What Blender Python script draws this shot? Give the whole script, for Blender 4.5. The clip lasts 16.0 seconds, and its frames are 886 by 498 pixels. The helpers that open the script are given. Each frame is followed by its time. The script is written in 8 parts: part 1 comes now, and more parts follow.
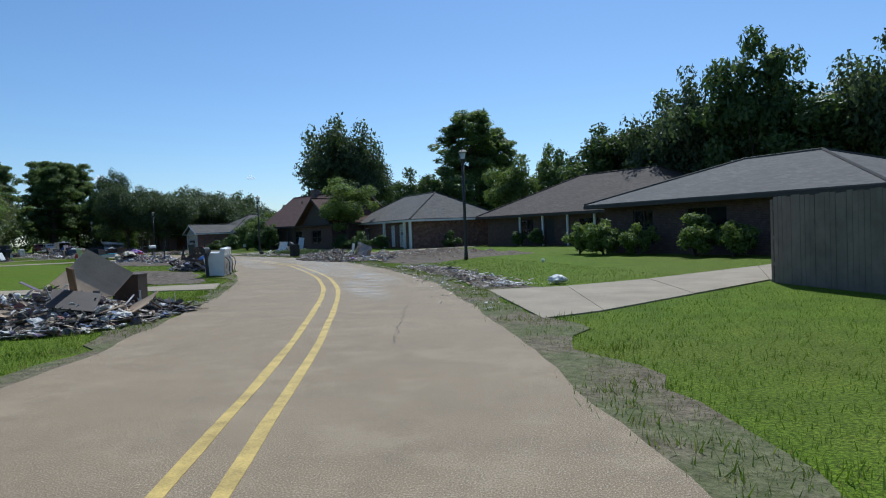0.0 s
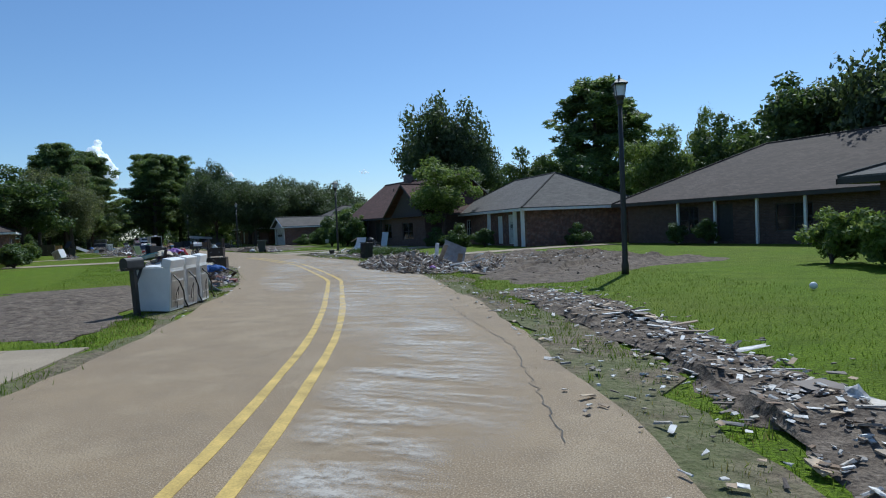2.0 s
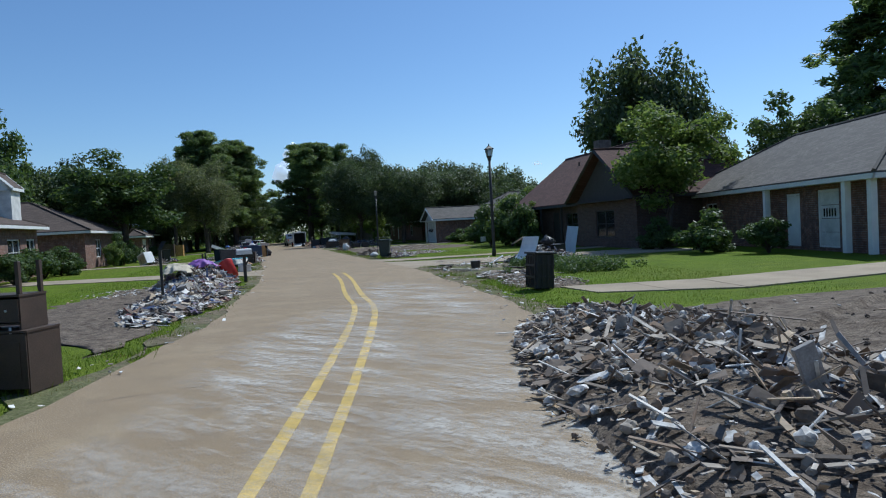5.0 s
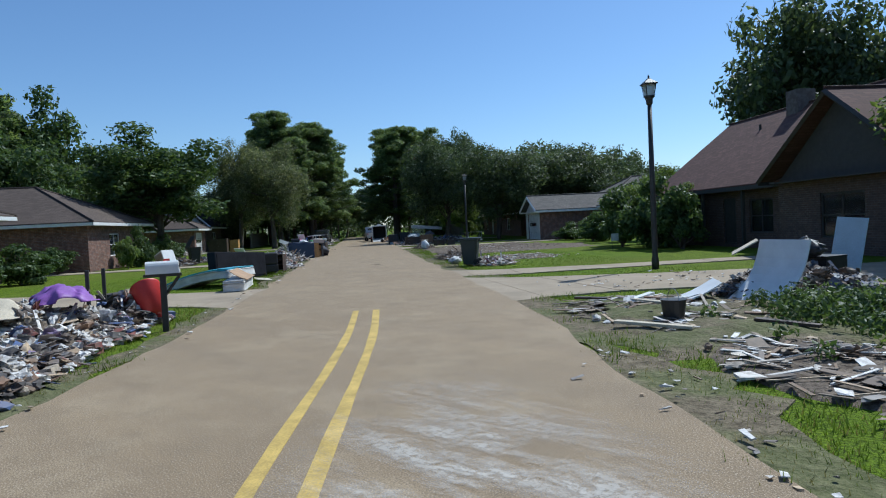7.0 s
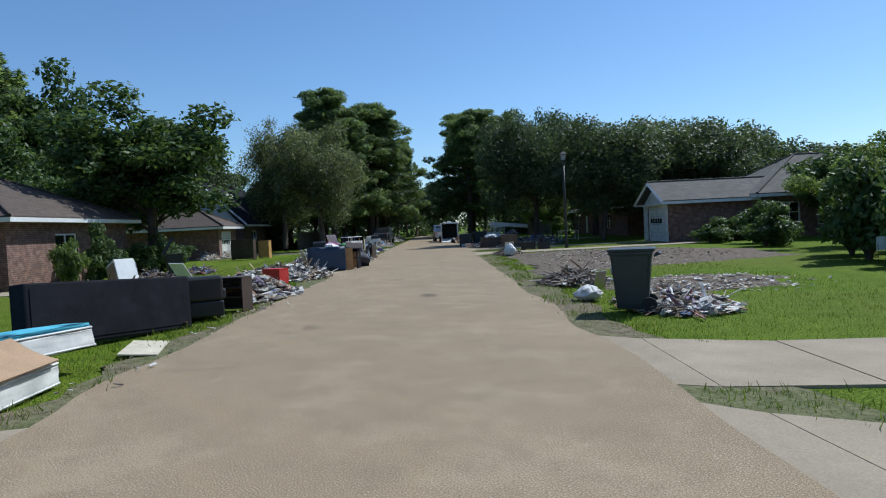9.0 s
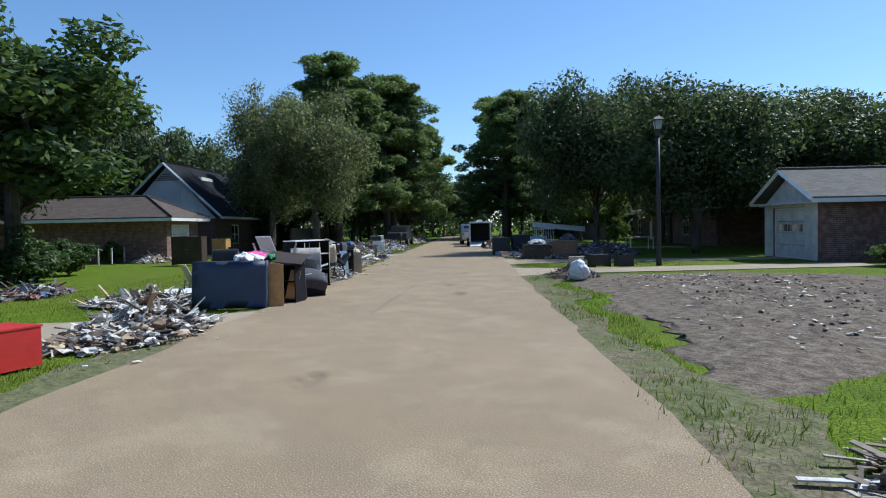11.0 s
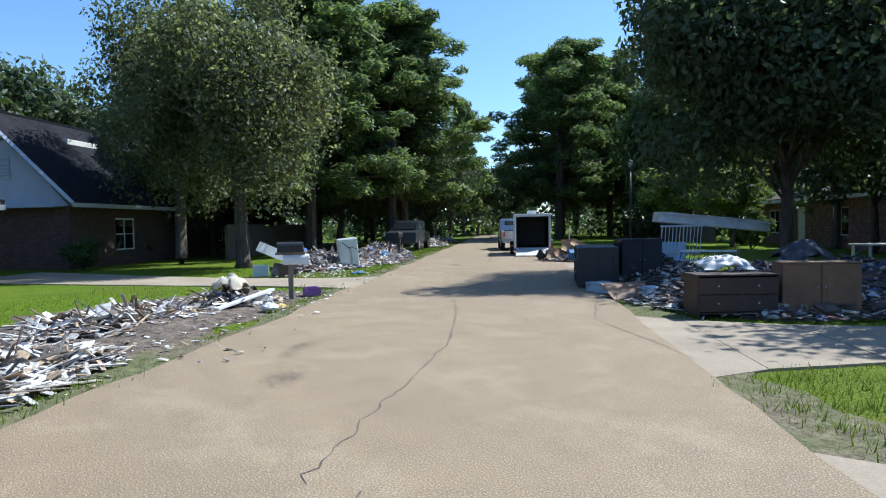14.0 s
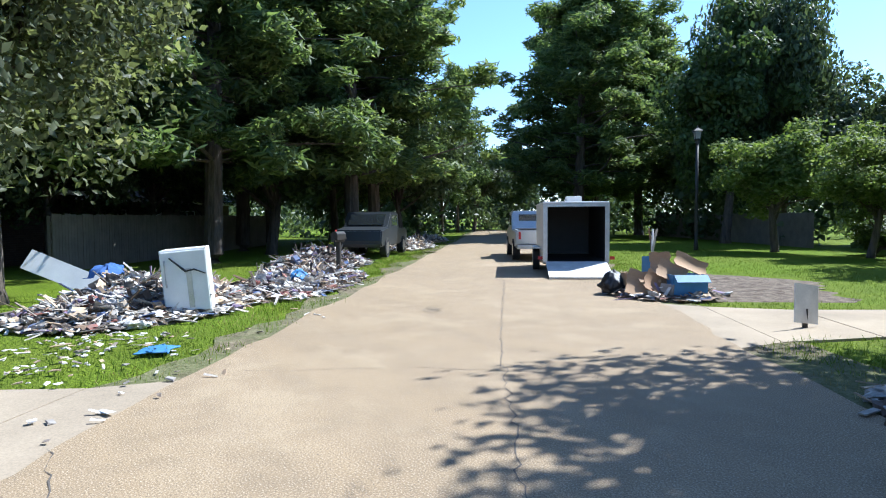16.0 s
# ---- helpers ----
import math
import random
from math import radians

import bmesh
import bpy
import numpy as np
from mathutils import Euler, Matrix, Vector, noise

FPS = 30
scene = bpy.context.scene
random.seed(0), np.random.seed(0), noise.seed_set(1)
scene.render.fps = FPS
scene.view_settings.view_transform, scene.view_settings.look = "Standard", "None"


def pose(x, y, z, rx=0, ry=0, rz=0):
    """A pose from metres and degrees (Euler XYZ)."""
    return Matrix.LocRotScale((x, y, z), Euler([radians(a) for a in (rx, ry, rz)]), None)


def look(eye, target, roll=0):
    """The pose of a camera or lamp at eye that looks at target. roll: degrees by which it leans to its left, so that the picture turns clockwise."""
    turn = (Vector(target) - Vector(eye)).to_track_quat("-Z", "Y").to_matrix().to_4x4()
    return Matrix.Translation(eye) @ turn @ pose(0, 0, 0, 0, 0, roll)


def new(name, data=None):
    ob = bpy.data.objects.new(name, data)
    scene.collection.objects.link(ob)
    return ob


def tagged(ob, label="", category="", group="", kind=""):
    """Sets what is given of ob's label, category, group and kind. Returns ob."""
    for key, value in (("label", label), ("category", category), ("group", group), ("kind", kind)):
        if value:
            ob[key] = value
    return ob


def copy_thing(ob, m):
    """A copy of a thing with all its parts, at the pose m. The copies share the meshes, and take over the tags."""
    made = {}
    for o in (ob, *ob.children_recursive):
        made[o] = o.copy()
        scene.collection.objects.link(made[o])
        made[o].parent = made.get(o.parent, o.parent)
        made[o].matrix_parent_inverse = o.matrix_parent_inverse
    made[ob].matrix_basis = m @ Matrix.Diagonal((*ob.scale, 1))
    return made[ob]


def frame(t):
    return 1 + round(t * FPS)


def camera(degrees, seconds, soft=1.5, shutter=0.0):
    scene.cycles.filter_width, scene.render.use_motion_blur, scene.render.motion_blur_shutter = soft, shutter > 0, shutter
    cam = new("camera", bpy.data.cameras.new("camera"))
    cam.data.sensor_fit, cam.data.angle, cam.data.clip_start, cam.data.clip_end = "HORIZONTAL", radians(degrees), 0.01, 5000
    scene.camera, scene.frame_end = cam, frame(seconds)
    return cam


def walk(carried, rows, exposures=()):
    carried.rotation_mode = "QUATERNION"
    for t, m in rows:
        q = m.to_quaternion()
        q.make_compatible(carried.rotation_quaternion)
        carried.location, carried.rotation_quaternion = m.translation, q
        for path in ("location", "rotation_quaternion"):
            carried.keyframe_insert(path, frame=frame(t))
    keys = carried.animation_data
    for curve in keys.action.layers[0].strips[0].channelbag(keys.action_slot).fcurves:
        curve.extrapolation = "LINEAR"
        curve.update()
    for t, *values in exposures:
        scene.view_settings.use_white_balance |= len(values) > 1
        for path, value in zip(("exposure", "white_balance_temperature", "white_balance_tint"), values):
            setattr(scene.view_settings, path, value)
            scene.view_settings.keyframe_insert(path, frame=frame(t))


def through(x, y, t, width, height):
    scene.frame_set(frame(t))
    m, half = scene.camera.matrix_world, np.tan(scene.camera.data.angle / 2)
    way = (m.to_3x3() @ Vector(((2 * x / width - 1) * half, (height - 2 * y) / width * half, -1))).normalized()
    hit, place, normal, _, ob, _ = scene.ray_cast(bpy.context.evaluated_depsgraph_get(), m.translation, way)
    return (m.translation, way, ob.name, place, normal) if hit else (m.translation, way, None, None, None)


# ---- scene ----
cam = camera(68.0, 16.0, soft=1.1)
PATH = [
    (0, (6.884, -1.462, 1.478), (6.483, 0.496, 1.421), -2.2),
    (0.5, (6.182, 1.758, 1.477), (5.703, 3.699, 1.416), -2.0),
    (1, (5.365, 4.991, 1.444), (4.804, 6.909, 1.38), -2.2),
    (1.5, (4.402, 8.289, 1.44), (3.757, 10.181, 1.378), -2.2),
    (2, (3.349, 11.63, 1.519), (2.628, 13.495, 1.451), -2.4),
    (2.5, (2.122, 14.802, 1.485), (1.33, 16.637, 1.415), -2.5),
    (3, (0.821, 17.821, 1.529), (-0.048, 19.621, 1.457), -2.9),
    (3.5, (-0.762, 20.908, 1.521), (-1.711, 22.668, 1.449), -2.8),
    (4, (-2.437, 23.865, 1.538), (-3.467, 25.579, 1.472), -2.9),
    (6.5, (-12.068, 37.08, 1.553), (-13.424, 38.548, 1.478), -2.9),
    (7, (-14.353, 39.529, 1.536), (-15.753, 40.955, 1.464), -2.8),
    (7.5, (-16.702, 41.883, 1.5), (-18.143, 43.267, 1.427), -2.9),
    (8, (-19.195, 44.176, 1.487), (-20.675, 45.52, 1.424), -3.1),
    (8.5, (-21.78, 46.41, 1.515), (-23.297, 47.712, 1.444), -3.0),
    (9, (-24.426, 48.605, 1.525), (-25.979, 49.863, 1.457), -2.8),
    (11.5, (-36.787, 59.0, 1.55), (-38.402, 60.178, 1.482), -1.0),
    (12, (-39.392, 61.006, 1.483), (-41.006, 62.185, 1.413), -1.0),
    (12.5, (-42.066, 63.101, 1.444), (-43.689, 64.266, 1.363), -1.5),
    (13, (-44.682, 65.176, 1.438), (-46.328, 66.31, 1.366), -1.2),
    (13.5, (-47.425, 67.183, 1.474), (-49.089, 68.29, 1.403), -1.0),
    (14, (-50.157, 69.21, 1.462), (-51.834, 70.297, 1.388), -1.0),
    (14.5, (-52.839, 71.136, 1.5), (-54.517, 72.22, 1.417), -0.7),
    (15, (-55.458, 72.928, 1.469), (-57.13, 74.023, 1.386), -0.6),
    (15.5, (-58.118, 74.872, 1.473), (-59.787, 75.971, 1.384), -0.3),
    (16, (-60.846, 76.76, 1.489), (-62.514, 77.861, 1.394), -0.3),
]
walk(cam, [(t, look(eye, target, roll)) for t, eye, target, roll in PATH],
     [(0, -0.3, 5400, 5), (4, -0.3, 5400, 5), (7, -0.15, 5400, 5), (9, -0.1, 5450, 5), (12.5, 0.36, 5450, 6), (14.5, 0.7, 5350, 7), (15.5, 1.0, 5350, 8), (16, 1.08, 5350, 8)])

# ---- plan: s runs along the straight street, d to its right, from the foot of the street's axis ----
U, N = Vector((-0.78087, 0.62469)), Vector((0.62469, 0.78087))
ORIGIN = N * 21.8
STREET = math.degrees(math.atan2(U.y, U.x))  # heading of +s in the world


def W(s, d, z=0.0):
    p = ORIGIN + U * s + N * d
    return Vector((p.x, p.y, z))


def sd(x, y):
    q = Vector((x, y)) - ORIGIN
    return q.dot(U), q.dot(N)


# ---- sky, sun, exposure ----
SUN_ELEV, SUN_AZ = radians(51.3), radians(3.0)  # azimuth from +y towards +x
world = bpy.data.worlds.new("sky")
scene.world = world
world.use_nodes = True
wn = world.node_tree
sky = wn.nodes.new("ShaderNodeTexSky")
sky.sky_type, sky.sun_disc = "NISHITA", False
sky.sun_elevation, sky.sun_rotation = SUN_ELEV, SUN_AZ
sky.air_density, sky.dust_density, sky.ozone_density = 1.0, 0.3, 4.0
wn.links.new(sky.outputs[0], wn.nodes["Background"].inputs[0])
wn.nodes["Background"].inputs[1].default_value = 0.122

sun_data = bpy.data.lights.new("sun", "SUN")
sun_data.energy, sun_data.angle, sun_data.color = 5.0, radians(0.53), (1.0, 0.94, 0.84)
sun = new("sun", sun_data)
sun_way = Vector((math.sin(SUN_AZ) * math.cos(SUN_ELEV), math.cos(SUN_AZ) * math.cos(SUN_ELEV), math.sin(SUN_ELEV)))
sun.matrix_world = look(sun_way * 300, (0, 0, 0))


# ---- materials ----
def nodes_of(name):
    m = bpy.data.materials.new(name)
    m.use_nodes = True
    t = m.node_tree
    return m, t, t.nodes["Principled BSDF"]


def add(t, kind, **inputs):
    n = t.nodes.new(kind)
    for k, v in inputs.items():
        n.inputs[k.replace("_", " ")].default_value = v
    return n


def ramp(t, fac, stops, constant=False):
    r = t.nodes.new("ShaderNodeValToRGB")
    r.color_ramp.interpolation = "CONSTANT" if constant else "LINEAR"
    el = r.color_ramp.elements
    while len(el) < len(stops):
        el.new(0.5)
    for e, (p, c) in zip(el, stops):
        e.position, e.color = p, (*c, 1)
    t.links.new(fac, r.inputs[0])
    return r.outputs[0]


def mixed(t, fac, a, b, mode="MIX"):
    m = t.nodes.new("ShaderNodeMix")
    m.data_type, m.blend_type = "RGBA", mode
    for sock, v in ((m.inputs[0], fac), (m.inputs[6], a), (m.inputs[7], b)):
        if isinstance(v, (int, float)):
            sock.default_value = v
        elif isinstance(v, tuple):
            sock.default_value = (*v, 1)
        else:
            t.links.new(v, sock)
    return m.outputs[2]


def place(t):
    return t.nodes.new("ShaderNodeNewGeometry").outputs["Position"]


def noise_of(t, scale, detail=4.0, rough=0.6, vec=None, stretch=None):
    n = add(t, "ShaderNodeTexNoise", Scale=scale, Detail=detail, Roughness=rough)
    src = vec or place(t)
    if stretch:
        mp = t.nodes.new("ShaderNodeMapping")
        mp.inputs["Scale"].default_value = stretch
        mp.inputs["Rotation"].default_value = (0, 0, radians(-STREET))
        t.links.new(src, mp.inputs[0])
        src = mp.outputs[0]
    t.links.new(src, n.inputs["Vector"])
    return n.outputs["Fac"]


def bump(t, bsdf, height, strength=0.4, distance=0.02):
    b = add(t, "ShaderNodeBump", Strength=strength, Distance=distance)
    t.links.new(height, b.inputs["Height"])
    t.links.new(b.outputs[0], bsdf.inputs["Normal"])


def plain(name, color, rough=0.7, vary=0.25, scale=6.0, metal=0.0, relief=0.15, fine=60.0, spec=0.5, grain=0.35):
    """A surface of one colour with blotches, fine grain and slight relief."""
    m, t, b = nodes_of(name)
    a = noise_of(t, scale)
    f = noise_of(t, fine, 3)
    dark = tuple(c * (1 - vary) for c in color)
    light = tuple(min(1, c * (1 + vary)) for c in color)
    c1 = ramp(t, a, [(0.3, dark), (0.7, light)])
    c2 = mixed(t, grain, c1, ramp(t, f, [(0.35, tuple(c * 0.6 for c in color)), (0.65, light)]))
    t.links.new(c2, b.inputs["Base Color"])
    b.inputs["Roughness"].default_value, b.inputs["Metallic"].default_value = rough, metal
    b.inputs["Specular IOR Level"].default_value = spec
    bump(t, b, f, relief, 0.01)
    return m


def grass_material():
    m, t, b = nodes_of("lawn")
    big, mid, fine = noise_of(t, 0.12, 5), noise_of(t, 1.3, 5), noise_of(t, 28, 4)
    c = ramp(t, mid, [(0.25, (0.1, 0.15, 0.01)), (0.5, (0.15, 0.225, 0.013)), (0.75, (0.21, 0.28, 0.02))])
    c = mixed(t, ramp(t, big, [(0.42, (0, 0, 0)), (0.68, (0.5, 0.5, 0.5))]), c, (0.2, 0.185, 0.045))
    c = mixed(t, ramp(t, fine, [(0.4, (0.8, 0.8, 0.8)), (0.6, (0, 0, 0))]), c, (0.05, 0.075, 0.01))
    t.links.new(c, b.inputs["Base Color"])
    b.inputs["Roughness"].default_value, b.inputs["Specular IOR Level"].default_value = 0.85, 0.06
    bump(t, b, fine, 0.9, 0.05)
    return m


def road_material():
    m, t, b = nodes_of("worn_asphalt")
    big, mid = noise_of(t, 0.25, 5), noise_of(t, 2.2, 5)
    long = noise_of(t, 1.0, 4, vec=None, stretch=(0.12, 1.6, 1))
    patch = noise_of(t, 0.9, 6, 0.7)
    fine = noise_of(t, 80, 3, 0.8)
    c = ramp(t, big, [(0.3, (0.262, 0.186, 0.104)), (0.7, (0.33, 0.24, 0.138))])
    c = mixed(t, ramp(t, long, [(0.35, (0, 0, 0)), (0.7, (0.6, 0.6, 0.6))]), c, (0.238, 0.175, 0.106))
    c = mixed(t, ramp(t, patch, [(0.5, (0, 0, 0)), (0.62, (0.5, 0.5, 0.5))]), c, (0.385, 0.294, 0.18))
    c = mixed(t, ramp(t, mid, [(0.3, (0.5, 0.5, 0.5)), (0.52, (0, 0, 0))]), c, (0.2, 0.146, 0.086))
    c = mixed(t, ramp(t, fine, [(0.36, (0.85, 0.85, 0.85)), (0.5, (0, 0, 0))]), c, (0.1, 0.08, 0.06))
    c = mixed(t, ramp(t, fine, [(0.55, (0, 0, 0)), (0.66, (0.75, 0.75, 0.75))]), c, (0.62, 0.52, 0.4))
    t.links.new(c, b.inputs["Base Color"])
    b.inputs["Roughness"].default_value, b.inputs["Specular IOR Level"].default_value = 0.85, 0.3
    bump(t, b, fine, 0.35, 0.004)
    return m


def earth_material(name, dark, light, green=0.0):
    m, t, b = nodes_of(name)
    big, mid, fine = noise_of(t, 0.7, 5), noise_of(t, 5, 6), noise_of(t, 35, 4, 0.7)
    c = ramp(t, mid, [(0.3, dark), (0.7, light)])
    c = mixed(t, ramp(t, fine, [(0.35, (0.7, 0.7, 0.7)), (0.55, (0, 0, 0))]), c, tuple(v * 0.4 for v in dark))
    c = mixed(t, ramp(t, fine, [(0.66, (0, 0, 0)), (0.72, (0.6, 0.6, 0.6))]), c, (0.42, 0.4, 0.36))
    if green:
        c = mixed(t, ramp(t, big, [(0.42, (0, 0, 0)), (0.55, (green,) * 3)]), c, (0.08, 0.13, 0.02))
    t.links.new(c, b.inputs["Base Color"])
    b.inputs["Roughness"].default_value, b.inputs["Specular IOR Level"].default_value = 0.95, 0.15
    bump(t, b, mid, 1.0, 0.08)
    return m


def leaf_material(name, stops, through=0.3, rough=0.45, spec=0.4):
    """Leaves: each one its own green, lit through from behind."""
    m, t, b = nodes_of(name)
    rnd = t.nodes.new("ShaderNodeNewGeometry").outputs["Random Per Island"]
    c = ramp(t, rnd, stops)
    ob = t.nodes.new("ShaderNodeObjectInfo").outputs["Random"]
    c = mixed(t, ramp(t, ob, [(0, (0.25, 0.25, 0.25)), (1, (0, 0, 0))]), c, mixed(t, 1.0, c, (0.75, 0.85, 1.0), "MULTIPLY"))
    t.links.new(c, b.inputs["Base Color"])
    b.inputs["Roughness"].default_value, b.inputs["Specular IOR Level"].default_value = rough, spec
    tr = t.nodes.new("ShaderNodeBsdfTranslucent")
    t.links.new(mixed(t, 1.0, c, (1.2, 1.2, 0.7), "MULTIPLY"), tr.inputs[0])
    mx = t.nodes.new("ShaderNodeMixShader")
    mx.inputs[0].default_value = through
    t.links.new(b.outputs[0], mx.inputs[1])
    t.links.new(tr.outputs[0], mx.inputs[2])
    t.links.new(mx.outputs[0], t.nodes["Material Output"].inputs[0])
    return m


def bark_material():
    m, t, b = nodes_of("bark")
    g = noise_of(t, 9, 5, 0.7, stretch=(1, 1, 0.15))
    t.links.new(ramp(t, g, [(0.3, (0.035, 0.027, 0.02)), (0.7, (0.16, 0.125, 0.1))]), b.inputs["Base Color"])
    b.inputs["Roughness"].default_value = 0.95
    bump(t, b, g, 1.0, 0.05)
    return m


def brick_material(name, c1, c2, mortar):
    m, t, b = nodes_of(name)
    tc = t.nodes.new("ShaderNodeTexCoord")
    uv = tc.outputs["UV"]
    br = add(t, "ShaderNodeTexBrick", Scale=1.0, Mortar_Size=0.006, Bias=0.0, Brick_Width=0.215, Row_Height=0.075)
    br.inputs["Color1"].default_value, br.inputs["Color2"].default_value = (*c1, 1), (*c2, 1)
    br.inputs["Mortar"].default_value = (*mortar, 1)
    t.links.new(uv, br.inputs["Vector"])
    cell = noise_of(t, 4.5, 2)
    c = mixed(t, ramp(t, cell, [(0.42, (0.55, 0.55, 0.55)), (0.6, (0, 0, 0))]), br.outputs["Color"], (0.07, 0.045, 0.04))
    t.links.new(c, b.inputs["Base Color"])
    b.inputs["Roughness"].default_value = 0.9
    bump(t, b, br.outputs["Fac"], -0.5, 0.01)
    return m


def shingle_material(name, color, spec=0.3):
    m, t, b = nodes_of(name)
    tc = t.nodes.new("ShaderNodeTexCoord")
    br = add(t, "ShaderNodeTexBrick", Scale=1.0, Mortar_Size=0.008, Bias=0.0, Brick_Width=0.32, Row_Height=0.14)
    t.links.new(tc.outputs["UV"], br.inputs["Vector"])
    br.inputs["Color1"].default_value = (*[c * 0.75 for c in color], 1)
    br.inputs["Color2"].default_value = (*[c * 1.25 for c in color], 1)
    br.inputs["Mortar"].default_value = (*[c * 0.45 for c in color], 1)
    stain = noise_of(t, 0.5, 5)
    grain = noise_of(t, 40, 3)
    c = mixed(t, ramp(t, stain, [(0.35, (0.45, 0.45, 0.45)), (0.65, (0, 0, 0))]), br.outputs["Color"], tuple(v * 0.65 for v in color))
    c = mixed(t, ramp(t, grain, [(0.4, (0.4, 0.4, 0.4)), (0.6, (0, 0, 0))]), c, tuple(v * 0.5 for v in color))
    t.links.new(c, b.inputs["Base Color"])
    b.inputs["Roughness"].default_value, b.inputs["Specular IOR Level"].default_value = 0.9, spec
    bump(t, b, br.outputs["Fac"], -0.6, 0.015)
    return m


def scrap_material(name, colors, rough=0.75):
    """Loose scraps: every piece takes one of the colours, with dirt."""
    m, t, b = nodes_of(name)
    rnd = t.nodes.new("ShaderNodeNewGeometry").outputs["Random Per Island"]
    c = ramp(t, rnd, [(i / len(colors), k) for i, k in enumerate(colors)], True)
    c = mixed(t, ramp(t, noise_of(t, 9, 4), [(0.42, (0.5, 0.5, 0.5)), (0.56, (0, 0, 0))]), c, (0.2, 0.165, 0.13))
    t.links.new(c, b.inputs["Base Color"])
    b.inputs["Roughness"].default_value = rough
    bump(t, b, noise_of(t, 30, 3), 0.3, 0.01)
    return m


LAWN, ROAD = grass_material(), road_material()
SOIL = earth_material("bare_soil", (0.085, 0.063, 0.047), (0.26, 0.21, 0.16))
VERGE = earth_material("scuffed_verge", (0.12, 0.095, 0.06), (0.27, 0.22, 0.145), 0.4)
CONCRETE = plain("concrete", (0.34, 0.275, 0.195), 0.88, 0.24, 0.9, spec=0.2)
YELLOW = plain("yellow_paint", (0.5, 0.345, 0.085), 0.75, 0.45, 3)
BARK = bark_material()
LEAF_OAK = leaf_material("oak_leaves", [(0, (0.05, 0.072, 0.034)), (0.6, (0.082, 0.112, 0.05)), (1, (0.14, 0.175, 0.085))], 0.42, 0.48, 0.3)
LEAF_BROAD = leaf_material("broad_leaves", [(0, (0.05, 0.084, 0.026)), (0.6, (0.085, 0.13, 0.04)), (1, (0.145, 0.19, 0.07))], 0.42, 0.5, 0.28)
LEAF_LIGHT = leaf_material("light_leaves", [(0, (0.11, 0.16, 0.04)), (0.6, (0.17, 0.23, 0.06)), (1, (0.27, 0.31, 0.13))], 0.48, 0.55, 0.2)
LEAF_GREY = leaf_material("grey_green_leaves", [(0, (0.09, 0.105, 0.055)), (0.6, (0.15, 0.17, 0.085)), (0.9, (0.23, 0.25, 0.13)), (1, (0.38, 0.38, 0.23))], 0.55, 0.46, 0.3)
LEAF_PINE = leaf_material("pine_needles", [(0, (0.085, 0.13, 0.055)), (0.6, (0.155, 0.212, 0.08)), (1, (0.27, 0.32, 0.12))], 0.6, 0.48, 0.3)
LEAF_GRASS = leaf_material("grass_blades", [(0, (0.085, 0.135, 0.015)), (0.6, (0.14, 0.205, 0.025)), (1, (0.24, 0.28, 0.06))], 0.35, 0.7, 0.08)
LEAF_DRY = leaf_material("dry_blades", [(0, (0.18, 0.16, 0.05)), (0.6, (0.3, 0.25, 0.1)), (1, (0.42, 0.35, 0.17))], 0.3, 0.7)
BRICK_RED = brick_material("red_brick", (0.17, 0.075, 0.05), (0.25, 0.125, 0.085), (0.3, 0.265, 0.23))
BRICK_DARK = brick_material("brown_brick", (0.075, 0.045, 0.034), (0.125, 0.075, 0.055), (0.15, 0.13, 0.115))
ROOF_GREY = shingle_material("grey_shingles", (0.15, 0.135, 0.12))
ROOF_BROWN = shingle_material("brown_shingles", (0.12, 0.09, 0.072))
ROOF_RED = shingle_material("red_brown_shingles", (0.135, 0.07, 0.055))
WHITE = plain("white_paint", (0.76, 0.75, 0.72), 0.42, 0.08, 3, relief=0.04, grain=0.1)
DIRTY_WHITE = plain("stained_white", (0.62, 0.6, 0.56), 0.6, 0.25, 2.5, relief=0.08, grain=0.2)
SIDING = plain("blue_grey_siding", (0.47, 0.52, 0.57), 0.7, 0.1, 2)
TRIM_DARK = plain("dark_trim", (0.05, 0.045, 0.04), 0.7)
BLACK = plain("black_plastic", (0.02, 0.02, 0.022), 0.5, 0.3, 4)
METAL_DARK = plain("dark_metal", (0.045, 0.042, 0.038), 0.5, 0.2, 8, 0.3)
STEEL = plain("bare_steel", (0.5, 0.5, 0.5), 0.35, 0.15, 6, 1.0)
WOOD_FENCE = plain("weathered_wood", (0.19, 0.16, 0.125), 0.9, 0.3, 2)
WOOD_DARK = plain("dark_wood", (0.06, 0.038, 0.026), 0.6, 0.35, 3)
WOOD_MID = plain("brown_wood", (0.22, 0.12, 0.06), 0.6, 0.3, 3)
WOOD_PALE = plain("pale_wood", (0.45, 0.34, 0.22), 0.75, 0.25, 3)
PLY = plain("plywood", (0.52, 0.36, 0.22), 0.8, 0.22, 2)
CARD = plain("cardboard", (0.4, 0.26, 0.15), 0.85, 0.2, 2)
CARD_DARK = plain("worn_cardboard", (0.3, 0.18, 0.1), 0.85, 0.3, 3)
CARD_BLUE = plain("blue_print_card", (0.06, 0.2, 0.42), 0.6, 0.25, 3)
BLUE_PALE = plain("pale_blue_panel", (0.42, 0.52, 0.6), 0.5, 0.15, 2)
CYAN = plain("turquoise_cloth", (0.1, 0.4, 0.52), 0.85, 0.25, 3)
PURPLE = plain("purple_plastic", (0.25, 0.1, 0.36), 0.55, 0.3, 3)
RED = plain("red_plastic", (0.5, 0.03, 0.025), 0.45, 0.2, 3)
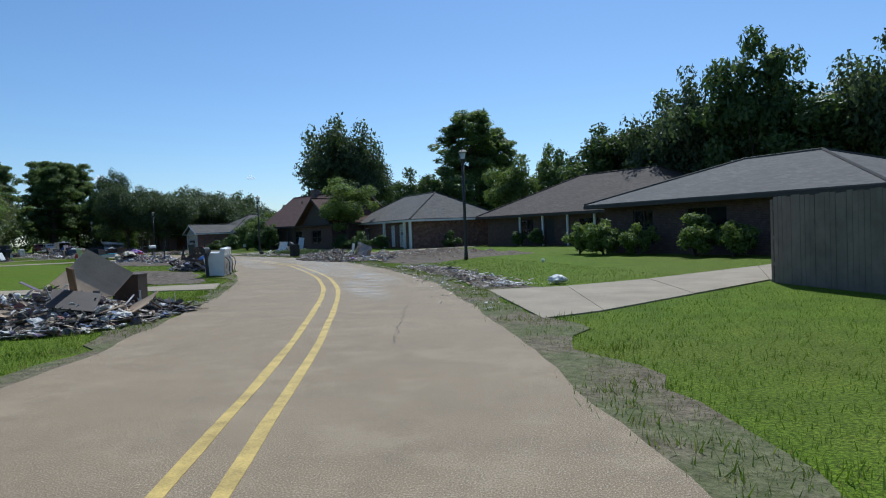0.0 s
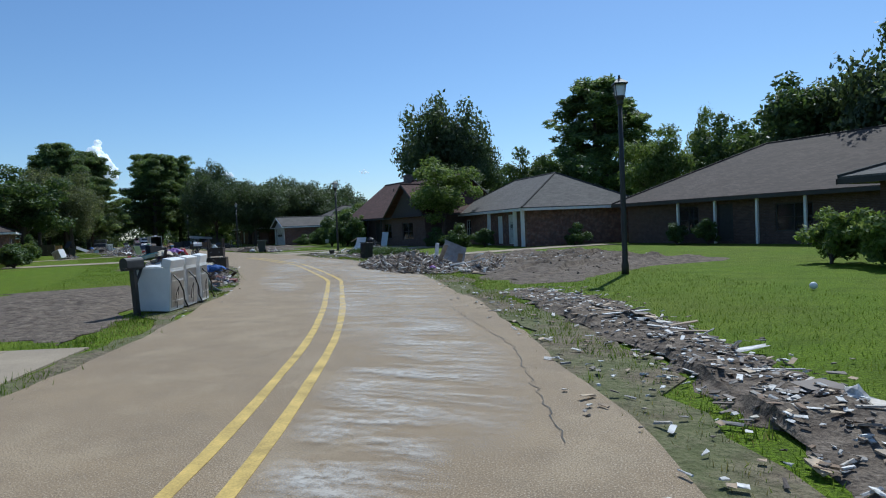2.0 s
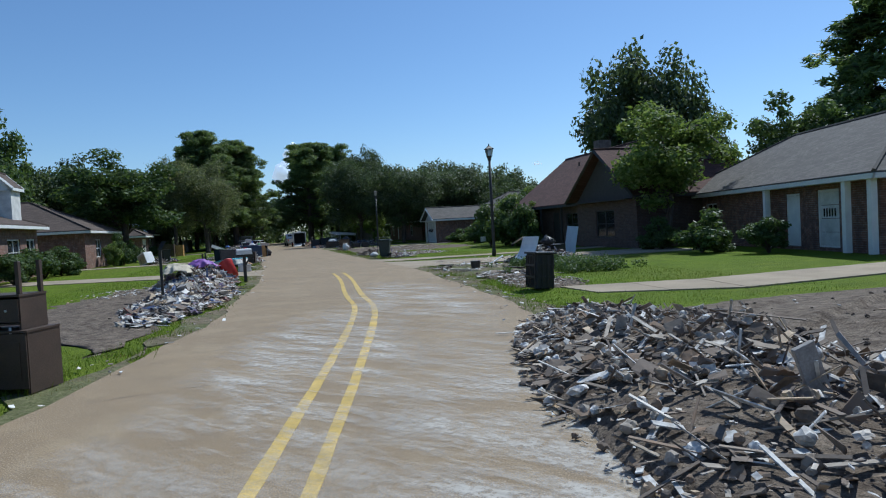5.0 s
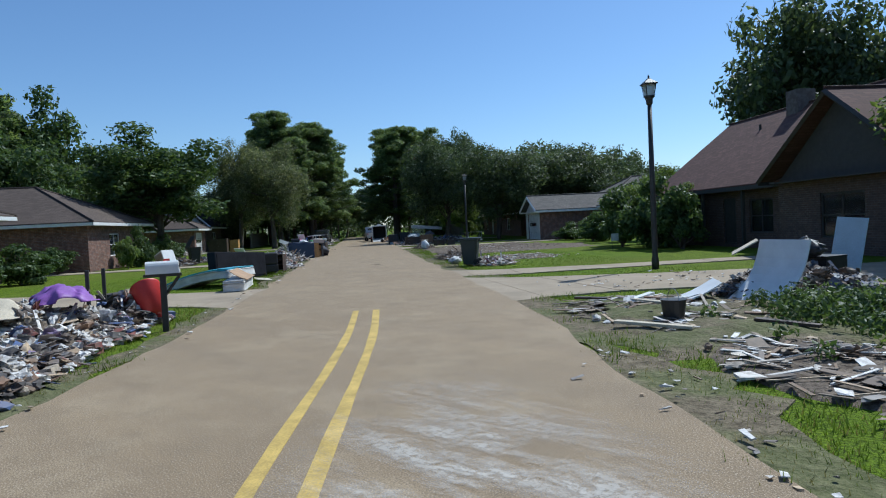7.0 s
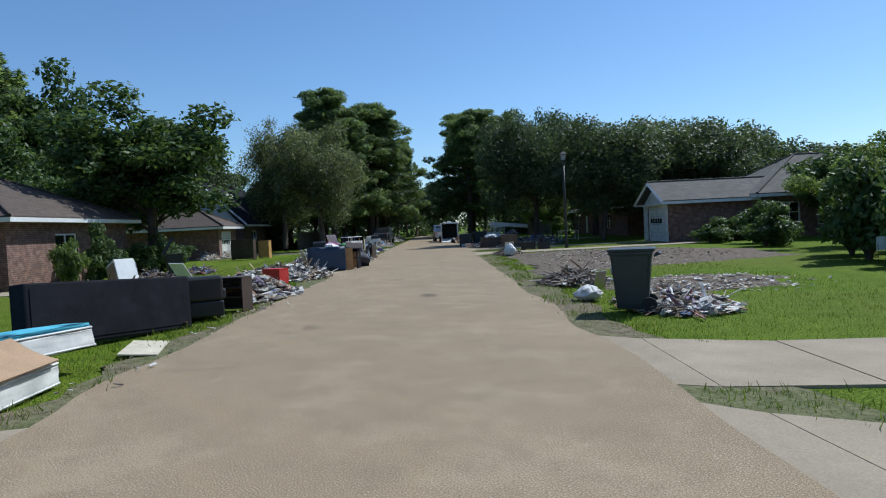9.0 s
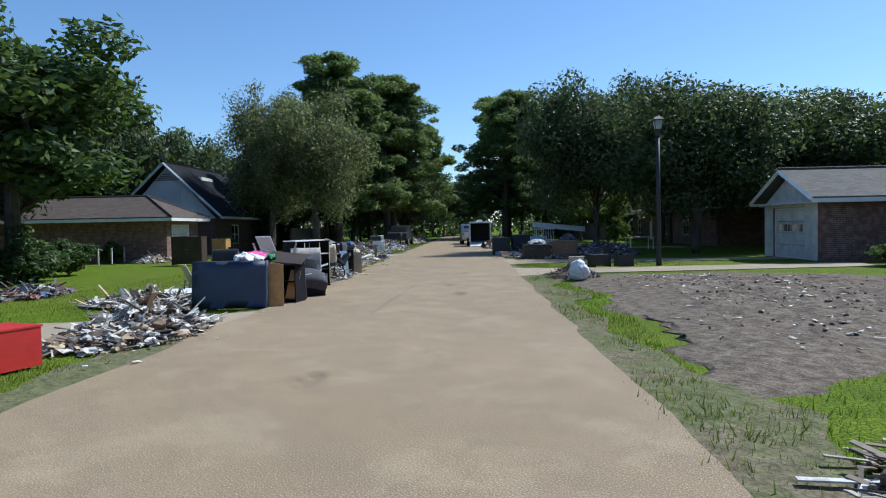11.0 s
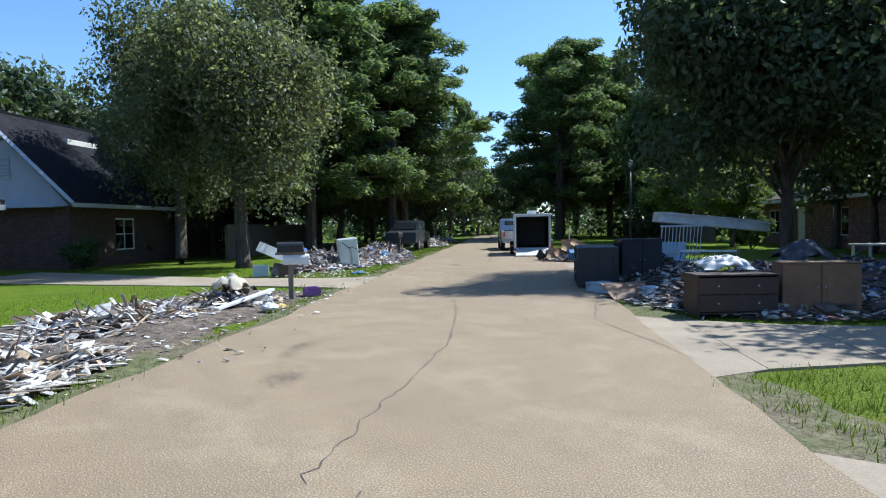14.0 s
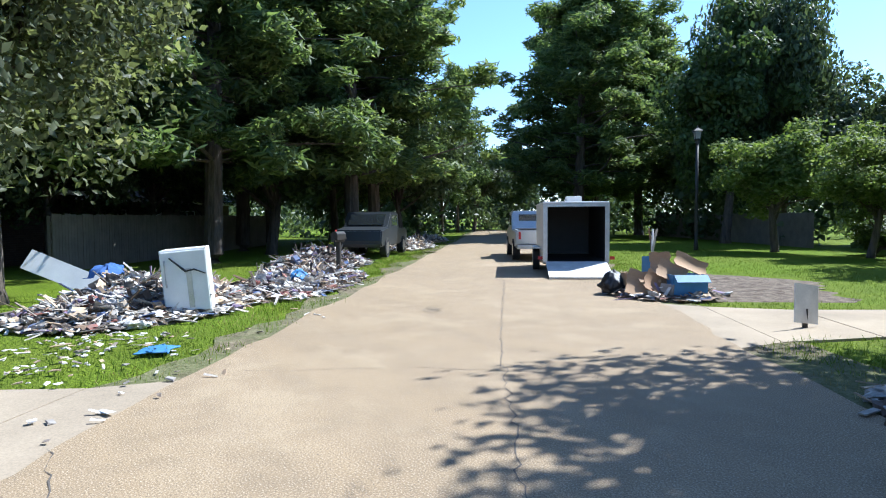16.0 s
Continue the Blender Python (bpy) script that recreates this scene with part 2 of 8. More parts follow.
PINK = plain("pink_cloth", (0.75, 0.13, 0.38), 0.9, 0.25, 4)
BLUE_CLOTH = plain("blue_cloth", (0.05, 0.12, 0.34), 0.9, 0.35, 4)
GREY_DARK = plain("dark_grey_cloth", (0.06, 0.06, 0.07), 0.9, 0.3, 4)
HONEY = plain("honey_wood", (0.5, 0.27, 0.085), 0.5, 0.3, 5)
NAVY = plain("navy_panel", (0.035, 0.05, 0.085), 0.55, 0.25, 2)
CREAM = plain("cream_cloth", (0.55, 0.48, 0.36), 0.9, 0.25, 4)
BIN_BLUE = plain("dark_green_bin", (0.03, 0.042, 0.045), 0.5, 0.25, 4)
TYRE = plain("rubber", (0.02, 0.02, 0.02), 0.85)
SCRAP_PALE = scrap_material("pale_scraps", [(0.76, 0.72, 0.66), (0.6, 0.53, 0.44), (0.4, 0.28, 0.17), (0.78, 0.75, 0.7), (0.2, 0.16, 0.13), (0.54, 0.4, 0.25), (0.68, 0.63, 0.56), (0.3, 0.27, 0.24), (0.74, 0.71, 0.66)])
SCRAP_EARTH = scrap_material("earthy_scraps", [(0.2, 0.15, 0.11), (0.13, 0.1, 0.075), (0.3, 0.24, 0.18), (0.62, 0.6, 0.56), (0.1, 0.075, 0.06), (0.42, 0.36, 0.29), (0.17, 0.13, 0.1), (0.24, 0.16, 0.1)], 0.9)
SCRAP_DARK = scrap_material("dark_scraps", [(0.05, 0.04, 0.035), (0.12, 0.08, 0.055), (0.4, 0.37, 0.33), (0.03, 0.03, 0.035), (0.2, 0.13, 0.08), (0.55, 0.53, 0.5), (0.08, 0.1, 0.16), (0.09, 0.06, 0.045)])
SCRAP_MIX = scrap_material("mixed_scraps", [(0.5, 0.48, 0.45), (0.06, 0.05, 0.045), (0.25, 0.15, 0.09), (0.1, 0.15, 0.3), (0.62, 0.6, 0.57), (0.26, 0.09, 0.07), (0.12, 0.09, 0.07), (0.46, 0.38, 0.28), (0.2, 0.14, 0.24), (0.55, 0.5, 0.42)])


def glass_material(name, tint=(0.05, 0.06, 0.065), rough=0.05):
    m, t, b = nodes_of(name)
    b.inputs["Base Color"].default_value = (*tint, 1)
    b.inputs["Roughness"].default_value = rough
    b.inputs["Transmission Weight"].default_value = 0.6
    return m


DULL_BLACK = plain("worn_black_cloth", (0.018, 0.018, 0.022), 0.95, 0.4, 3, spec=0.08)
STAINED = plain("stained_ticking", (0.34, 0.31, 0.28), 0.9, 0.35, 5)
GLASS = glass_material("window_glass")
LAMP_GLASS = glass_material("frosted_glass", (0.6, 0.6, 0.55), 0.4)


# ---- mesh helpers ----
def mesh_of(name, verts, faces, material=None, smooth=False):
    me = bpy.data.meshes.new(name)
    me.from_pydata([tuple(v) for v in verts], [], [tuple(f) for f in faces])
    if material:
        for mm in material if isinstance(material, (list, tuple)) else [material]:
            me.materials.append(mm)
    if smooth:
        me.polygons.foreach_set("use_smooth", [True] * len(me.polygons))
    me.update()
    return me


def part(name, bm, material, parent=None, label="", smooth=False):
    me = bpy.data.meshes.new(name)
    bm.to_mesh(me)
    bm.free()
    me.materials.append(material)
    if smooth:
        me.polygons.foreach_set("use_smooth", [True] * len(me.polygons))
    ob = new(name, me)
    if parent:
        ob.parent = parent
    if label:
        ob["label"] = label
    return ob


def box_bm(x0, y0, z0, x1, y1, z1, bevel=0.0, bm=None, turn=None):
    bm = bm or bmesh.new()
    r = bmesh.ops.create_cube(bm, size=1.0)
    m = Matrix.Translation(((x0 + x1) / 2, (y0 + y1) / 2, (z0 + z1) / 2)) @ Matrix.Diagonal((x1 - x0, y1 - y0, z1 - z0, 1))
    bmesh.ops.transform(bm, matrix=(turn @ m) if turn else m, verts=r["verts"])
    if bevel:
        es = list({e for v in r["verts"] for e in v.link_edges})
        bmesh.ops.bevel(bm, geom=es, offset=bevel, segments=2, profile=0.5, affect="EDGES")
    return bm


def boxes(*specs, bevel=0.0):
    bm = bmesh.new()
    for sp in specs:
        box_bm(*sp, bevel=bevel, bm=bm)
    return bm


def tube_bm(points, radii, sides=8, bm=None, cap=True):
    """A tapered tube through points."""
    bm = bm or bmesh.new()
    rings = []
    for i, (p, r) in enumerate(zip(points, radii)):
        p = Vector(p)
        a, b = Vector(points[max(0, i - 1)]), Vector(points[min(len(points) - 1, i + 1)])
        d = (b - a).normalized()
        q = d.to_track_quat("Z", "Y")
        rings.append([bm.verts.new(p + q @ Vector((r * math.cos(k * 2 * math.pi / sides), r * math.sin(k * 2 * math.pi / sides), 0))) for k in range(sides)])
    for a, b in zip(rings, rings[1:]):
        for k in range(sides):
            bm.faces.new((a[k], a[(k + 1) % sides], b[(k + 1) % sides], b[k]))
    if cap:
        bm.faces.new(rings[0][::-1])
        bm.faces.new(rings[-1])
    return bm


def lathe_bm(profile, sides=16, bm=None, square=False):
    """A turned body from (radius, height) pairs."""
    return tube_bm([(0, 0, z) for _, z in profile], [r for r, _ in profile], sides, bm)


def thing(name, m, label, category, group="", kind=""):
    ob = new(name)
    ob.matrix_world = m
    return tagged(ob, label, category, group, kind)


def frame_sd(s, d, z=0.0, turn=0.0):
    """A pose whose x runs along +s and y to the left of it (towards -d), turned by degrees."""
    p = W(s, d, z)
    return pose(p.x, p.y, p.z, 0, 0, STREET + turn)

from mathutils import bvhtree


# ---- ground, road, driveways ----
def ground_mesh():
    """One sheet to the horizon, finer round the street, with slight swells off the road."""
    xs = sorted({*np.linspace(-150, 70, 111).round(2), -2500, -1200, -600, -300, -200, 120, 250, 600, 1200, 2500})
    ys = sorted({*np.linspace(-30, 150, 91).round(2), -2500, -1200, -600, -250, -90, 200, 300, 600, 1200, 2500})
    vs, fs = [], []
    for y in ys:
        for x in xs:
            vs.append((x, y, -0.035 + 0.012 * noise.noise(Vector((x * 0.3, y * 0.3, 0)))))
    n = len(xs)
    for j in range(len(ys) - 1):
        for i in range(n - 1):
            a = j * n + i
            fs.append((a, a + 1, a + n + 1, a + n))
    return mesh_of("ground", vs, fs, LAWN, True)


tagged(new("ground", ground_mesh()), "mown green lawn ground reaching to the horizon", "ground", kind="structure")

AXIS = [(8.6, -20), (6.6, -8), (5.35, -1.0), (4.0, 4.15), (2.68, 8.5), (0.75, 14.15), (-1.1, 18.5), (-2.95, 22.1), (-6.0, 27.4), (-7.95, 30.4), (-14.2, 38.1), (-17.6, 41.35), (-24.1, 47.3)]
AXIS += [tuple(W(s, 0).xy) for s in (66, 80, 95, 110, 130, 150, 175)]


def spline(points, step=0.5):
    out = []
    for i in range(len(points) - 1):
        p0, p1, p2, p3 = (Vector(points[min(max(k, 0), len(points) - 1)]) for k in (i - 1, i, i + 1, i + 2))
        n = max(2, int((p2 - p1).length / step))
        for k in range(n):
            t = k / n
            out.append(0.5 * ((2 * p1) + (p2 - p0) * t + (2 * p0 - 5 * p1 + 4 * p2 - p3) * t * t + (3 * p1 - p0 - 3 * p2 + p3) * t ** 3))
    out.append(Vector(points[-1]))
    return out


LINE = spline(AXIS)


def line_frames(line=None):
    line = line or LINE
    out, run = [], 0.0
    for i, p in enumerate(line):
        a, b = line[max(0, i - 1)], line[min(len(line) - 1, i + 1)]
        d = (b - a).normalized()
        out.append((p, Vector((d.y, -d.x)), run))
        if i + 1 < len(line):
            run += (line[i + 1] - p).length
    return out


FRAMES = line_frames()


def along(run, right, z=0.0):
    """A place by its run along the road's axis and its offset to the right."""
    k = min(range(len(FRAMES)), key=lambda i: abs(FRAMES[i][2] - run))
    p, r, _ = FRAMES[k]
    q = p + r * right
    return Vector((q.x, q.y, z))


def ribbon(name, left, right, z, material, frames=None, rag=0.0, thick=0.05, seed=0.0):
    vs, fs = [], []
    frames = frames or FRAMES
    for p, r, run in frames:
        l = left + rag * noise.noise(Vector((run * 0.45, 3.1 + seed, 0))) + 0.5 * rag * noise.noise(Vector((run * 2.1, 7.7 + seed, 0)))
        g = right + rag * noise.noise(Vector((run * 0.45, 11.3 + seed, 0))) + 0.5 * rag * noise.noise(Vector((run * 2.1, 15.9 + seed, 0)))
        for o, zz in ((l, z - thick), (l, z), ((l + g) / 2, z), (g, z), (g, z - thick)):
            q = p + r * o
            vs.append((q.x, q.y, zz))
    for i in range(len(frames) - 1):
        for k in range(4):
            a = i * 5 + k
            fs.append((a, a + 5, a + 6, a + 1))
    return mesh_of(name, vs, fs, material)


tagged(new("road", ribbon("road", -2.85, 2.85, 0.0, ROAD, rag=0.16)), "worn tan-grey asphalt residential road without kerbs", "road", kind="structure")
# scuffed strips where lawn and road meet
for side, lo, hi, sd_ in ((1, 2.6, 3.6, 1.0), (-1, -3.3, -2.6, 5.0)):
    tagged(new("verge", ribbon("verge", lo, hi, -0.014, VERGE, rag=0.7, thick=0.03, seed=sd_)), "scuffed earth and dry grass verge beside the road", "verge", kind="structure")

E1 = next(i for i, f in enumerate(FRAMES) if sd(*f[0])[0] > 48.6)
for off in (-0.19, 0.19):
    me = ribbon("centre_line", off - 0.055, off + 0.055, 0.005, YELLOW, FRAMES[:E1], rag=0.02, thick=0.004, seed=off)
    tagged(new("centre_line", me), "faded yellow painted centre line on asphalt", "road marking", kind="structure")


def slab(name, corners, z, thick, material, parent=None):
    """A flat slab with a low bevel, from its corners in order."""
    bm = bmesh.new()
    f = bm.faces.new([bm.verts.new((x, y, z - thick)) for x, y in corners])
    if f.normal.z < 0:
        f.normal_flip()
    r = bmesh.ops.extrude_face_region(bm, geom=[f])
    bmesh.ops.translate(bm, verts=[v for v in r["geom"] if isinstance(v, bmesh.types.BMVert)], vec=(0, 0, thick))
    bmesh.ops.recalc_face_normals(bm, faces=bm.faces)
    return part(name, bm, material, parent)


NO_GRASS = []  # outlines on which no grass grows


def driveway(a, b, bays, label, z=-0.006):
    """Concrete bays between two side lines a and b (world places), with open joints."""
    NO_GRASS.append([tuple(Vector(p).xy) for p in a] + [tuple(Vector(p).xy) for p in b[::-1]])
    base = thing("driveway", Matrix(), label, "driveway", kind="structure")

    def pt(line, f):
        f *= len(line) - 1
        i = min(int(f), len(line) - 2)
        return Vector(line[i]).lerp(Vector(line[i + 1]), f - i)

    for k in range(bays):
        f0, f1 = k / bays + 0.0006, (k + 1) / bays - 0.0006
        c = [pt(a, f0), pt(a, f1), pt(b, f1), pt(b, f0)]
        slab("slab", [tuple(p.xy) for p in c], z + 0.003 * ((k * 7) % 3 - 1), 0.06, CONCRETE, base)
    return base


def sd_line(*pts):
    return [W(s, d) for s, d in pts]


driveway([(4.7, 14.4, 0), (6.6, 15.0, 0), (8.7, 16.6, 0), (12.4, 20.6, 0), (15.5, 24.5, 0)], [(6.3, 9.3, 0), (7.3, 10.2, 0), (9.2, 12.7, 0), (11.4, 15.6, 0), (18.0, 21.6, 0)], 4, "pale concrete driveway with open joints crossing the lawn")
driveway([(-3.7, 16.3, 0), (-6.3, 15.9, 0), (-16, 15.0, 0), (-26, 14.5, 0)], [(-4.9, 18.6, 0), (-7.0, 17.7, 0), (-16, 17.2, 0), (-26, 17.2, 0)], 6, "narrow concrete driveway behind the debris heap")
driveway([(-11.6, 42.6, 0), (-8.9, 43.9, 0), (-4.0, 50.9, 0), (-1.2, 53.5, 0)], [(-13.0, 43.6, 0), (-10.3, 45.6, 0), (-5.6, 52.2, 0), (-2.8, 55.0, 0)], 6, "concrete front walk crossing the lawn to the house")
driveway(sd_line((48.2, 2.5), (49.2, 4.5), (48.6, 9), (47.6, 16)), sd_line((55.2, 2.5), (53.8, 3.9), (52.4, 8.3), (51.6, 16)), 5, "wide concrete driveway apron littered with scraps")
driveway(sd_line((55.6, 2.5), (54.9, 3.9), (55.3, 8), (55.4, 16)), sd_line((58.4, 2.5), (57.2, 4.0), (56.7, 8), (56.6, 16)), 5, "narrow concrete driveway strip between lawns")
driveway(sd_line((82.6, 2.6), (83.3, 4), (83.9, 8), (84.6, 15)), sd_line((86.8, 2.6), (86.0, 4), (86.0, 8), (86.8, 15)), 5, "pale concrete driveway beside bare soil")
driveway(sd_line((88.6, 2.6), (89.4, 4), (89.6, 8), (89.6, 15)), sd_line((93.0, 2.6), (92.0, 4), (91.4, 8), (91.0, 15)), 5, "pale concrete driveway in front of the garage")
driveway(sd_line((103.0, 2.6), (103.9, 4), (104.2, 8), (104.2, 15)), sd_line((107.2, 2.6), (106.3, 4), (106.5, 8), (106.5, 15)), 5, "pale concrete driveway under the live oaks")
driveway(sd_line((50.2, -2.6), (51.4, -4.2), (53.6, -9), (55.2, -14)), sd_line((55.0, -2.6), (54.6, -4.2), (56.6, -9), (58.2, -14)), 5, "concrete driveway beside the white mailbox")
driveway(sd_line((71.5, -2.6), (71.6, -4.5), (70.4, -11.5), (69.9, -26)), sd_line((75.0, -2.6), (73.9, -4.5), (72.2, -11.5), (71.9, -26)), 5, "concrete driveway leading past the brick house")
driveway(sd_line((97.6, -2.6), (98.2, -4.2), (98.8, -8), (100.4, -16)), sd_line((101.4, -2.6), (100.6, -4.2), (101.2, -8), (104.6, -16)), 5, "pale concrete driveway beside the twin mailboxes")


SOILS = []  # the surfaces of bare soil, on which loose things come to rest


def rest_height(x, y):
    """Height of the bare soil at a place, or of the lawn."""
    hits = [t.ray_cast(Vector((x, y, 5)), Vector((0, 0, -1)))[0] for t in SOILS]
    return max([p.z for p in hits if p] + [0.0])


def soil_patch(name, outline, z, bumps, material, label, seed=1.0, step=0.22, ruts=0.0, rut_dir=(1, 0)):
    """Churned bare earth inside a rough outline of world places, fading to the lawn's level at its rim."""
    c = Vector((sum(p[0] for p in outline), sum(p[1] for p in outline))) / len(outline)
    if material is SOIL:
        NO_GRASS.append([tuple(p) for p in outline])
    rings = 60
    vs, fs = [(c.x, c.y, z)], []
    n = len(outline) * 16

    def rim(k):
        f = k / n * len(outline)
        i = int(f) % len(outline)
        return Vector(outline[i]).lerp(Vector(outline[(i + 1) % len(outline)]), f - int(f))

    rd = Vector(rut_dir).normalized()
    for r in range(1, rings + 1):
        for k in range(n):
            p = c.lerp(rim(k), r / rings)
            edge = min(1.0, (rings - r) / 26) ** 1.5
            h = z + edge * (bumps * (noise.fractal(Vector((p.x * 0.8, p.y * 0.8, seed)), 1.0, 2.0, 6) * 0.8 + 0.5 + 0.5 * noise.noise(Vector((p.x * 3.1, p.y * 3.1, seed + 2)))))
            if ruts:
                across = p.x * -rd.y + p.y * rd.x + 0.45 * noise.noise(Vector((p.x * 0.3, p.y * 0.3, 4)))
                h += min(1.0, (rings - r) / 9) * ruts * 0.24 * (1 - ((across - 10.2) / 1.35) % 1.0) ** 0.8 * max(0.3, 0.6 + 1.1 * noise.noise(Vector((p.x * 0.22, p.y * 0.22, 9))))
            wob = (0.45 * noise.noise(Vector((p.x * 0.7, p.y * 0.7, seed + 5))) + 0.3 * noise.noise(Vector((p.x * 2.6, p.y * 2.6, seed + 8)))) * max(0.0, (r - rings + 14) / 14)
            vs.append((p.x + wob, p.y + wob, -0.03 + edge ** 0.5 * (max(h, -0.03) + 0.03) if r < rings else -0.05))
    for k in range(n):
        fs.append((0, 1 + k, 1 + (k + 1) % n))
    for r in range(rings - 1):
        for k in range(n):
            a, b = 1 + r * n + k, 1 + r * n + (k + 1) % n
            fs.append((a, a + n, b + n, b))
    SOILS.append(bvhtree.BVHTree.FromPolygons(vs, fs))
    return tagged(new(name, mesh_of(name, vs, fs, material, True)), label, "bare soil", kind="structure")


soil_patch("soil_patch", [(-2.5, 29.8), (-4.2, 33.0), (-7.5, 37.3), (-9.8, 40.2), (-8.3, 42.6), (-5.6, 45.5), (-3.2, 46.2), (-0.6, 44), (0.8, 40.5), (2.4, 38.4), (4.6, 37.2), (4.2, 35.9), (2.1, 34.0), (1.1, 31.3), (0.5, 28.5), (-0.8, 28.0)], 0.03, 0.15, SOIL, "churned grey-brown soil with deep ruts", 2.0, ruts=1.0, rut_dir=(0.22, 0.97))
soil_patch("soil_patch", [tuple(W(s, d).xy) for s, d in ((67.8, 3.5), (70, 6.5), (70.5, 9), (72, 13.5), (77, 14), (82, 12), (83.2, 9), (82.9, 5), (82, 3.7), (77, 4.2), (72.5, 3.9))], 0.02, 0.12, SOIL, "flattened bare soil over a former lawn", 5.0, ruts=0.12, rut_dir=(0.78, -0.62))
soil_patch("soil_patch", [tuple(W(s, d).xy) for s, d in ((62.2, 5.0), (63.0, 8.4), (65.0, 9.0), (66.4, 6.5), (65.0, 4.9))], 0.01, 0.08, SOIL, "scraped earth littered with scraps", 7.0)
soil_patch("soil_patch", [(-5.5, 18.8), (-8.2, 19.0), (-13, 22), (-17, 26), (-15, 28.5), (-11, 26.5), (-8.3, 23)], 0.01, 0.08, SOIL, "dark scraped earth on the lawn", 8.0)
soil_patch("soil_patch", [(-15.5, 33.8), (-20, 34.6), (-25, 37.5), (-28, 41.5), (-25.5, 42.5), (-21, 40.5)], 0.01, 0.07, SOIL, "scraped dry earth on the lawn", 9.0)
soil_patch("soil_patch", [tuple(W(s, d).xy) for s, d in ((42.5, 3.2), (42.5, 6), (46, 7.5), (48.2, 6.4), (48, 3.6), (45, 3.0))], 0.01, 0.1, VERGE, "scraped verge strewn with boards", 10.0)
soil_patch("soil_patch", [tuple(W(s, d).xy) for s, d in ((107.4, 3.4), (107.5, 6.2), (111, 7.2), (113.6, 5.6), (112, 3.6))], 0.0, 0.06, SOIL, "trampled grey earth beside the driveway", 11.0)
soil_patch("soil_patch", [tuple(W(s, d).xy) for s, d in ((89.3, -3.2), (89.5, -6.8), (94, -7.4), (97.6, -6.0), (97.3, -3.3))], 0.0, 0.07, SOIL, "raked earth round the mailbox posts", 12.0)
soil_patch("soil_patch", [(4.5, 14.75), (4.2, 15.6), (3.7, 17.0), (3.0, 18.9), (2.3, 20.0), (0.3, 23.9), (-0.9, 26.4), (-0.3, 27.0), (1.2, 25.3), (3.5, 20.8), (4.3, 18.6), (4.9, 16.8), (5.5, 15.6), (5.9, 14.9)], 0.0, 0.1, SOIL, "scraped ditch edge strewn with scraps", 13.0)


# ---- houses ----
def uv_wall(bm):
    """Flat coordinates in metres along and up each face."""
    lay = bm.loops.layers.uv.verify()
    bm.normal_update()
    for f in bm.faces:
        n = f.normal
        t = Vector((-n.y, n.x, 0))
        t = t.normalized() if t.length > 1e-4 else Vector((1, 0, 0))
        b = n.cross(t)
        for l in f.loops:
            l[lay].uv = (l.vert.co.dot(t), l.vert.co.dot(b))
    return bm


def grid_solid(xs, zs, solid, y0, y1):
    """One connected slab between y0 and y1, built of the grid cells for which solid(x, z) holds."""
    bm = bmesh.new()
    vert = {}

    def v(i, j, y):
        if (i, j, y) not in vert:
            vert[i, j, y] = bm.verts.new((xs[i], y, zs[j]))
        return vert[i, j, y]

    nx, nz = len(xs) - 1, len(zs) - 1
    full = {(i, j): solid((xs[i] + xs[i + 1]) / 2, (zs[j] + zs[j + 1]) / 2) for i in range(nx) for j in range(nz)}
    for (i, j), on in full.items():
        if not on:
            continue
        bm.faces.new((v(i, j, y0), v(i + 1, j, y0), v(i + 1, j + 1, y0), v(i, j + 1, y0)))
        bm.faces.new((v(i, j, y1), v(i, j + 1, y1), v(i + 1, j + 1, y1), v(i + 1, j, y1)))
        if not full.get((i - 1, j)):
            bm.faces.new((v(i, j, y0), v(i, j + 1, y0), v(i, j + 1, y1), v(i, j, y1)))
        if not full.get((i + 1, j)):
            bm.faces.new((v(i + 1, j, y0), v(i + 1, j, y1), v(i + 1, j + 1, y1), v(i + 1, j + 1, y0)))
        if not full.get((i, j - 1)):
            bm.faces.new((v(i, j, y0), v(i, j, y1), v(i + 1, j, y1), v(i + 1, j, y0)))
        if not full.get((i, j + 1)):
            bm.faces.new((v(i, j + 1, y0), v(i + 1, j + 1, y0), v(i + 1, j + 1, y1), v(i, j + 1, y1)))
    return bm


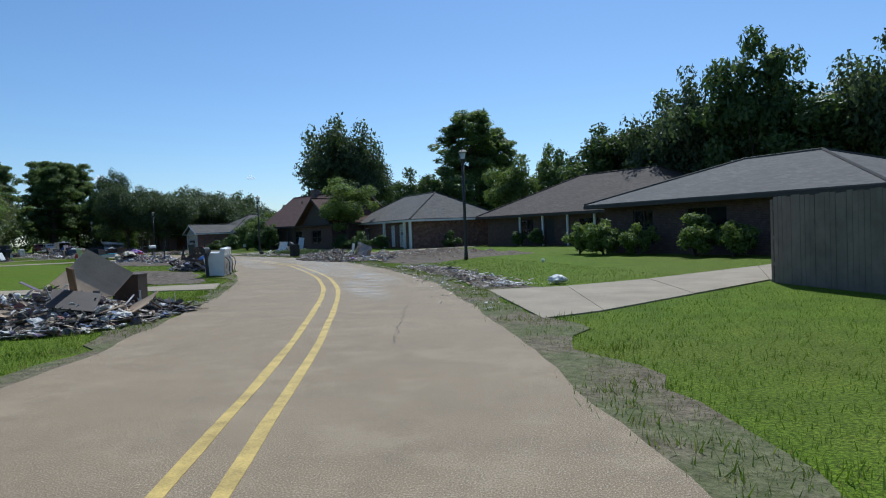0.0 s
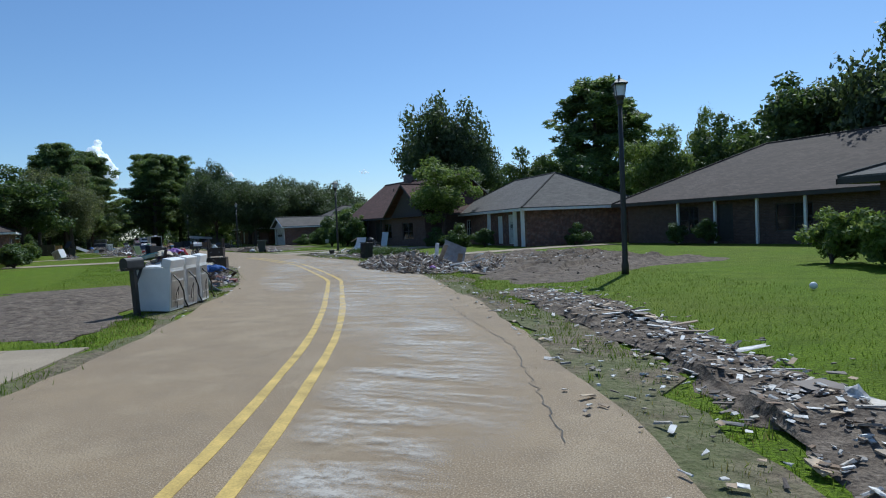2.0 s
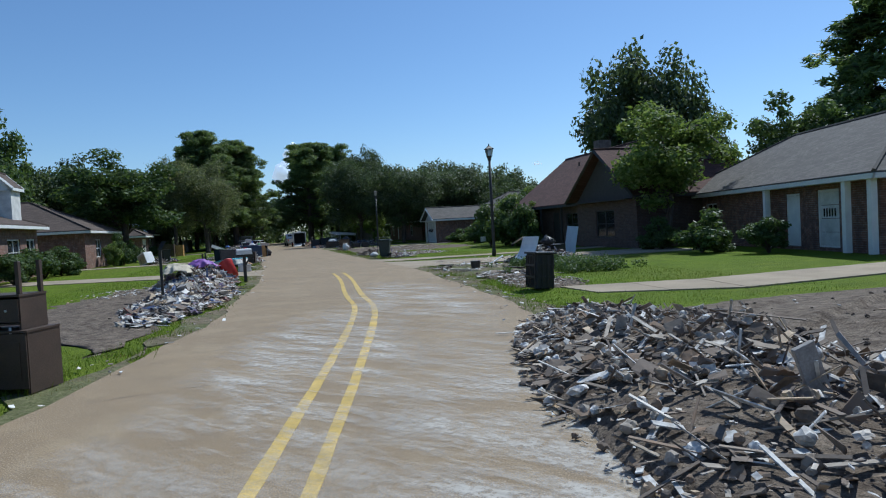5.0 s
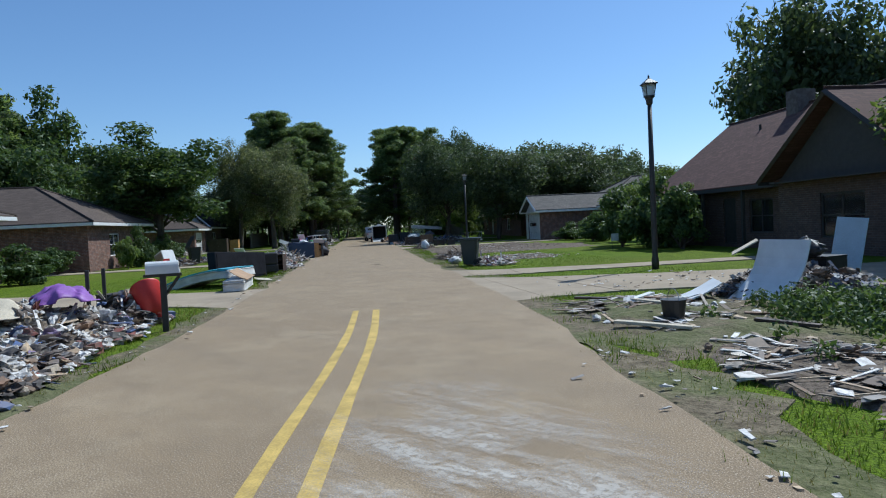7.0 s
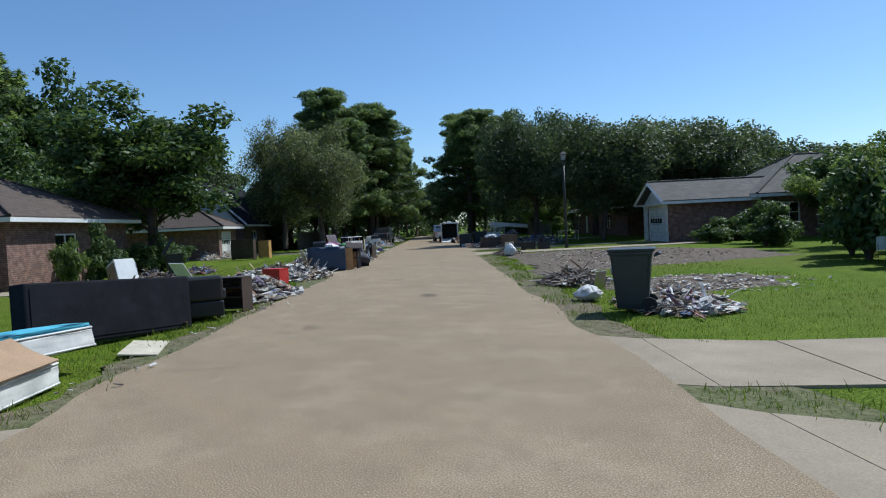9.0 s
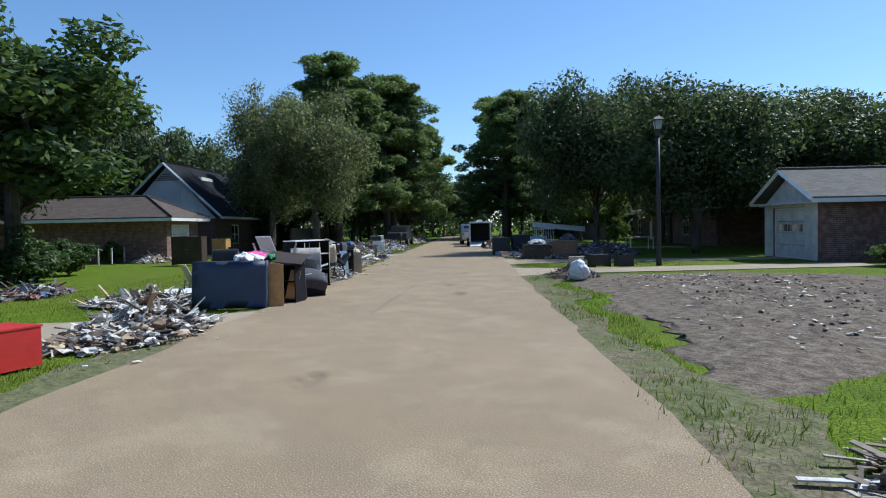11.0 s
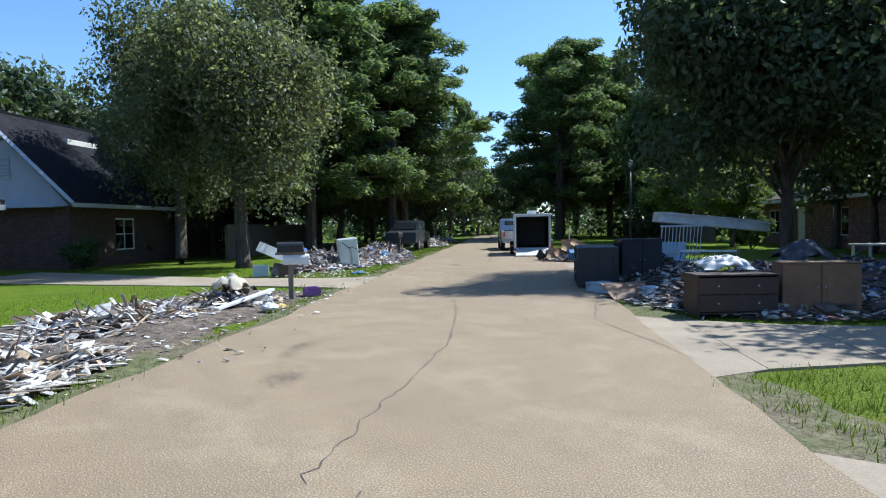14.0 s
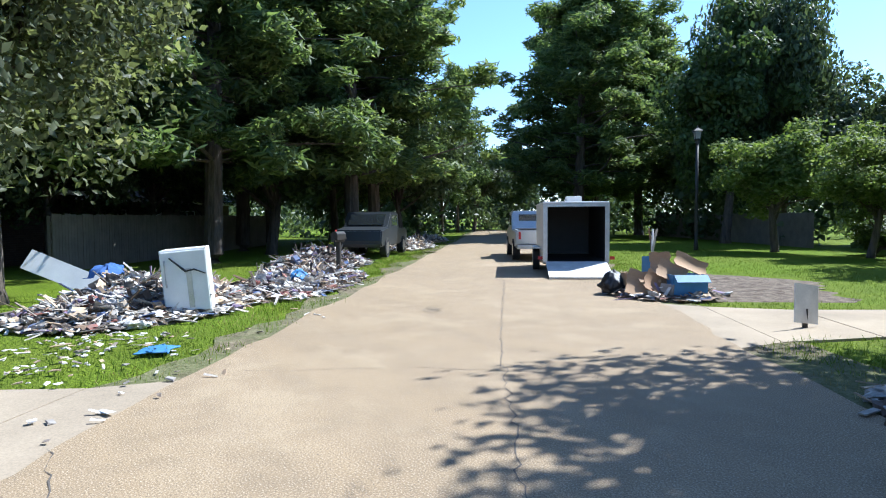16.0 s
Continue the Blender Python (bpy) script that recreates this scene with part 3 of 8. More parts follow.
def wall_with_openings(house, x0, x1, h, openings, m, material, thick=0.2, trim=None):
    """A wall along local x of m, with openings (x, width, z0, z1) cut through it; windows or doors go in them."""
    cuts = sorted(openings)
    xs = sorted({x0, x1, *(o[0] for o in cuts), *(o[0] + o[1] for o in cuts)})
    zs = sorted({-0.08, h, *(max(-0.08, o[2]) for o in cuts), *(o[3] for o in cuts)})
    bm = grid_solid(xs, zs, lambda x, z: not any(o[0] < x < o[0] + o[1] and o[2] < z < o[3] for o in cuts), 0, thick)
    bmesh.ops.transform(bm, matrix=m, verts=bm.verts)
    uv_wall(bm)
    part("wall", bm, material, house)
    for o in cuts:
        ox, w, z0, z1, what = o[:5]
        xs, zs = [ox, ox + 0.07, ox + w - 0.07, ox + w], [z0, z0 + 0.06, z1 - 0.07, z1]
        mid = (ox + w / 2, (z0 + z1) / 2)
        if what == "window":
            xs = sorted(xs + [mid[0] - 0.02, mid[0] + 0.02])
            zs = sorted(zs + [mid[1] - 0.02, mid[1] + 0.02])
        bars = lambda x, z: x < ox + 0.07 or x > ox + w - 0.07 or z < z0 + 0.06 or z > z1 - 0.07 or (what == "window" and (abs(x - mid[0]) < 0.02 or abs(z - mid[1]) < 0.02))
        fr = grid_solid(xs, zs, bars, 0.05, 0.13)
        bmesh.ops.transform(fr, matrix=m, verts=fr.verts)
        win = part("window" if what == "window" else "door", fr, trim or WHITE, house)
        if what == "window":
            pb = boxes((ox + 0.07, 0.085, z0 + 0.06, ox + w - 0.07, 0.095, z1 - 0.07))
            bmesh.ops.transform(pb, matrix=m, verts=pb.verts)
            part("pane", pb, GLASS, win)
            continue
        rows = 4 if what == "garage" else 1
        hh = (z1 - 0.07 - z0 - 0.06) / rows
        for r in range(rows):
            za = z0 + 0.06 + r * hh
            pb = boxes((ox + 0.07, 0.07, za + 0.008, ox + w - 0.07, 0.12, za + hh - 0.008))
            bmesh.ops.transform(pb, matrix=m, verts=pb.verts)
            leaf = part("door_leaf" if rows == 1 else "door_section", pb, trim or {"garage": DIRTY_WHITE}.get(what, WHITE), win)
            if rows == 1:
                for za_, zb_ in ((za + 0.25, za + hh * 0.45), (za + hh * 0.52, za + hh - 0.2)):
                    ib = boxes((ox + 0.2, 0.055, za_, ox + w - 0.2, 0.069, zb_))
                    bmesh.ops.transform(ib, matrix=m, verts=ib.verts)
                    part("inset", ib, trim or WHITE, win)
        if what == "garage":
            for k in range(5):
                wx = ox + 0.25 + k * (w - 0.5) / 5
                gb = boxes((wx + 0.04, 0.06, z0 + 0.06 + 2.15 * hh, wx + (w - 0.5) / 5 - 0.04, 0.068, z0 + 0.06 + 2.75 * hh))
                bmesh.ops.transform(gb, matrix=m, verts=gb.verts)
                part("pane", gb, GLASS, win)


def hip_roof(house, L, D, eave, ridge, over, material, gable=False, gable_mat=None, m=None, fascia=WHITE, dome=0.0):
    """A roof over x 0..L, y 0..D; the ridge runs along the longer side."""
    m = m or Matrix()
    x0, x1, y0, y1 = -over, L + over, -over, D + over
    lo = eave - 0.02
    swap = D > L
    if swap:
        half = (x1 - x0) / 2
        inset = 0 if gable else half
        r0, r1 = (x0 + half, y0 + inset, ridge), (x0 + half, y1 - inset, ridge)
        quads = [[(x0, y0, lo), r0, r1, (x0, y1, lo)], [(x1, y1, lo), r1, r0, (x1, y0, lo)], [(x1, y0, lo), r0, (x0, y0, lo)], [(x0, y1, lo), r1, (x1, y1, lo)]]
    else:
        half = (y1 - y0) / 2
        inset = 0 if gable else half
        r0, r1 = (x0 + inset, y0 + half, ridge), (x1 - inset, y0 + half, ridge)
        quads = [[(x0, y0, lo), (x1, y0, lo), r1, r0], [(x1, y1, lo), (x0, y1, lo), r0, r1], [(x0, y1, lo), (x0, y0, lo), r0], [(x1, y0, lo), (x1, y1, lo), r1]]
    if gable:
        quads = quads[:2]
    bm = bmesh.new()
    for q in quads:
        bm.faces.new([bm.verts.new(p) for p in q])
    bmesh.ops.remove_doubles(bm, verts=bm.verts, dist=0.001)
    bmesh.ops.recalc_face_normals(bm, faces=bm.faces)
    if sum(f.normal.z for f in bm.faces) < 0:
        bmesh.ops.reverse_faces(bm, faces=bm.faces)
    r = bmesh.ops.extrude_face_region(bm, geom=list(bm.faces))
    bmesh.ops.translate(bm, verts=[v for v in r["geom"] if isinstance(v, bmesh.types.BMVert)], vec=(0, 0, 0.12))
    bmesh.ops.transform(bm, matrix=m, verts=bm.verts)
    bmesh.ops.recalc_face_normals(bm, faces=bm.faces)
    uv_wall(bm)
    roof = part("roof", bm, material, house)
    # ridge and hip caps
    up = Vector((0, 0, 0.13))
    lines = [(r0, r1)]
    if not gable:
        lines += [((x0, y0, lo), r0), ((x1, y1, lo), r1)] + ([((x1, y0, lo), r0), ((x0, y1, lo), r1)] if swap else [((x0, y1, lo), r0), ((x1, y0, lo), r1)])
    for a, b in lines:
        cap = tube_bm([Vector(a) + up, Vector(b) + up], [0.07, 0.07], 5)
        bmesh.ops.transform(cap, matrix=m, verts=cap.verts)
        part("ridge_cap", cap, material, roof)
    sides = [(x0, y0, x1, y0), (x0, y1, x1, y1), (x0, y0, x0, y1), (x1, y0, x1, y1)]
    if gable:
        sides = sides[2:] if swap else sides[:2]
    for ax, ay, bx, by in sides:
        fb = boxes((min(ax, bx) - 0.03, min(ay, by) - 0.03, lo - 0.1, max(ax, bx) + 0.03, max(ay, by) + 0.03, lo + 0.06))
        bmesh.ops.transform(fb, matrix=m, verts=fb.verts)
        part("fascia", fb, fascia, house)
    if not gable:
        sb = boxes((x0, y0, lo - 0.09, x1, y1, lo - 0.04))
    else:
        sb = boxes((x0, 0.2, lo - 0.09, x1, D - 0.2, lo - 0.04)) if swap is False else boxes((0.2, y0, lo - 0.09, L - 0.2, y1, lo - 0.04))
    bmesh.ops.transform(sb, matrix=m, verts=sb.verts)
    part("soffit", sb, fascia, house)
    if gable:
        for k in (0, 1):
            gb = bmesh.new()
            if swap:
                yy = 0.0 if k == 0 else D - 0.2
                tri = [(0, yy, eave - 0.05), (L, yy, eave - 0.05), (L / 2, yy, ridge - 0.12 - (ridge - eave) * over / (L / 2 + over) * 0)]
                rake = [((x0, yy - over if k == 0 else yy + over + 0.2, lo), (L / 2, yy - over if k == 0 else yy + over + 0.2, ridge)), ((x1, yy - over if k == 0 else yy + over + 0.2, lo), (L / 2, yy - over if k == 0 else yy + over + 0.2, ridge))]
                ext = (0, 0.2, 0)
            else:
                xx = 0.0 if k == 0 else L - 0.2
                tri = [(xx, 0, eave - 0.05), (xx, D, eave - 0.05), (xx, D / 2, ridge - 0.12)]
                rake = [((xx - over if k == 0 else xx + over + 0.2, y0, lo), (xx - over if k == 0 else xx + over + 0.2, D / 2, ridge)), ((xx - over if k == 0 else xx + over + 0.2, y1, lo), (xx - over if k == 0 else xx + over + 0.2, D / 2, ridge))]
                ext = (0.2, 0, 0)
            f = bm_face = gb.faces.new([gb.verts.new(p) for p in tri])
            rr = bmesh.ops.extrude_face_region(gb, geom=[f])
            bmesh.ops.translate(gb, verts=[v for v in rr["geom"] if isinstance(v, bmesh.types.BMVert)], vec=ext)
            bmesh.ops.recalc_face_normals(gb, faces=gb.faces)
            bmesh.ops.transform(gb, matrix=m, verts=gb.verts)
            uv_wall(gb)
            part("gable", gb, gable_mat, house)
            for a, b in rake:
                rb = tube_bm([Vector(a) + Vector((0, 0, 0.02)), Vector(b) + Vector((0, 0, 0.02))], [0.09, 0.09], 4)
                bmesh.ops.transform(rb, matrix=m, verts=rb.verts)
                part("rake_board", rb, fascia, house)


def volume(house, L, D, eave, ridge, wall_mat, roof_mat, over=0.5, fronts=(), lefts=(), rights=(), backs=(), gable=False, gable_mat=None, fascia=WHITE, m=None):
    """Four walls with openings and a roof. Sides: front y=0, right x=L, back y=D, left x=0."""
    m = m or Matrix()
    trim = TRIM_DARK if fascia is TRIM_DARK else None
    wall_with_openings(house, 0, L, eave - 0.1, list(fronts), m, wall_mat, trim=trim)
    wall_with_openings(house, 0.2, D - 0.2, eave - 0.1, list(rights), m @ pose(L, 0, 0, 0, 0, 90), wall_mat, trim=trim)
    wall_with_openings(house, 0, L, eave - 0.1, list(backs), m @ pose(L, D, 0, 0, 0, 180), wall_mat, trim=trim)
    wall_with_openings(house, 0.2, D - 0.2, eave - 0.1, list(lefts), m @ pose(0, D, 0, 0, 0, -90), wall_mat, trim=trim)
    fl = boxes((0.2, 0.2, -0.1, L - 0.2, D - 0.2, 0.1))
    bmesh.ops.transform(fl, matrix=m, verts=fl.verts)
    part("floor_slab", fl, CONCRETE, house)
    hip_roof(house, L, D, eave, ridge, over, roof_mat, gable, gable_mat or wall_mat, m, fascia)


def win(x, w=1.1, z0=0.8, z1=2.0):
    return (x, w, z0, z1, "window")


# grey-roofed house beyond the first driveway: its front faces the bend
h = thing("house", pose(8.35, 34.0, 0, 0, 0, math.degrees(math.atan2(-0.76, 0.65))), "low dark brick house with a grey shingle hip roof", "house")
volume(h, 13.5, 9.6, 2.4, 4.3, BRICK_DARK, ROOF_GREY, 0.75, [(2.0, 1.3, 0.4, 2.1, "window"), (5.2, 2.2, 0.3, 2.1, "window"), (9.5, 1.0, 0.1, 2.1, "door"), (11.2, 1.4, 0.6, 2.1, "window")], [win(3.5)], fascia=TRIM_DARK)
# brown-roofed house with a porch on posts
h = thing("house", pose(-0.7, 55.2, 0, 0, 0, math.degrees(math.atan2(-0.677, 0.735))), "brown shingle hip-roofed brick house with white porch posts", "house")
volume(h, 19, 11.5, 2.4, 5.55, BRICK_DARK, ROOF_BROWN, 0.7, [(4.2, 1.5, 0.5, 2.1, "window"), (7.0, 1.0, 0.1, 2.1, "door"), (10.5, 2.0, 0.6, 2.0, "window")], [win(4)], fascia=TRIM_DARK)
for k in range(4):
    part("post", boxes((4.6 + 2.6 * k, -0.55, 0, 4.72 + 2.6 * k, -0.43, 2.3)), WHITE, h, "white porch post")
# brick house with a tall grey hip roof and white entrance pillars
h = thing("house", pose(-7.0, 53.9, 0, 0, 0, math.degrees(math.atan2(0.6, 0.8))), "red brick house with grey shingle hip roof and white entrance pillars", "house")
volume(h, 8.2, 16, 2.45, 5.0, BRICK_RED, ROOF_GREY, 0.6, [], [(3.0, 1.2, 0.5, 2.0, "window"), (10.5, 1.0, 0.1, 2.1, "door"), (12.6, 1.3, 0.1, 2.15, "garage")])
for k, (x, y) in enumerate(((-0.5, -0.3), (-0.55, 0.9), (-0.55, 6.0))):
    part("pillar", boxes((x, y, 0, x + 0.2, y + 0.2, 2.35)), WHITE, h, "white entrance pillar")
# steep red-brown roof, long side to the street
h = thing("house", frame_sd(69.3, 16.2, turn=180), "brick house with steep red-brown shingle roof and cross gable", "house")
volume(h, 15.0, 8.4, 2.5, 6.15, BRICK_DARK, ROOF_RED, 0.6, [(2.0, 1.6, 0.6, 2.0, "window"), (5.6, 1.0, 0.1, 2.1, "door"), (7.6, 1.6, 0.6, 2.0, "window")], [win(3), win(6)], gable=True, gable_mat=TRIM_DARK, fascia=TRIM_DARK)
volume(h, 6.4, 7, 2.56, 5.2, BRICK_DARK, ROOF_RED, 0.5, [(2.2, 2.0, 0.5, 2.0, "window")], gable=True, gable_mat=TRIM_DARK, fascia=TRIM_DARK, m=pose(10.7, -0.75, 0))
part("chimney", boxes((5.0, 3.6, 4.8, 5.8, 4.5, 6.9)), BRICK_DARK, h)
part("vent_pipe", tube_bm([(3.9, 3.0, 4.2), (3.9, 3.0, 5.6)], [0.06, 0.06], 8), METAL_DARK, h)
for k in range(3):
    part("porch_post", boxes((1.4 + 3.2 * k, -0.5, 0, 1.52 + 3.2 * k, -0.38, 2.38)), TRIM_DARK, h)
# garage with a pale gable and the low brick house behind it
h = thing("house", frame_sd(92.0, 14.3, turn=180), "low brick house with a pale gabled garage front", "house")
volume(h, 4.4, 7, 2.3, 3.5, BRICK_RED, ROOF_GREY, 0.45, [(0.8, 2.6, 0.0, 2.05, "garage")], gable=True, gable_mat=DIRTY_WHITE)
part("garage_face", grid_solid([0.02, 0.75, 3.45, 4.38], [0.0, 2.06, 2.2], lambda x, z: z > 2.06 or not 0.75 < x < 3.45, -0.04, -0.002), DIRTY_WHITE, h, "pale boarding on the garage front")
volume(h, 8.4, 14, 2.45, 4.9, BRICK_RED, ROOF_GREY, 0.5, [], rights=[(1.0, 1.2, 0.8, 2.0, "window"), (3.2, 1.8, 0.6, 2.0, "window"), (6.5, 1.2, 0.8, 2.0, "window")], m=pose(-3.4, 5.2, 0))
# low brick house with a hip roof on the other side
h = thing("house", frame_sd(72.8, -14.4), "brown brick house with grey-brown shingle hip roof and white eaves", "house")
volume(h, 9.0, 15, 2.55, 4.8, BRICK_RED, ROOF_BROWN, 0.5, [(3.0, 1.6, 0.7, 2.0, "window")], [])
# its neighbour nearer the bend, with a small turret gable
h = thing("house", frame_sd(53.8, -15.2), "brick house with hip roof and a small louvred gable turret", "house")
volume(h, 12.0, 12, 2.75, 5.0, BRICK_RED, ROOF_BROWN, 0.5, [(7.4, 1.8, 0.7, 2.1, "window"), (10.2, 1.4, 0.9, 2.1, "window")], rights=[(3, 1.3, 0.8, 2.0, "window")])
volume(h, 1.4, 1.4, 4.9, 5.7, DIRTY_WHITE, ROOF_BROWN, 0.15, gable=True, gable_mat=WHITE, m=pose(9.9, 0.5, 0))
# garage house opposite, and the blue-grey gable behind it
h = thing("house", frame_sd(96.4, -14.75), "red brick house with a cream garage door under white eaves", "house")
volume(h, 4.0, 13, 2.25, 3.45, BRICK_RED, ROOF_BROWN, 0.5, [(0.6, 2.3, 0.0, 1.95, "garage")], rights=[])
h = thing("house", frame_sd(106.3, -16.0), "blue-grey sided house with steep dark gable roof", "house")
volume(h, 12, 6.5, 2.5, 6.15, BRICK_DARK, shingle_material("charcoal_shingles", (0.03, 0.03, 0.034), spec=0.05), 0.6, [(3, 1.5, 0.6, 2.0, "window")], gable=True, gable_mat=SIDING, fascia=SIDING)
for k in range(7):
    part("louvre", boxes((-0.06, 2.35, 3.55 + 0.13 * k, -0.01, 4.15, 3.64 + 0.13 * k)), SIDING, h)
for k in range(4):
    half = 0.8 - 0.17 * k
    part("vent_slat", boxes((-0.05, 3.25 - half, 5.05 + 0.13 * k, -0.012, 3.25 + half, 5.11 + 0.13 * k)), TRIM_DARK, h)
part("roof_vent", box_bm(3.2, 2.2, 5.2, 5.4, 2.9, 5.5, bevel=0.03), DIRTY_WHITE, h, "pale boxed vent on the dark roof")
dish = thing("satellite_dish", frame_sd(106.0, -19.25, 6.12), "small grey satellite dish on a roof ridge", "satellite dish")
part("mast", tube_bm([(0, 0, 0), (0, 0, 0.5)], [0.03, 0.03], 6), METAL_DARK, dish)
part("reflector", lathe_bm([(0.02, 0.0), (0.22, 0.03), (0.34, 0.1), (0.33, 0.11), (0.2, 0.045), (0.01, 0.02)], 16), STEEL, dish).matrix_basis = pose(0, 0, 0.55, -60, 0, 40)
# houses behind the trees at the far end
h = thing("house", frame_sd(124.0, -19.0), "brown house with a porch in deep tree shade", "house")
volume(h, 16, 9, 2.5, 4.9, BRICK_DARK, ROOF_BROWN, 0.9, [(2, 1.5, 0.6, 2.0, "window"), (6, 1.0, 0.1, 2.1, "door"), (9, 2.0, 0.6, 2.0, "window")])
h = thing("house", frame_sd(127.0, 17.0, turn=180), "brick house with a low dormered roof under the oaks", "house")
volume(h, 22, 11, 2.5, 5.2, BRICK_RED, ROOF_BROWN, 0.6, [(2, 1.6, 0.6, 2.0, "window"), (6, 1.0, 0.1, 2.1, "door"), (10, 1.6, 0.6, 2.0, "window"), (15, 1.6, 0.6, 2.0, "window")])
for k in (5.5, 14.5):
    volume(h, 2.2, 4.0, 3.7, 4.6, DIRTY_WHITE, ROOF_BROWN, 0.25, gable=True, gable_mat=DIRTY_WHITE, m=pose(k, 0.6, 0))


# tall board fence at the corner of the first lawn
def board_fence(a, b, height, label):
    a, b = Vector(a), Vector(b)
    run = (b - a).length
    f = thing("board_fence", pose(a.x, a.y, 0, 0, 0, math.degrees(math.atan2((b - a).y, (b - a).x))), label, "fence")
    w = 0.145
    rnd = random.Random(5)
    for k in range(int(run / w)):
        top = height + rnd.uniform(-0.02, 0.02)
        part("board", box_bm(k * w + 0.004, -0.012, -0.03, (k + 1) * w - 0.004, 0.012, top, turn=pose(0, rnd.uniform(-0.004, 0.004), 0)), WOOD_FENCE, f)
    for z in (0.35, height * 0.5, height - 0.3):
        part("rail", boxes((0, 0.014, z, run, 0.055, z + 0.09)), WOOD_FENCE, f)
    for k in range(int(run / 2.4) + 1):
        part("post", boxes((k * 2.4, 0.056, -0.1, k * 2.4 + 0.09, 0.146, height - 0.05)), WOOD_FENCE, f)
    return f


board_fence((11.35, 14.95), (14.0, 8.2), 1.95, "tall weathered grey-brown board fence on a lawn corner")
board_fence((11.4, 15.1), (16.6, 17.0), 1.95, "tall weathered grey-brown board fence beside the driveway")


board_fence(tuple(W(113.0, -12.6).xy), tuple(W(132.0, -13.4).xy), 1.65, "dark weathered board fence under the pines")
board_fence(tuple(W(150.0, 12.4).xy), tuple(W(127.6, 14.6).xy), 1.65, "weathered board fence behind the shaded lawn")


# ---- trees and shrubs ----
def leaf_mesh(name, rng, centres, radii, count, size, material, slim=0.55, up=0.35, shell=0.75, hang=0.0):
    """Leaves as bent diamonds of two triangles, gathered in clumps."""
    centres, radii = np.array(centres), np.array(radii)
    pick = rng.choice(len(centres), count, p=radii ** 2 / (radii ** 2).sum())
    way = rng.normal(size=(count, 3))
    way /= np.linalg.norm(way, axis=1)[:, None]
    far = rng.uniform(0.15, 1, count) ** (1 - shell * 0.6)
    far = np.where(rng.random(count) < 0.06, far * 1.25, far)
    at = centres[pick] + way * (radii[pick] * far)[:, None] * np.array([1, 1, 0.8])
    at[:, 2] -= hang * rng.random(count) ** 2
    nor = way + rng.normal(size=(count, 3)) * 0.7 + np.array([0, 0, up])
    nor /= np.linalg.norm(nor, axis=1)[:, None]
    t = np.cross(nor, rng.normal(size=(count, 3)))
    if hang:
        t[:, 2] -= 1.0
        t -= nor * (t * nor).sum(1)[:, None]
    t /= np.linalg.norm(t, axis=1)[:, None]
    b = np.cross(nor, t)
    ln = (size * rng.uniform(0.6, 1.3, count))[:, None]
    v = np.empty((count, 4, 3))
    v[:, 0], v[:, 2] = at - t * ln * 0.5, at + t * ln * 0.5
    v[:, 1], v[:, 3] = at + b * ln * 0.5 * slim - nor * ln * 0.1, at - b * ln * 0.5 * slim - nor * ln * 0.1
    me = bpy.data.meshes.new(name)
    me.vertices.add(count * 4)
    me.vertices.foreach_set("co", v.reshape(-1))
    base = np.arange(count) * 4
    tri = np.stack([base, base + 1, base + 2, base, base + 2, base + 3], 1).reshape(-1)
    me.loops.add(count * 6)
    me.loops.foreach_set("vertex_index", tri)
    me.polygons.add(count * 2)
    me.polygons.foreach_set("loop_start", np.arange(count * 2) * 3)
    me.update(calc_edges=True)
    me.materials.append(material)
    return me


def limb(bm, rnd, a, b, r0, r1, bend=0.12, sides=7):
    a, b = Vector(a), Vector(b)
    n = 5
    off = Vector((rnd.uniform(-1, 1), rnd.uniform(-1, 1), rnd.uniform(-0.3, 0.6))) * (b - a).length * bend
    pts = [a.lerp(b, k / n) + off * math.sin(math.pi * k / n) for k in range(n + 1)]
    tube_bm(pts, [r0 + (r1 - r0) * k / n for k in range(n + 1)], sides, bm)


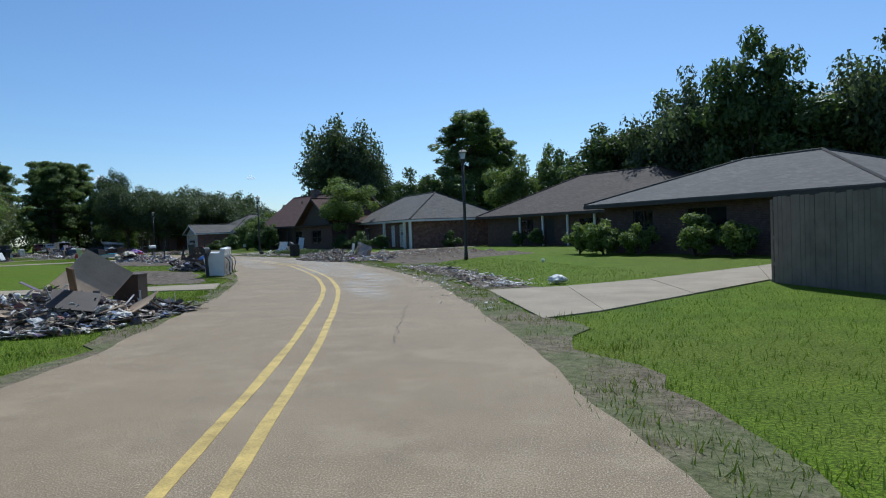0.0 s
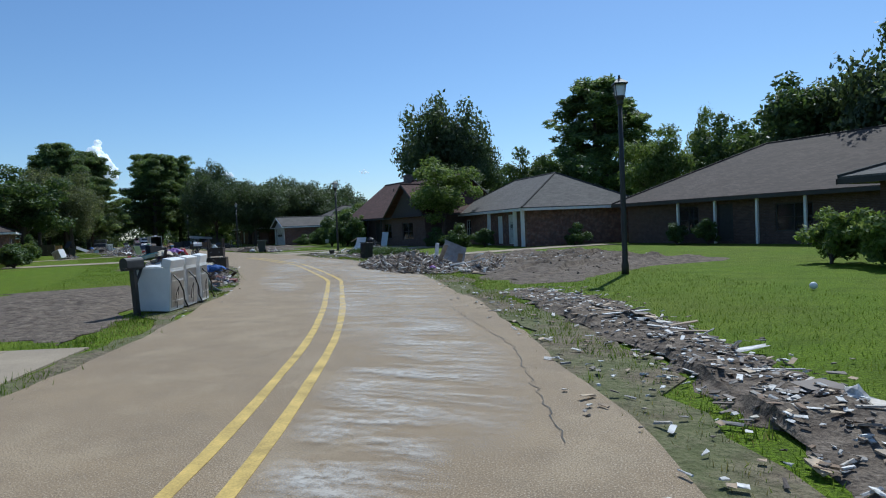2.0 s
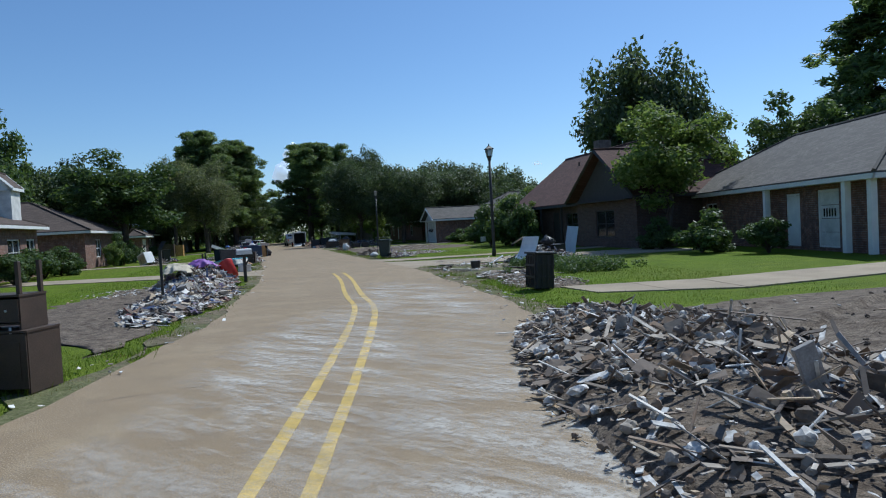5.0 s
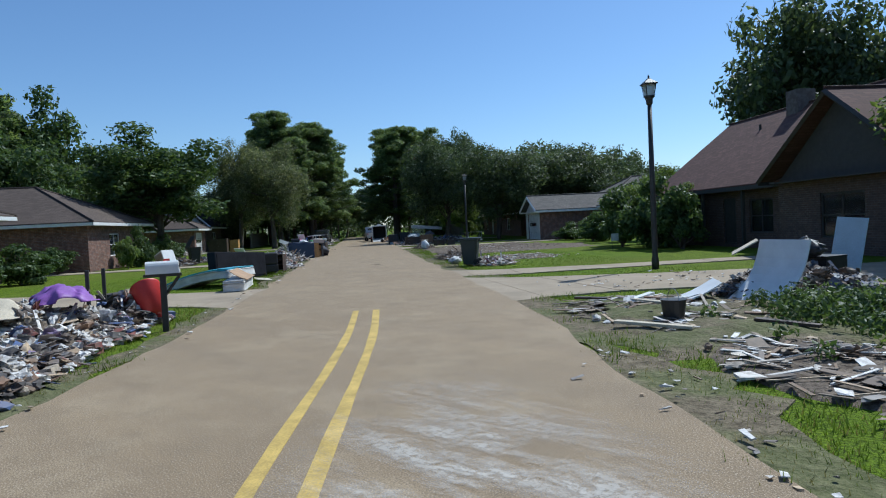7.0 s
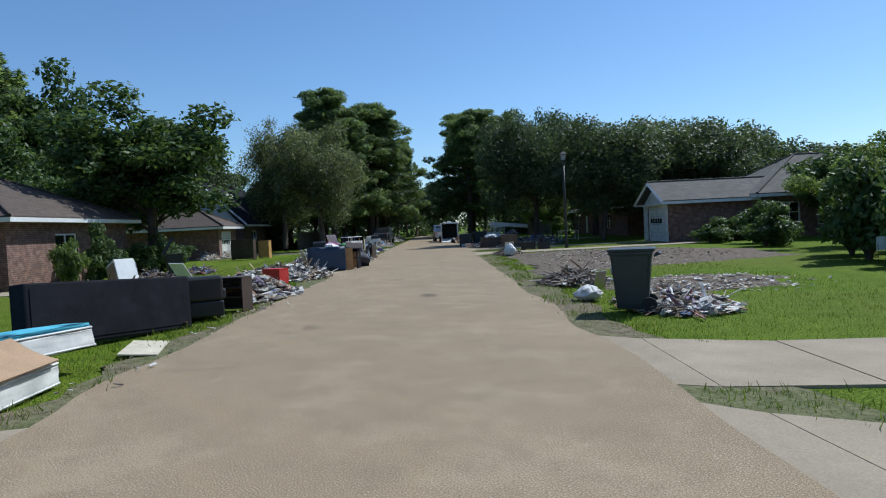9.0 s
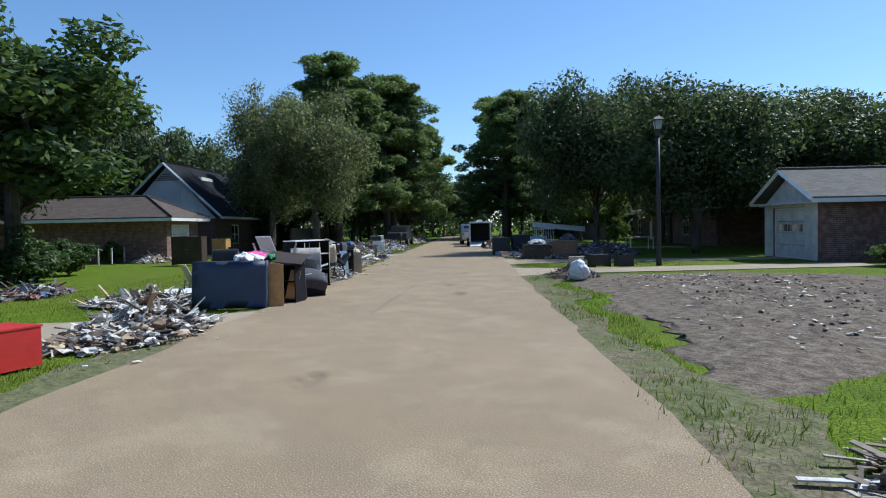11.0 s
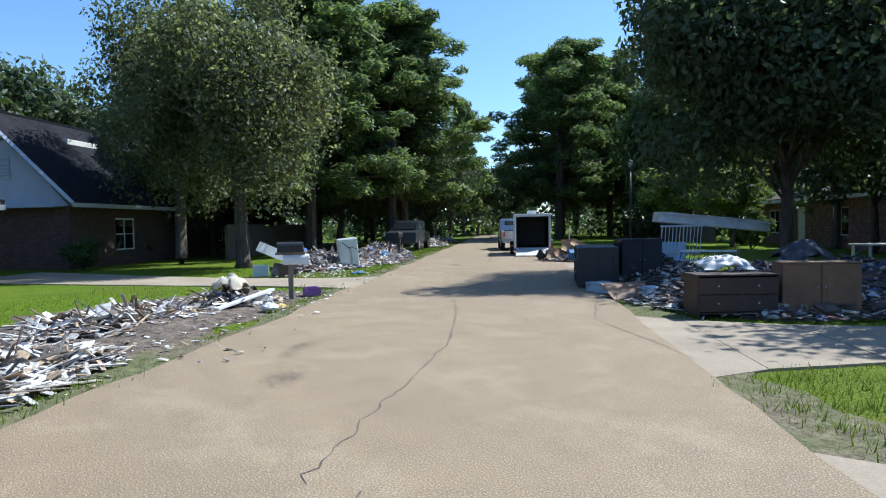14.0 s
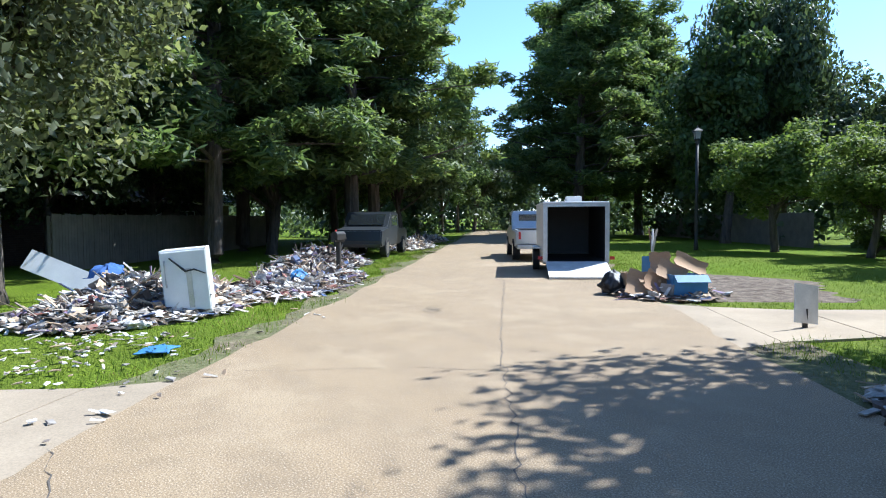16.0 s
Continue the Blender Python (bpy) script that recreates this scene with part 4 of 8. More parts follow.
def broad_kind(seed, H, R, crown_base, clumps, leaves, size, material, wide=1.0, hang=0.0, flat=1.0, lift=0.0, sparse=0.0):
    """Trunk, limbs and a crown of leaf clumps for a tree H tall and R in radius."""
    rnd, rng = random.Random(seed), np.random.default_rng(seed)
    cz, rz = (H + crown_base) / 2, (H - crown_base) / 2
    centres, radii = [], []
    for k in range(clumps):
        th, ph = rnd.uniform(0, 2 * math.pi), math.acos(rnd.uniform(-0.85, 1))
        f = rnd.uniform(0.35, 0.86) if k % 3 else rnd.uniform(0.1, 0.5)
        lump = 1 + 0.28 * noise.noise(Vector((math.cos(th) * 1.3, math.sin(th) * 1.3, math.cos(ph) * 1.6 + seed)))
        squash = 1.0 - 0.35 * max(0.0, -math.cos(ph)) + lift * math.cos(ph)
        r = R * rnd.uniform(0.17, 0.30)
        centres.append((R * f * lump * math.sin(ph) * math.cos(th) * squash, R * f * lump * math.sin(ph) * math.sin(th) * squash, cz + (rz - r * 0.7) * min(1, f * 1.15) * lump * math.cos(ph) * flat))
        radii.append(r)
    top = max(c[2] + r * 0.8 for c, r in zip(centres, radii))
    centres = [(x, y, crown_base + (z - crown_base) * (H - crown_base) / max(0.1, top - crown_base)) for x, y, z in centres]
    for k in range(clumps):  # no clump hangs apart from the crown
        near, j = min(((Vector(centres[k]) - Vector(centres[j])).length - 0.75 * (radii[k] + radii[j]), j) for j in range(clumps) if j != k)
        if near > 0:
            a, b = Vector(centres[k]), Vector(centres[j])
            centres[k] = tuple(a + (b - a).normalized() * near)
    wood = bmesh.new()
    fork = crown_base + (H - crown_base) * 0.18
    lean = Vector((rnd.uniform(-0.4, 0.4), rnd.uniform(-0.4, 0.4), 0)) * 0.6
    tr = 0.017 * H + 0.02
    tube_bm([(0, 0, -0.15), (0, 0, 0.25), lean * 0.5 + Vector((0, 0, fork * 0.5)), lean + Vector((0, 0, fork)), lean * 1.3 + Vector((0, 0, fork + (H - fork) * 0.6))], [tr * 1.6, tr * 1.1, tr, tr * 0.8, tr * 0.25], 10, wood)
    order = sorted(range(clumps), key=lambda k: -radii[k])[: min(26, clumps)]
    for k in order:
        f = rnd.uniform(0.55, 1.0)
        start = lean * f + Vector((0, 0, fork * f + rnd.uniform(0, (H - fork) * 0.25)))
        limb(wood, rnd, start, centres[k], tr * rnd.uniform(0.25, 0.45), tr * 0.06)
    trunk = bpy.data.meshes.new("trunk")
    wood.to_mesh(trunk)
    wood.free()
    trunk.materials.append(BARK)
    trunk.polygons.foreach_set("use_smooth", [True] * len(trunk.polygons))
    return trunk, leaf_mesh("crown", rng, centres, radii, leaves, size, material, hang=hang, shell=0.75 - sparse)


def pine_kind(seed, H, R, crown_base, leaves, size):
    """A tall pine: bare lower trunk, whorls of limbs ending in needle tufts, ragged gaps."""
    rnd, rng = random.Random(seed), np.random.default_rng(seed)
    wood = bmesh.new()
    tr = 0.0105 * H + 0.03
    sway = Vector((rnd.uniform(-0.5, 0.5), rnd.uniform(-0.5, 0.5), 0))
    tube_bm([(0, 0, -0.1), (0, 0, 0.3), sway * 0.4 + Vector((0, 0, H * 0.5)), sway + Vector((0, 0, H * 0.97))], [tr * 1.5, tr * 1.1, tr * 0.8, 0.04], 9, wood)
    centres, radii = [(sway.x, sway.y, H - 0.5)], [R * 0.22]
    z = crown_base
    while z < H - 0.6:
        f = (z - crown_base) / (H - crown_base)
        reach = R * (0.62 + 0.5 * math.sin(math.pi * min(1, f * 0.8 + 0.2))) * (1 - 0.5 * f ** 1.6)
        for k in range(rnd.choice((2, 3, 3, 4))):
            th = rnd.uniform(0, 2 * math.pi)
            ln = reach * rnd.uniform(0.45, 1.1)
            root = sway * (z / H) + Vector((0, 0, z))
            tip = root + Vector((math.cos(th) * ln, math.sin(th) * ln, rnd.uniform(-0.05, 0.55) * ln))
            limb(wood, rnd, root, tip, tr * 0.3 * (1.1 - f), 0.02, 0.1, 5)
            for q in (0.45, 0.62, 0.8, 0.92, 1.04):
                if rnd.random() < 0.8:
                    c = root.lerp(tip, q) + Vector((rnd.uniform(-0.5, 0.5), rnd.uniform(-0.5, 0.5), rnd.uniform(-0.8, 0.9)))
                    centres.append(tuple(c))
                    radii.append(R * rnd.uniform(0.1, 0.21))
        z += rnd.uniform(0.3, 0.6) * H / 15
    trunk = bpy.data.meshes.new("trunk")
    wood.to_mesh(trunk)
    wood.free()
    trunk.materials.append(BARK)
    return trunk, leaf_mesh("crown", rng, centres, radii, leaves, size, LEAF_PINE, slim=0.26, up=0.5, shell=0.9)


KINDS = {
    "oak": [(12.0, 6.2, broad_kind(k, 12.0, 6.2, 0.9, 120, 34000, 0.34, LEAF_OAK)) for k in (11, 12, 13)],
    "broad": [(11.0, 4.2, broad_kind(k, 11.0, 4.2, 1.0, 70, 20000, 0.3, LEAF_BROAD)) for k in (21, 22, 23)],
    "light": [(8.0, 3.4, broad_kind(k, 8.0, 3.4, 0.9, 56, 20000, 0.22, LEAF_LIGHT, sparse=0.2)) for k in (31, 32)],
    "droop": [(11.5, 4.2, broad_kind(k, 11.5, 4.2, 1.6, 80, 40000, 0.18, LEAF_GREY, hang=1.7, sparse=0.35)) for k in (41, 43)],
    "liveoak": [(10.0, 6.0, broad_kind(k, 10.0, 6.0, 1.3, 140, 64000, 0.235, LEAF_OAK, flat=0.95)) for k in (15, 16)],
    "pine": [(16.0, 3.4, pine_kind(k, 16.0, 3.4, 3.4, 44000, 0.36)) for k in (51, 52, 53)],
    "far": [(13.0, 9.0, broad_kind(k, 13.0, 9.0, 0.1, 90, 4500, 1.5, LEAF_OAK)) for k in (81, 82)],
    "bush": [(1.6, 1.0, broad_kind(k, 1.6, 1.0, 0.05, 26, 4500, 0.11, LEAF_BROAD)) for k in (61, 62)],
    "lightbush": [(1.6, 1.0, broad_kind(k, 1.6, 1.0, 0.05, 26, 4500, 0.12, LEAF_LIGHT)) for k in (71, 72)],
}
# the same kinds with fewer, larger leaves, for trees well behind the houses
KINDS["oak_back"] = [(12.0, 6.2, broad_kind(k, 12.0, 6.2, 0.9, 120, 15000, 0.43, LEAF_OAK)) for k in (11, 12)]
KINDS["broad_back"] = [(11.0, 4.2, broad_kind(k, 11.0, 4.2, 1.0, 70, 11500, 0.37, LEAF_BROAD)) for k in (21, 22, 23)]
KINDS["pine_back"] = [(16.0, 3.4, pine_kind(k, 16.0, 3.4, 2.6, 16000, 0.56)) for k in (51, 52)]
TREE_WORDS = {
    "oak": ("oak_tree", "dense dark green live oak with a rounded crown", "tree"),
    "liveoak": ("oak_tree", "broad dark live oak hanging low over the lawn", "tree"),
    "broad": ("tree", "leafy green broadleaf tree behind the houses", "tree"),
    "light": ("small_tree", "light green open-crowned small tree", "tree"),
    "droop": ("weeping_tree", "grey-green tree with drooping fine foliage", "tree"),
    "pine": ("pine_tree", "tall ragged pine with a bare lower trunk", "tree"),
    "far": ("far_tree", "distant dark broadleaf tree closing the view", "tree"),
    "bush": ("shrub", "rounded dark green shrub", "shrub"),
    "lightbush": ("shrub", "loose bright green shrub", "shrub"),
}


def tree(kind, x, y, H, R, turn=None, which=None, label=None, group=""):
    rnd = random.Random(int(x * 31 + y * 17))
    back = kind in ("oak", "broad", "pine") and min((p - Vector((x, y))).length for p in LINE[::8]) > 16
    pool = KINDS[kind + "_back" if back else kind]
    k = pool[(which if which is not None else rnd.randrange(9)) % len(pool)]
    name, words, cat = TREE_WORDS[kind]
    if kind in ("oak", "liveoak", "broad", "pine", "droop"):
        R = R * 1.04
    t = thing(name, pose(x, y, -0.22 * H if kind in ("bush", "lightbush") else -0.03, 0, 0, turn if turn is not None else rnd.uniform(0, 360)), label or words, cat, group)
    for nm, me in zip(("trunk", "crown"), k[2]):
        ob = new(nm, me)
        ob.parent = t
        ob.matrix_basis = Matrix.Diagonal((R / k[1], R / k[1], H * (1.2 if kind in ("bush", "lightbush") else 1) / k[0], 1))
    return t


# behind the houses inside the bend
for row in [("oak", -31.6, 103.4, 21.8, 8.0), ("oak", -25.8, 102.5, 14.5, 5.0), ("light", -16.2, 62.0, 7.7, 4.0), ("pine", -7.6, 91.0, 17.9, 5.8), ("pine", -5.0, 95.0, 16.0, 5.2), ("light", 0.6, 64.5, 9.0, 3.4),
            ("light", 4.0, 69.0, 10.4, 2.6), ("broad", 10.0, 60.0, 12.0, 4.6), ("oak", 14.5, 56.0, 13.0, 4.6), ("broad", 18.9, 47.5, 15.0, 3.9), ("oak", 16.6, 51.5, 13.6, 4.2),
            ("broad", 22.4, 45.5, 11.6, 4.6), ("oak", 26.0, 42.5, 13.4, 4.4), ("oak", 30.0, 38.5, 13.0, 5.0), ("broad", -9.0, 82.0, 10.0, 4.2), ("broad", 6.5, 66.0, 9.5, 3.6), ("oak", -26.0, 92.0, 10.0, 5.0),
            ("broad", -12.5, 80.0, 9.8, 3.6), ("oak", 24, 50, 11, 5), ("oak", -34.0, 96.0, 6.5, 4)]:
    tree(*row)
# woods behind the left lots
for row in [("broad", -88, 57, 17.5, 5.6), ("pine", -84, 52, 17, 4.4), ("oak", -86, 66, 12.6, 4.8), ("broad", -98.0, 66.0, 13.0, 4.8), ("oak", -104.0, 72.0, 11.5, 5.0), ("broad", -92, 62, 12, 5),
            ("broad", -63, 39, 10.5, 4.6), ("broad", -50, 26, 10, 4.5), ("oak", -62, 33, 11, 5), ("broad", -76, 50.5, 11, 4.6), ("oak", -34, 14, 9, 4.5), ("broad", -70, 52, 10, 4.2), ("broad", -81.5, 56, 10.5, 4.4), ("pine", -92, 54, 18.5, 5.5), ("oak", -66, 40, 11, 5), ("broad", -72, 46, 12, 5), ("oak", -54, 34, 9.5, 4.5), ("broad", -46, 28, 9.0, 4.4),
            ("broad", -38, 22, 8.0, 4.2), ("oak", -58, 26, 10, 5), ("light", -27, 28.5, 7.0, 3.6), ("oak", -80, 40, 13, 6), ("oak", -40, 12, 9, 5), ("broad", -30, 4, 8, 4.4),
            ("oak", -102, 70, 13, 5.5), ("broad", -106, 76, 12.8, 5), ("broad", -112, 82, 12, 5), ("oak", -100, 58, 14, 6), ("oak", -118, 72, 14, 6)]:
    tree(*row)
# along the left of the straight street
tree("droop", -75.2, 76.4, 11.6, 4.6, which=0)
p = W(109.2, -13.0)
tree("droop", p.x, p.y, 12.6, 4.2, which=1)
p = W(83.6, -13.9)
tree("broad", p.x, p.y, 9.6, 5.4, which=1)
for row in [("pine", -84.0, 82.6, 16.4, 4.8), ("pine", -87.5, 89.5, 15.8, 5.2), ("pine", -92, 86, 16.5, 5), ("pine", -91, 92.5, 15.0, 5), ("broad", -88.0, 86.0, 9.5, 4.2), ("oak", -97, 93, 12.5, 5.6), ("oak", -93.5, 95.5, 9.5, 4.4),
            ("broad", -103, 99, 11.5, 5), ("oak", -109, 106, 11.5, 5.2), ("broad", -113, 111, 11, 4.5), ("pine", -116, 115, 16.5, 2.6), ("oak", -106, 92, 13, 6), ("oak", -120, 120, 11, 5.5)]:
    tree(*row)
# the live oaks and pines on the right
for row in [("liveoak", -53.8, 87.3, 9.2, 5.9), ("liveoak", -60.5, 87.5, 10.7, 5.2), ("liveoak", -52.3, 94.7, 9.4, 6.2), ("oak", -63.0, 98.5, 9.5, 4.2), ("oak", -58.0, 98.0, 10.4, 6.0), ("oak", -53.0, 101.5, 9.8, 5.6), ("oak", -66.5, 102.5, 11.0, 4.2), ("oak", -46, 105, 7.0, 4.6), ("oak", -62, 106, 11.5, 6.5),
            ("oak", -82.0, 112.5, 16.5, 4.2), ("pine", -100.0, 116.0, 19.0, 6.4), ("pine", -94.5, 110.5, 17.5, 5.8), ("pine", -97.5, 120.5, 18.0, 5.6), ("broad", -83.0, 110.5, 13.6, 4.6),
            ("light", -76.3, 103.8, 5.8, 3.4), ("light", -72.0, 102.5, 5.2, 2.8), ("broad", -38.5, 87.5, 5.6, 3.2), ("light", -34.5, 84.0, 5.0, 3.0), ("oak", -57, 116, 10.8, 5), ("oak", -88, 122, 12, 5.6),
            ("oak", -106, 124, 12, 5.5), ("broad", -112, 130, 11, 5.5), ("oak", -124, 128, 11, 6), ("oak", -44, 96, 6.6, 4.2), ("light", -31.2, 74.8, 3.6, 1.9), ("light", -34.3, 78.0, 4.2, 2.4), ("light", -28.2, 70.4, 3.2, 1.2)]:
    tree(*row)
# dense growth behind the fences at the far end
for s_, d_, H_, R_ in ((114.5, -16.0, 6.5, 2.8), (119.5, -16.6, 8.0, 3.4), (125.0, -16.2, 8.5, 3.6), (130.5, -16.4, 8.0, 3.6), (135.5, -14.6, 9.0, 4.0), (141.0, -12.0, 8.5, 4.0), (131.5, 18.6, 9.5, 4.2), (137.5, 17.4, 10.0, 4.4), (144.0, 16.2, 10.0, 4.4), (129.5, 24.0, 11.0, 5.0), (150.0, 14.8, 9.0, 4.2)):
    p = W(s_, d_)
    tree("oak", p.x, p.y, H_, R_)
# dark crowns behind the gabled house
for s_, d_, H_, R_ in ((104.0, -29.5, 10.5, 4.6), (113.0, -27.5, 11.5, 5.0), (121.0, -25.0, 11.0, 5.0), (115.5, -14.5, 8.5, 3.6)):
    p = W(s_, d_)
    tree("oak", p.x, p.y, H_, R_)
# far woods closing the view all round
for k in range(46):
    a = k * 2 * math.pi / 46
    rr = 150 + 25 * math.sin(k * 2.3)
    tree("far", -45 + rr * math.cos(a), 60 + rr * math.sin(a), 13 + 3 * math.sin(k * 1.7), 9.5, group="far woods")
# undergrowth along the woods' edge: one mass of leaves
rng = np.random.default_rng(99)
cen, rad = [], []
for line in ([(-64, 36), (-76, 50), (-86, 58), (-96, 66), (-108, 78), (-116, 88)], [(-100, 93), (-112, 106), (-126, 122)], [(-84, 112), (-98, 122), (-112, 134), (-126, 124)], [(-80, 112), (-66, 110), (-52, 108), (-40, 100), (-34, 92)], [(-32, 92), (-18, 84), (0, 76), (14, 62), (26, 48), (34, 36)], [(-30, 2), (-42, 16), (-54, 30), (-64, 36)]):
    for (ax, ay), (bx, by) in zip(line, line[1:]):
        for k in range(int(math.hypot(bx - ax, by - ay) / 0.6)):
            f = rng.random()
            r = rng.uniform(0.7, 1.5)
            cen.append((ax + (bx - ax) * f + rng.normal() * 1.2, ay + (by - ay) * f + rng.normal() * 1.2, rng.uniform(0.3, 3.4)))
            rad.append(r)
for k in range(900):
    a = k * 2 * math.pi / 900 + rng.normal() * 0.02
    rr = 118 + 12 * math.sin(a * 7) + rng.normal() * 5
    cen.append((-45 + rr * math.cos(a), 62 + rr * 0.92 * math.sin(a), rng.uniform(0.4, 3.6)))
    rad.append(rng.uniform(1.5, 2.8))
for s_, lo, hi in ((150, -26, -6), (158, -30, 34), (142, 12, 34), (136, -40, -24)):
    for k in range(60):
        p = W(s_ + rng.normal() * 2, rng.uniform(lo, hi))
        cen.append((p.x, p.y, rng.uniform(0.3, 3.2)))
        rad.append(rng.uniform(0.9, 1.8))
tagged(new("undergrowth", leaf_mesh("undergrowth", rng, cen, rad, 90000, 0.62, LEAF_OAK)), "dense dark undergrowth along the wood edge", "undergrowth", kind="stuff")
# shrubs in front of the houses
for row in [("lightbush", 8.2, 31.6, 2.0, 1.5), ("lightbush", 9.6, 30.2, 1.7, 1.2), ("lightbush", 7.0, 33.6, 1.9, 1.4), ("lightbush", 11.8, 27.8, 1.9, 1.5), ("lightbush", 13.0, 26.6, 1.7, 1.2), ("bush", 2.2, 50.6, 1.3, 1.0),
            ("bush", 3.8, 49.2, 1.5, 1.0), ("bush", -3.9, 54.2, 1.5, 1.1), ("bush", -13.0, 56.8, 1.8, 1.6), ("bush", -15.8, 60.0, 1.6, 1.4), ("bush", -10.6, 55.6, 1.4, 1.2)]:
    tree(*row)
for kind, s, d, H, R in [("lightbush", 74.2, -12.9, 2.1, 0.9), ("bush", 76.6, -12.9, 2.5, 1.3), ("bush", 66.4, -14.0, 1.4, 1.2), ("bush", 64.0, -13.6, 1.7, 1.6), ("bush", 61.6, -13.6, 1.5, 1.4), ("bush", 59.0, -13.6, 1.7, 1.6), ("bush", 56.0, -13.5, 1.5, 1.4), ("bush", 71.5, -15.5, 1.5, 1.3), ("bush", 80.4, -13.3, 1.6, 1.4), ("bush", 83.6, -13.4, 2.0, 1.7), ("bush", 86.6, -14.0, 1.5, 1.4), ("bush", 63.6, 13.9, 3.0, 1.8), ("bush", 66.2, 14.2, 3.6, 2.2), ("bush", 68.6, 13.3, 3.3, 1.9), ("bush", 70.8, 14.2, 2.8, 1.8),
                         ("bush", 84.5, 15.6, 1.4, 1.6), ("bush", 86, 17.5, 1.3, 1.5), ("bush", 81.5, 16.8, 2.2, 2.0), ("bush", 78.5, 15.6, 2.0, 1.8), ("bush", 105.5, -15.0, 1.3, 1.0), ("bush", 121, -15.6, 1.6, 1.2),
                         ("bush", 112, -17, 1.8, 1.6), ("lightbush", 117, 13.2, 2.2, 1.2), ("bush", 122, 14.5, 1.6, 1.6), ("bush", 96, -17.5, 1.2, 1.0), ("bush", 129, -14.5, 1.7, 1.4), ("bush", 126, -15.2, 1.4, 1.2), ("bush", 116, -18.3, 1.6, 1.5)]:
    p = W(s, d)
    tree(kind, p.x, p.y, H, R)


# ---- street lamps ----
def street_lamp(m):
    t = thing("street_lamp", m, "dark bronze street lamp with a lantern head", "street lamp", "lamps along the street")
    part("post", lathe_bm([(0.105, -0.1), (0.105, 0.22), (0.08, 0.36), (0.075, 2.5), (0.06, 4.72)], 14), METAL_DARK, t, smooth=True)
    part("collar", lathe_bm([(0.06, 4.7), (0.095, 4.74), (0.095, 4.84), (0.13, 4.9), (0.13, 4.93)], 12), METAL_DARK, t)
    lan = part("lantern", tube_bm([(0, 0, 4.93), (0, 0, 4.96)], [0.16, 0.16], 12), METAL_DARK, t)
    for sx in (-1, 1):
        for sy in (-1, 1):
            part("bar", tube_bm([(sx * 0.105, sy * 0.105, 4.93), (sx * 0.15, sy * 0.15, 5.28)], [0.012, 0.012], 5), METAL_DARK, lan)
    part("glass", tube_bm([(0, 0, 4.93), (0, 0, 5.28)], [0.13, 0.2], 4), LAMP_GLASS, lan, "frosted lantern glass").matrix_basis = pose(0, 0, 0, 0, 0, 45)
    part("hood", tube_bm([(0, 0, 5.28), (0, 0, 5.31), (0, 0, 5.42), (0, 0, 5.46)], [0.27, 0.27, 0.1, 0.05], 4), METAL_DARK, lan).matrix_basis = pose(0, 0, 0, 0, 0, 45)
    part("finial", lathe_bm([(0.02, 5.46), (0.035, 5.5), (0.01, 5.56)], 8), METAL_DARK, lan)
    return t


first_lamp = street_lamp(pose(1.45, 30.75, 0, 0, 0, 20))
copy_thing(first_lamp, pose(-23.3, 57.4, 0, 0, 0, 50))
copy_thing(first_lamp, pose(-49.08, 77.66, 0, 0, 0, 50))
p = W(126.0, 8.8)
copy_thing(first_lamp, pose(p.x, p.y, 0, 0, 0, 50))


# ---- loose things ----
def at_sd(s, d, z=0.0, yaw=0.0, rx=0.0, ry=0.0):
    p = W(s, d, z)
    return pose(p.x, p.y, p.z, 0, 0, STREET + yaw) @ pose(0, 0, 0, rx, ry, 0)


CUBE = np.array([(x, y, z) for x in (-0.5, 0.5) for y in (-0.5, 0.5) for z in (-0.5, 0.5)])
CUBE_F = [(0, 1, 3, 2), (4, 6, 7, 5), (0, 4, 5, 1), (2, 3, 7, 6), (0, 2, 6, 4), (1, 5, 7, 3)]


def ico(level):
    bm = bmesh.new()
    bmesh.ops.create_icosphere(bm, subdivisions=level, radius=1.0)
    bm.verts.ensure_lookup_table()
    v = np.array([tuple(q.co) for q in bm.verts])
    f = [tuple(q.index for q in g.verts) for g in bm.faces]
    bm.free()
    return v, f


ICO1, ICO2 = ico(1), ico(2)


def turned(rng, flat=0.5):
    """A random turn, mostly lying flat."""
    e = Euler((rng.normal() * flat, rng.normal() * flat, rng.uniform(0, 6.28)))
    return np.array(e.to_matrix())


